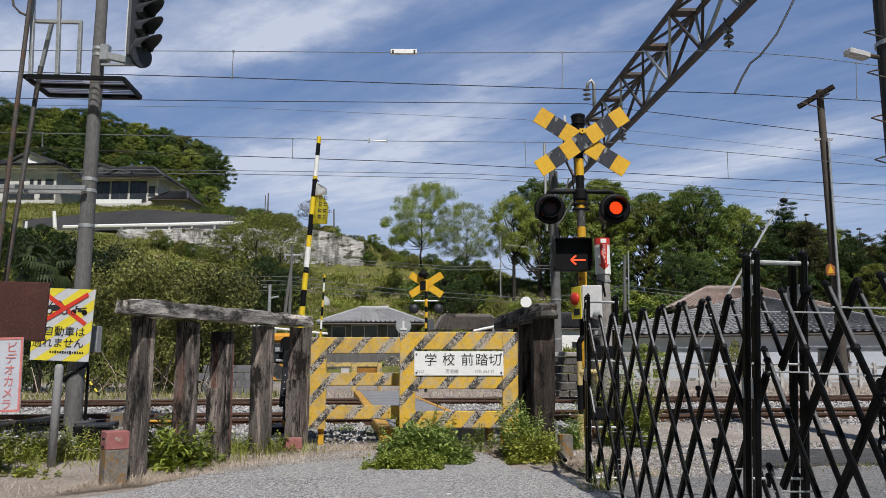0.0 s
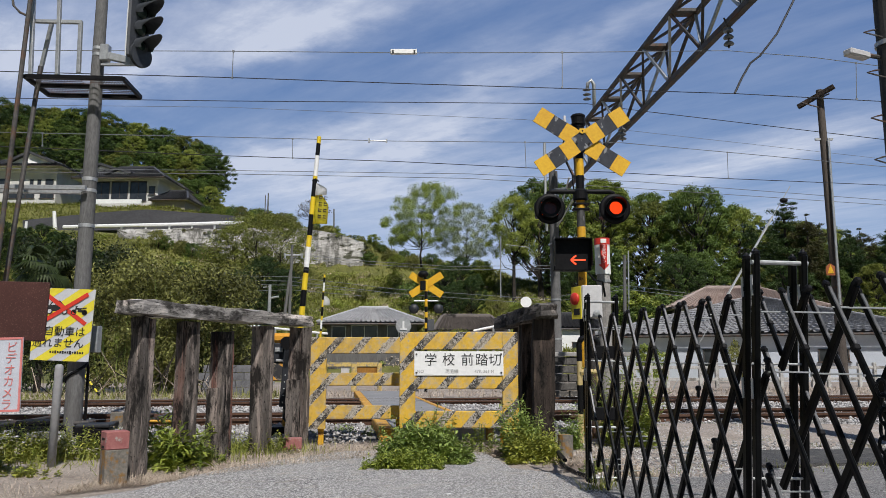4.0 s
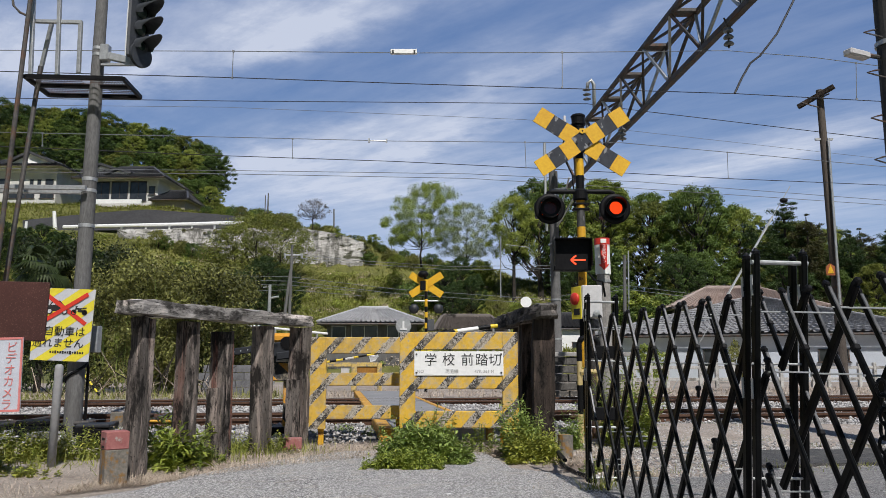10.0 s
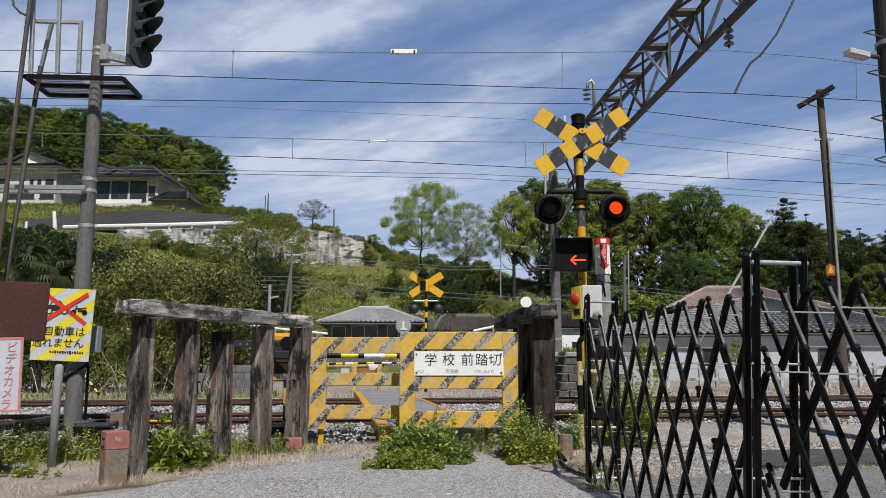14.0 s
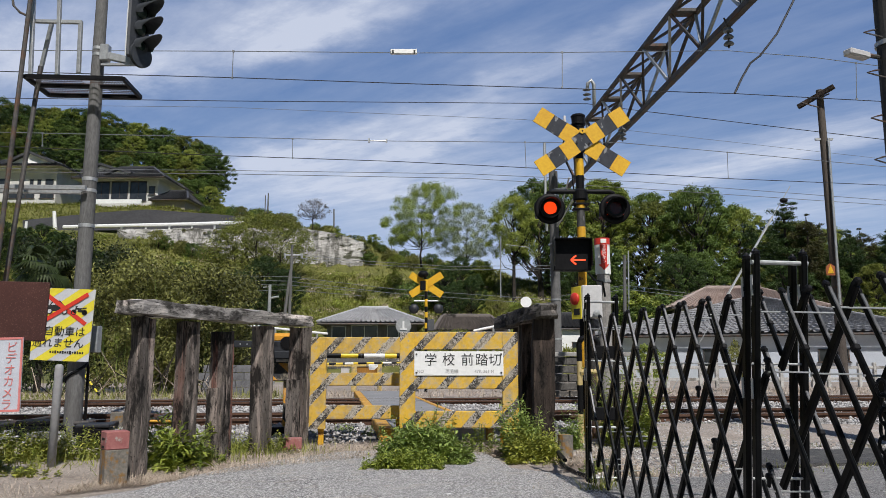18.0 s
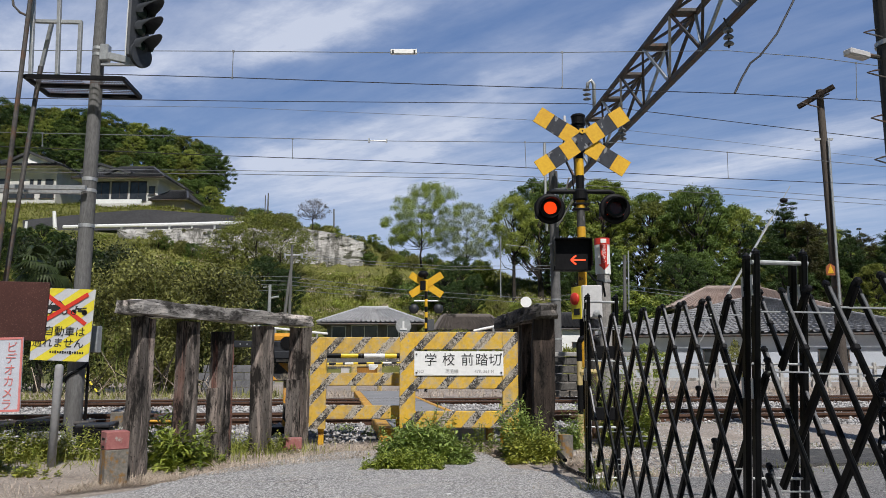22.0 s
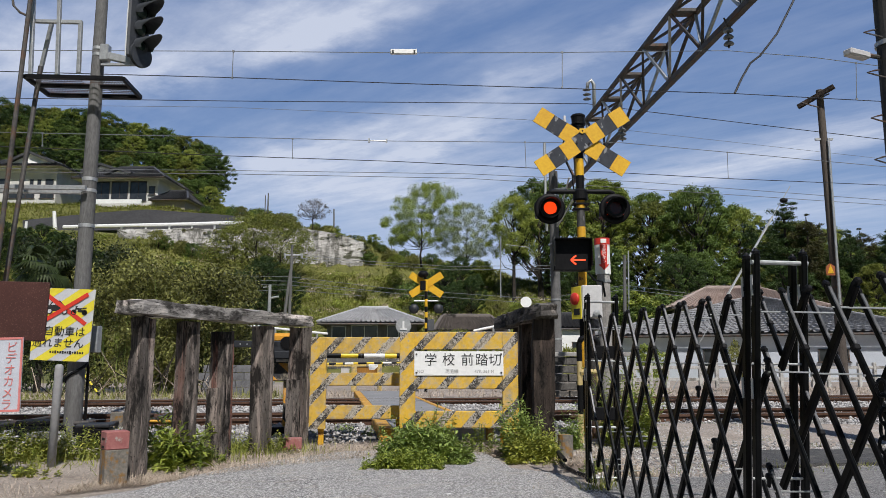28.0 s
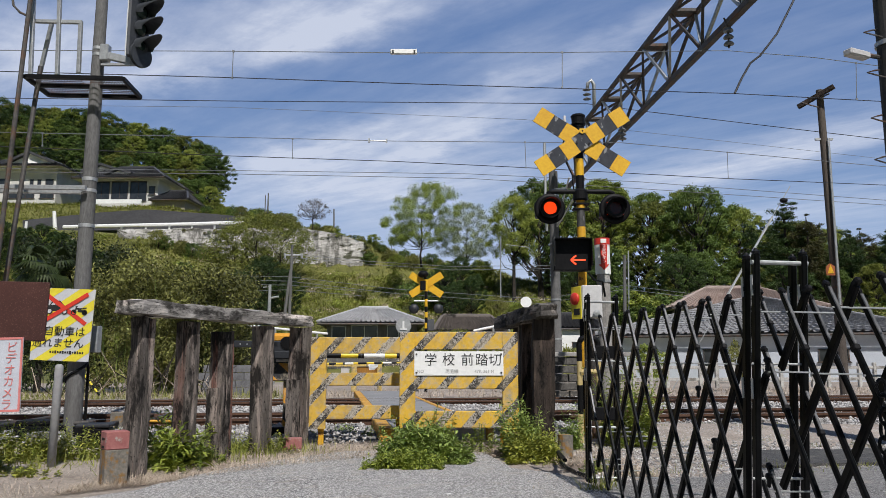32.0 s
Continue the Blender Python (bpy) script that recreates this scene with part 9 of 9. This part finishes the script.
blades("yard_grass", "small tufts of grass in the dirt yard", np.array(pts), 0.06, 0.002, M_GRASS, 15, 0.6)
pts = []
while len(pts) < 190000:
    x, y = rng.uniform(-60, 14), rng.uniform(44, 94)
    if abs(x) < y * 0.62 and not (70.3 < y < 79.5 and x < -17) and not (y < 46.5 and -13 < x < 9):
        pts.append((x, y, ground_height(x, y) - 0.05))
blades("hill_grass", "rough tall grass on the hillside", np.array(pts), 0.38, 0.036, M_GRASS, 6, 0.5)
pts = []
for i in range(9000):
    s, d = rng.uniform(-14, 16), rng.uniform(6.4, 13)
    if s > -2 or rng.random() < 0.4:
        pts.append(along(s, d, 0.01))
blades("far_grass", "dry yellow grass beyond the tracks", np.array(pts), 0.15, 0.008, M_STRAW, 7, 0.6)


pts = []
for i in range(2600):
    pts.append(along(rng.uniform(-12, -2.2), rng.uniform(7.0, 10.5), 0.01))
blades("far_weeds", "green and dry weeds at the foot of the thicket", np.array(pts), 0.24, 0.008, M_LEAF_HEDGE, 12, 0.6)


def scrub_patches(name, label, count, per, size, mat, seed):
    """Low tangled growth hugging the slope."""
    rng = np.random.default_rng(seed)
    cen, rad = [], []
    while len(cen) < count:
        x, y = rng.uniform(-46, 16), rng.uniform(45, 70)
        if abs(x) < y * 0.62:
            cen.append((x, y, ground_height(x, y) + 0.1))
            rad.append(rng.uniform(0.35, 0.95))
    v = leaf_quads(rng, np.array(cen), np.array(rad), count * per, size, 0.0, 0.5)
    return tagged(new(name, quad_mesh(name, v, mat)), label, "undergrowth", kind="stuff")


scrub_patches("undergrowth", "tangled olive green undergrowth on the slope", 300, 150, 0.075, M_LEAF_HEDGE, 21)
scrub_patches("undergrowth", "fresh green undergrowth on the slope", 330, 150, 0.07, M_LEAF_LIGHT, 22)
scrub_patches("undergrowth", "dry pale undergrowth on the slope", 150, 110, 0.07, M_STRAW, 23)

# gravelly yard beside the track, right of the road
spots = []
for i in range(17000):
    x, y = rng.uniform(1.1, 6.5), rng.uniform(5.6, 10.4)
    spots.append((x, y, 0.008 if y < 7.9 else min(0.07, 0.008 + 0.04 * (y - 7.9))))
scatter_stones("gravel", "loose pale gravel on the verge", np.array(spots), 0.014, M_BALLAST, 31)


def dead_twigs(label, base, w, deep, h, count, seed):
    """Bare bent twigs leaning every way at the foot of a thicket."""
    r = random.Random(seed)
    t = thing("dead_twigs", label, "twigs", base)
    for i in range(count):
        p = Vector((r.uniform(-0.5, 0.5) * w, r.uniform(-0.5, 0.5) * deep, 0))
        d = Vector((r.uniform(-1, 1), r.uniform(-0.3, 0.3), r.uniform(0.3, 1.2))) * h * r.uniform(0.4, 1)
        bm = bmesh.new()
        q = p + d * 0.5 + Vector((r.uniform(-0.1, 0.1), 0, r.uniform(0, 0.15)))
        tube_path(bm, [p, q, p + d], r.uniform(0.006, 0.014), 4)
        e = q + Vector((r.uniform(-0.4, 0.4), r.uniform(-0.1, 0.1), r.uniform(0.0, 0.4))) * h * 0.6
        tube_path(bm, [q, q.lerp(e, 0.5) + Vector((0, 0, 0.04)), e], 0.006, 4)
        part("twig", bm, M_BARK if i % 3 else M_STRAW, t)


dead_twigs("bare pale dead twigs at the foot of the thicket", along(-6.5, 9.6, 0.0), 5.0, 0.8, 1.3, 46, 3)
dead_twigs("bare pale dead twigs at the foot of the thicket", along(-9.2, 9.3, 0.0), 3.5, 0.8, 1.1, 24, 4)


# growth beside the long house
x, y = 8.246, 31
plant_tree(SCRUB[2], (x, y, 0), 0.55, 20, "yellow green garden shrub before the long house", "shrub", "garden shrubs")
x, y = 12.527, 33
plant_tree(SCRUB[0], (x, y, 0), 0.62, 50, "narrow dry shrub against the long house", "shrub", "garden shrubs", sx=0.4)


motions()
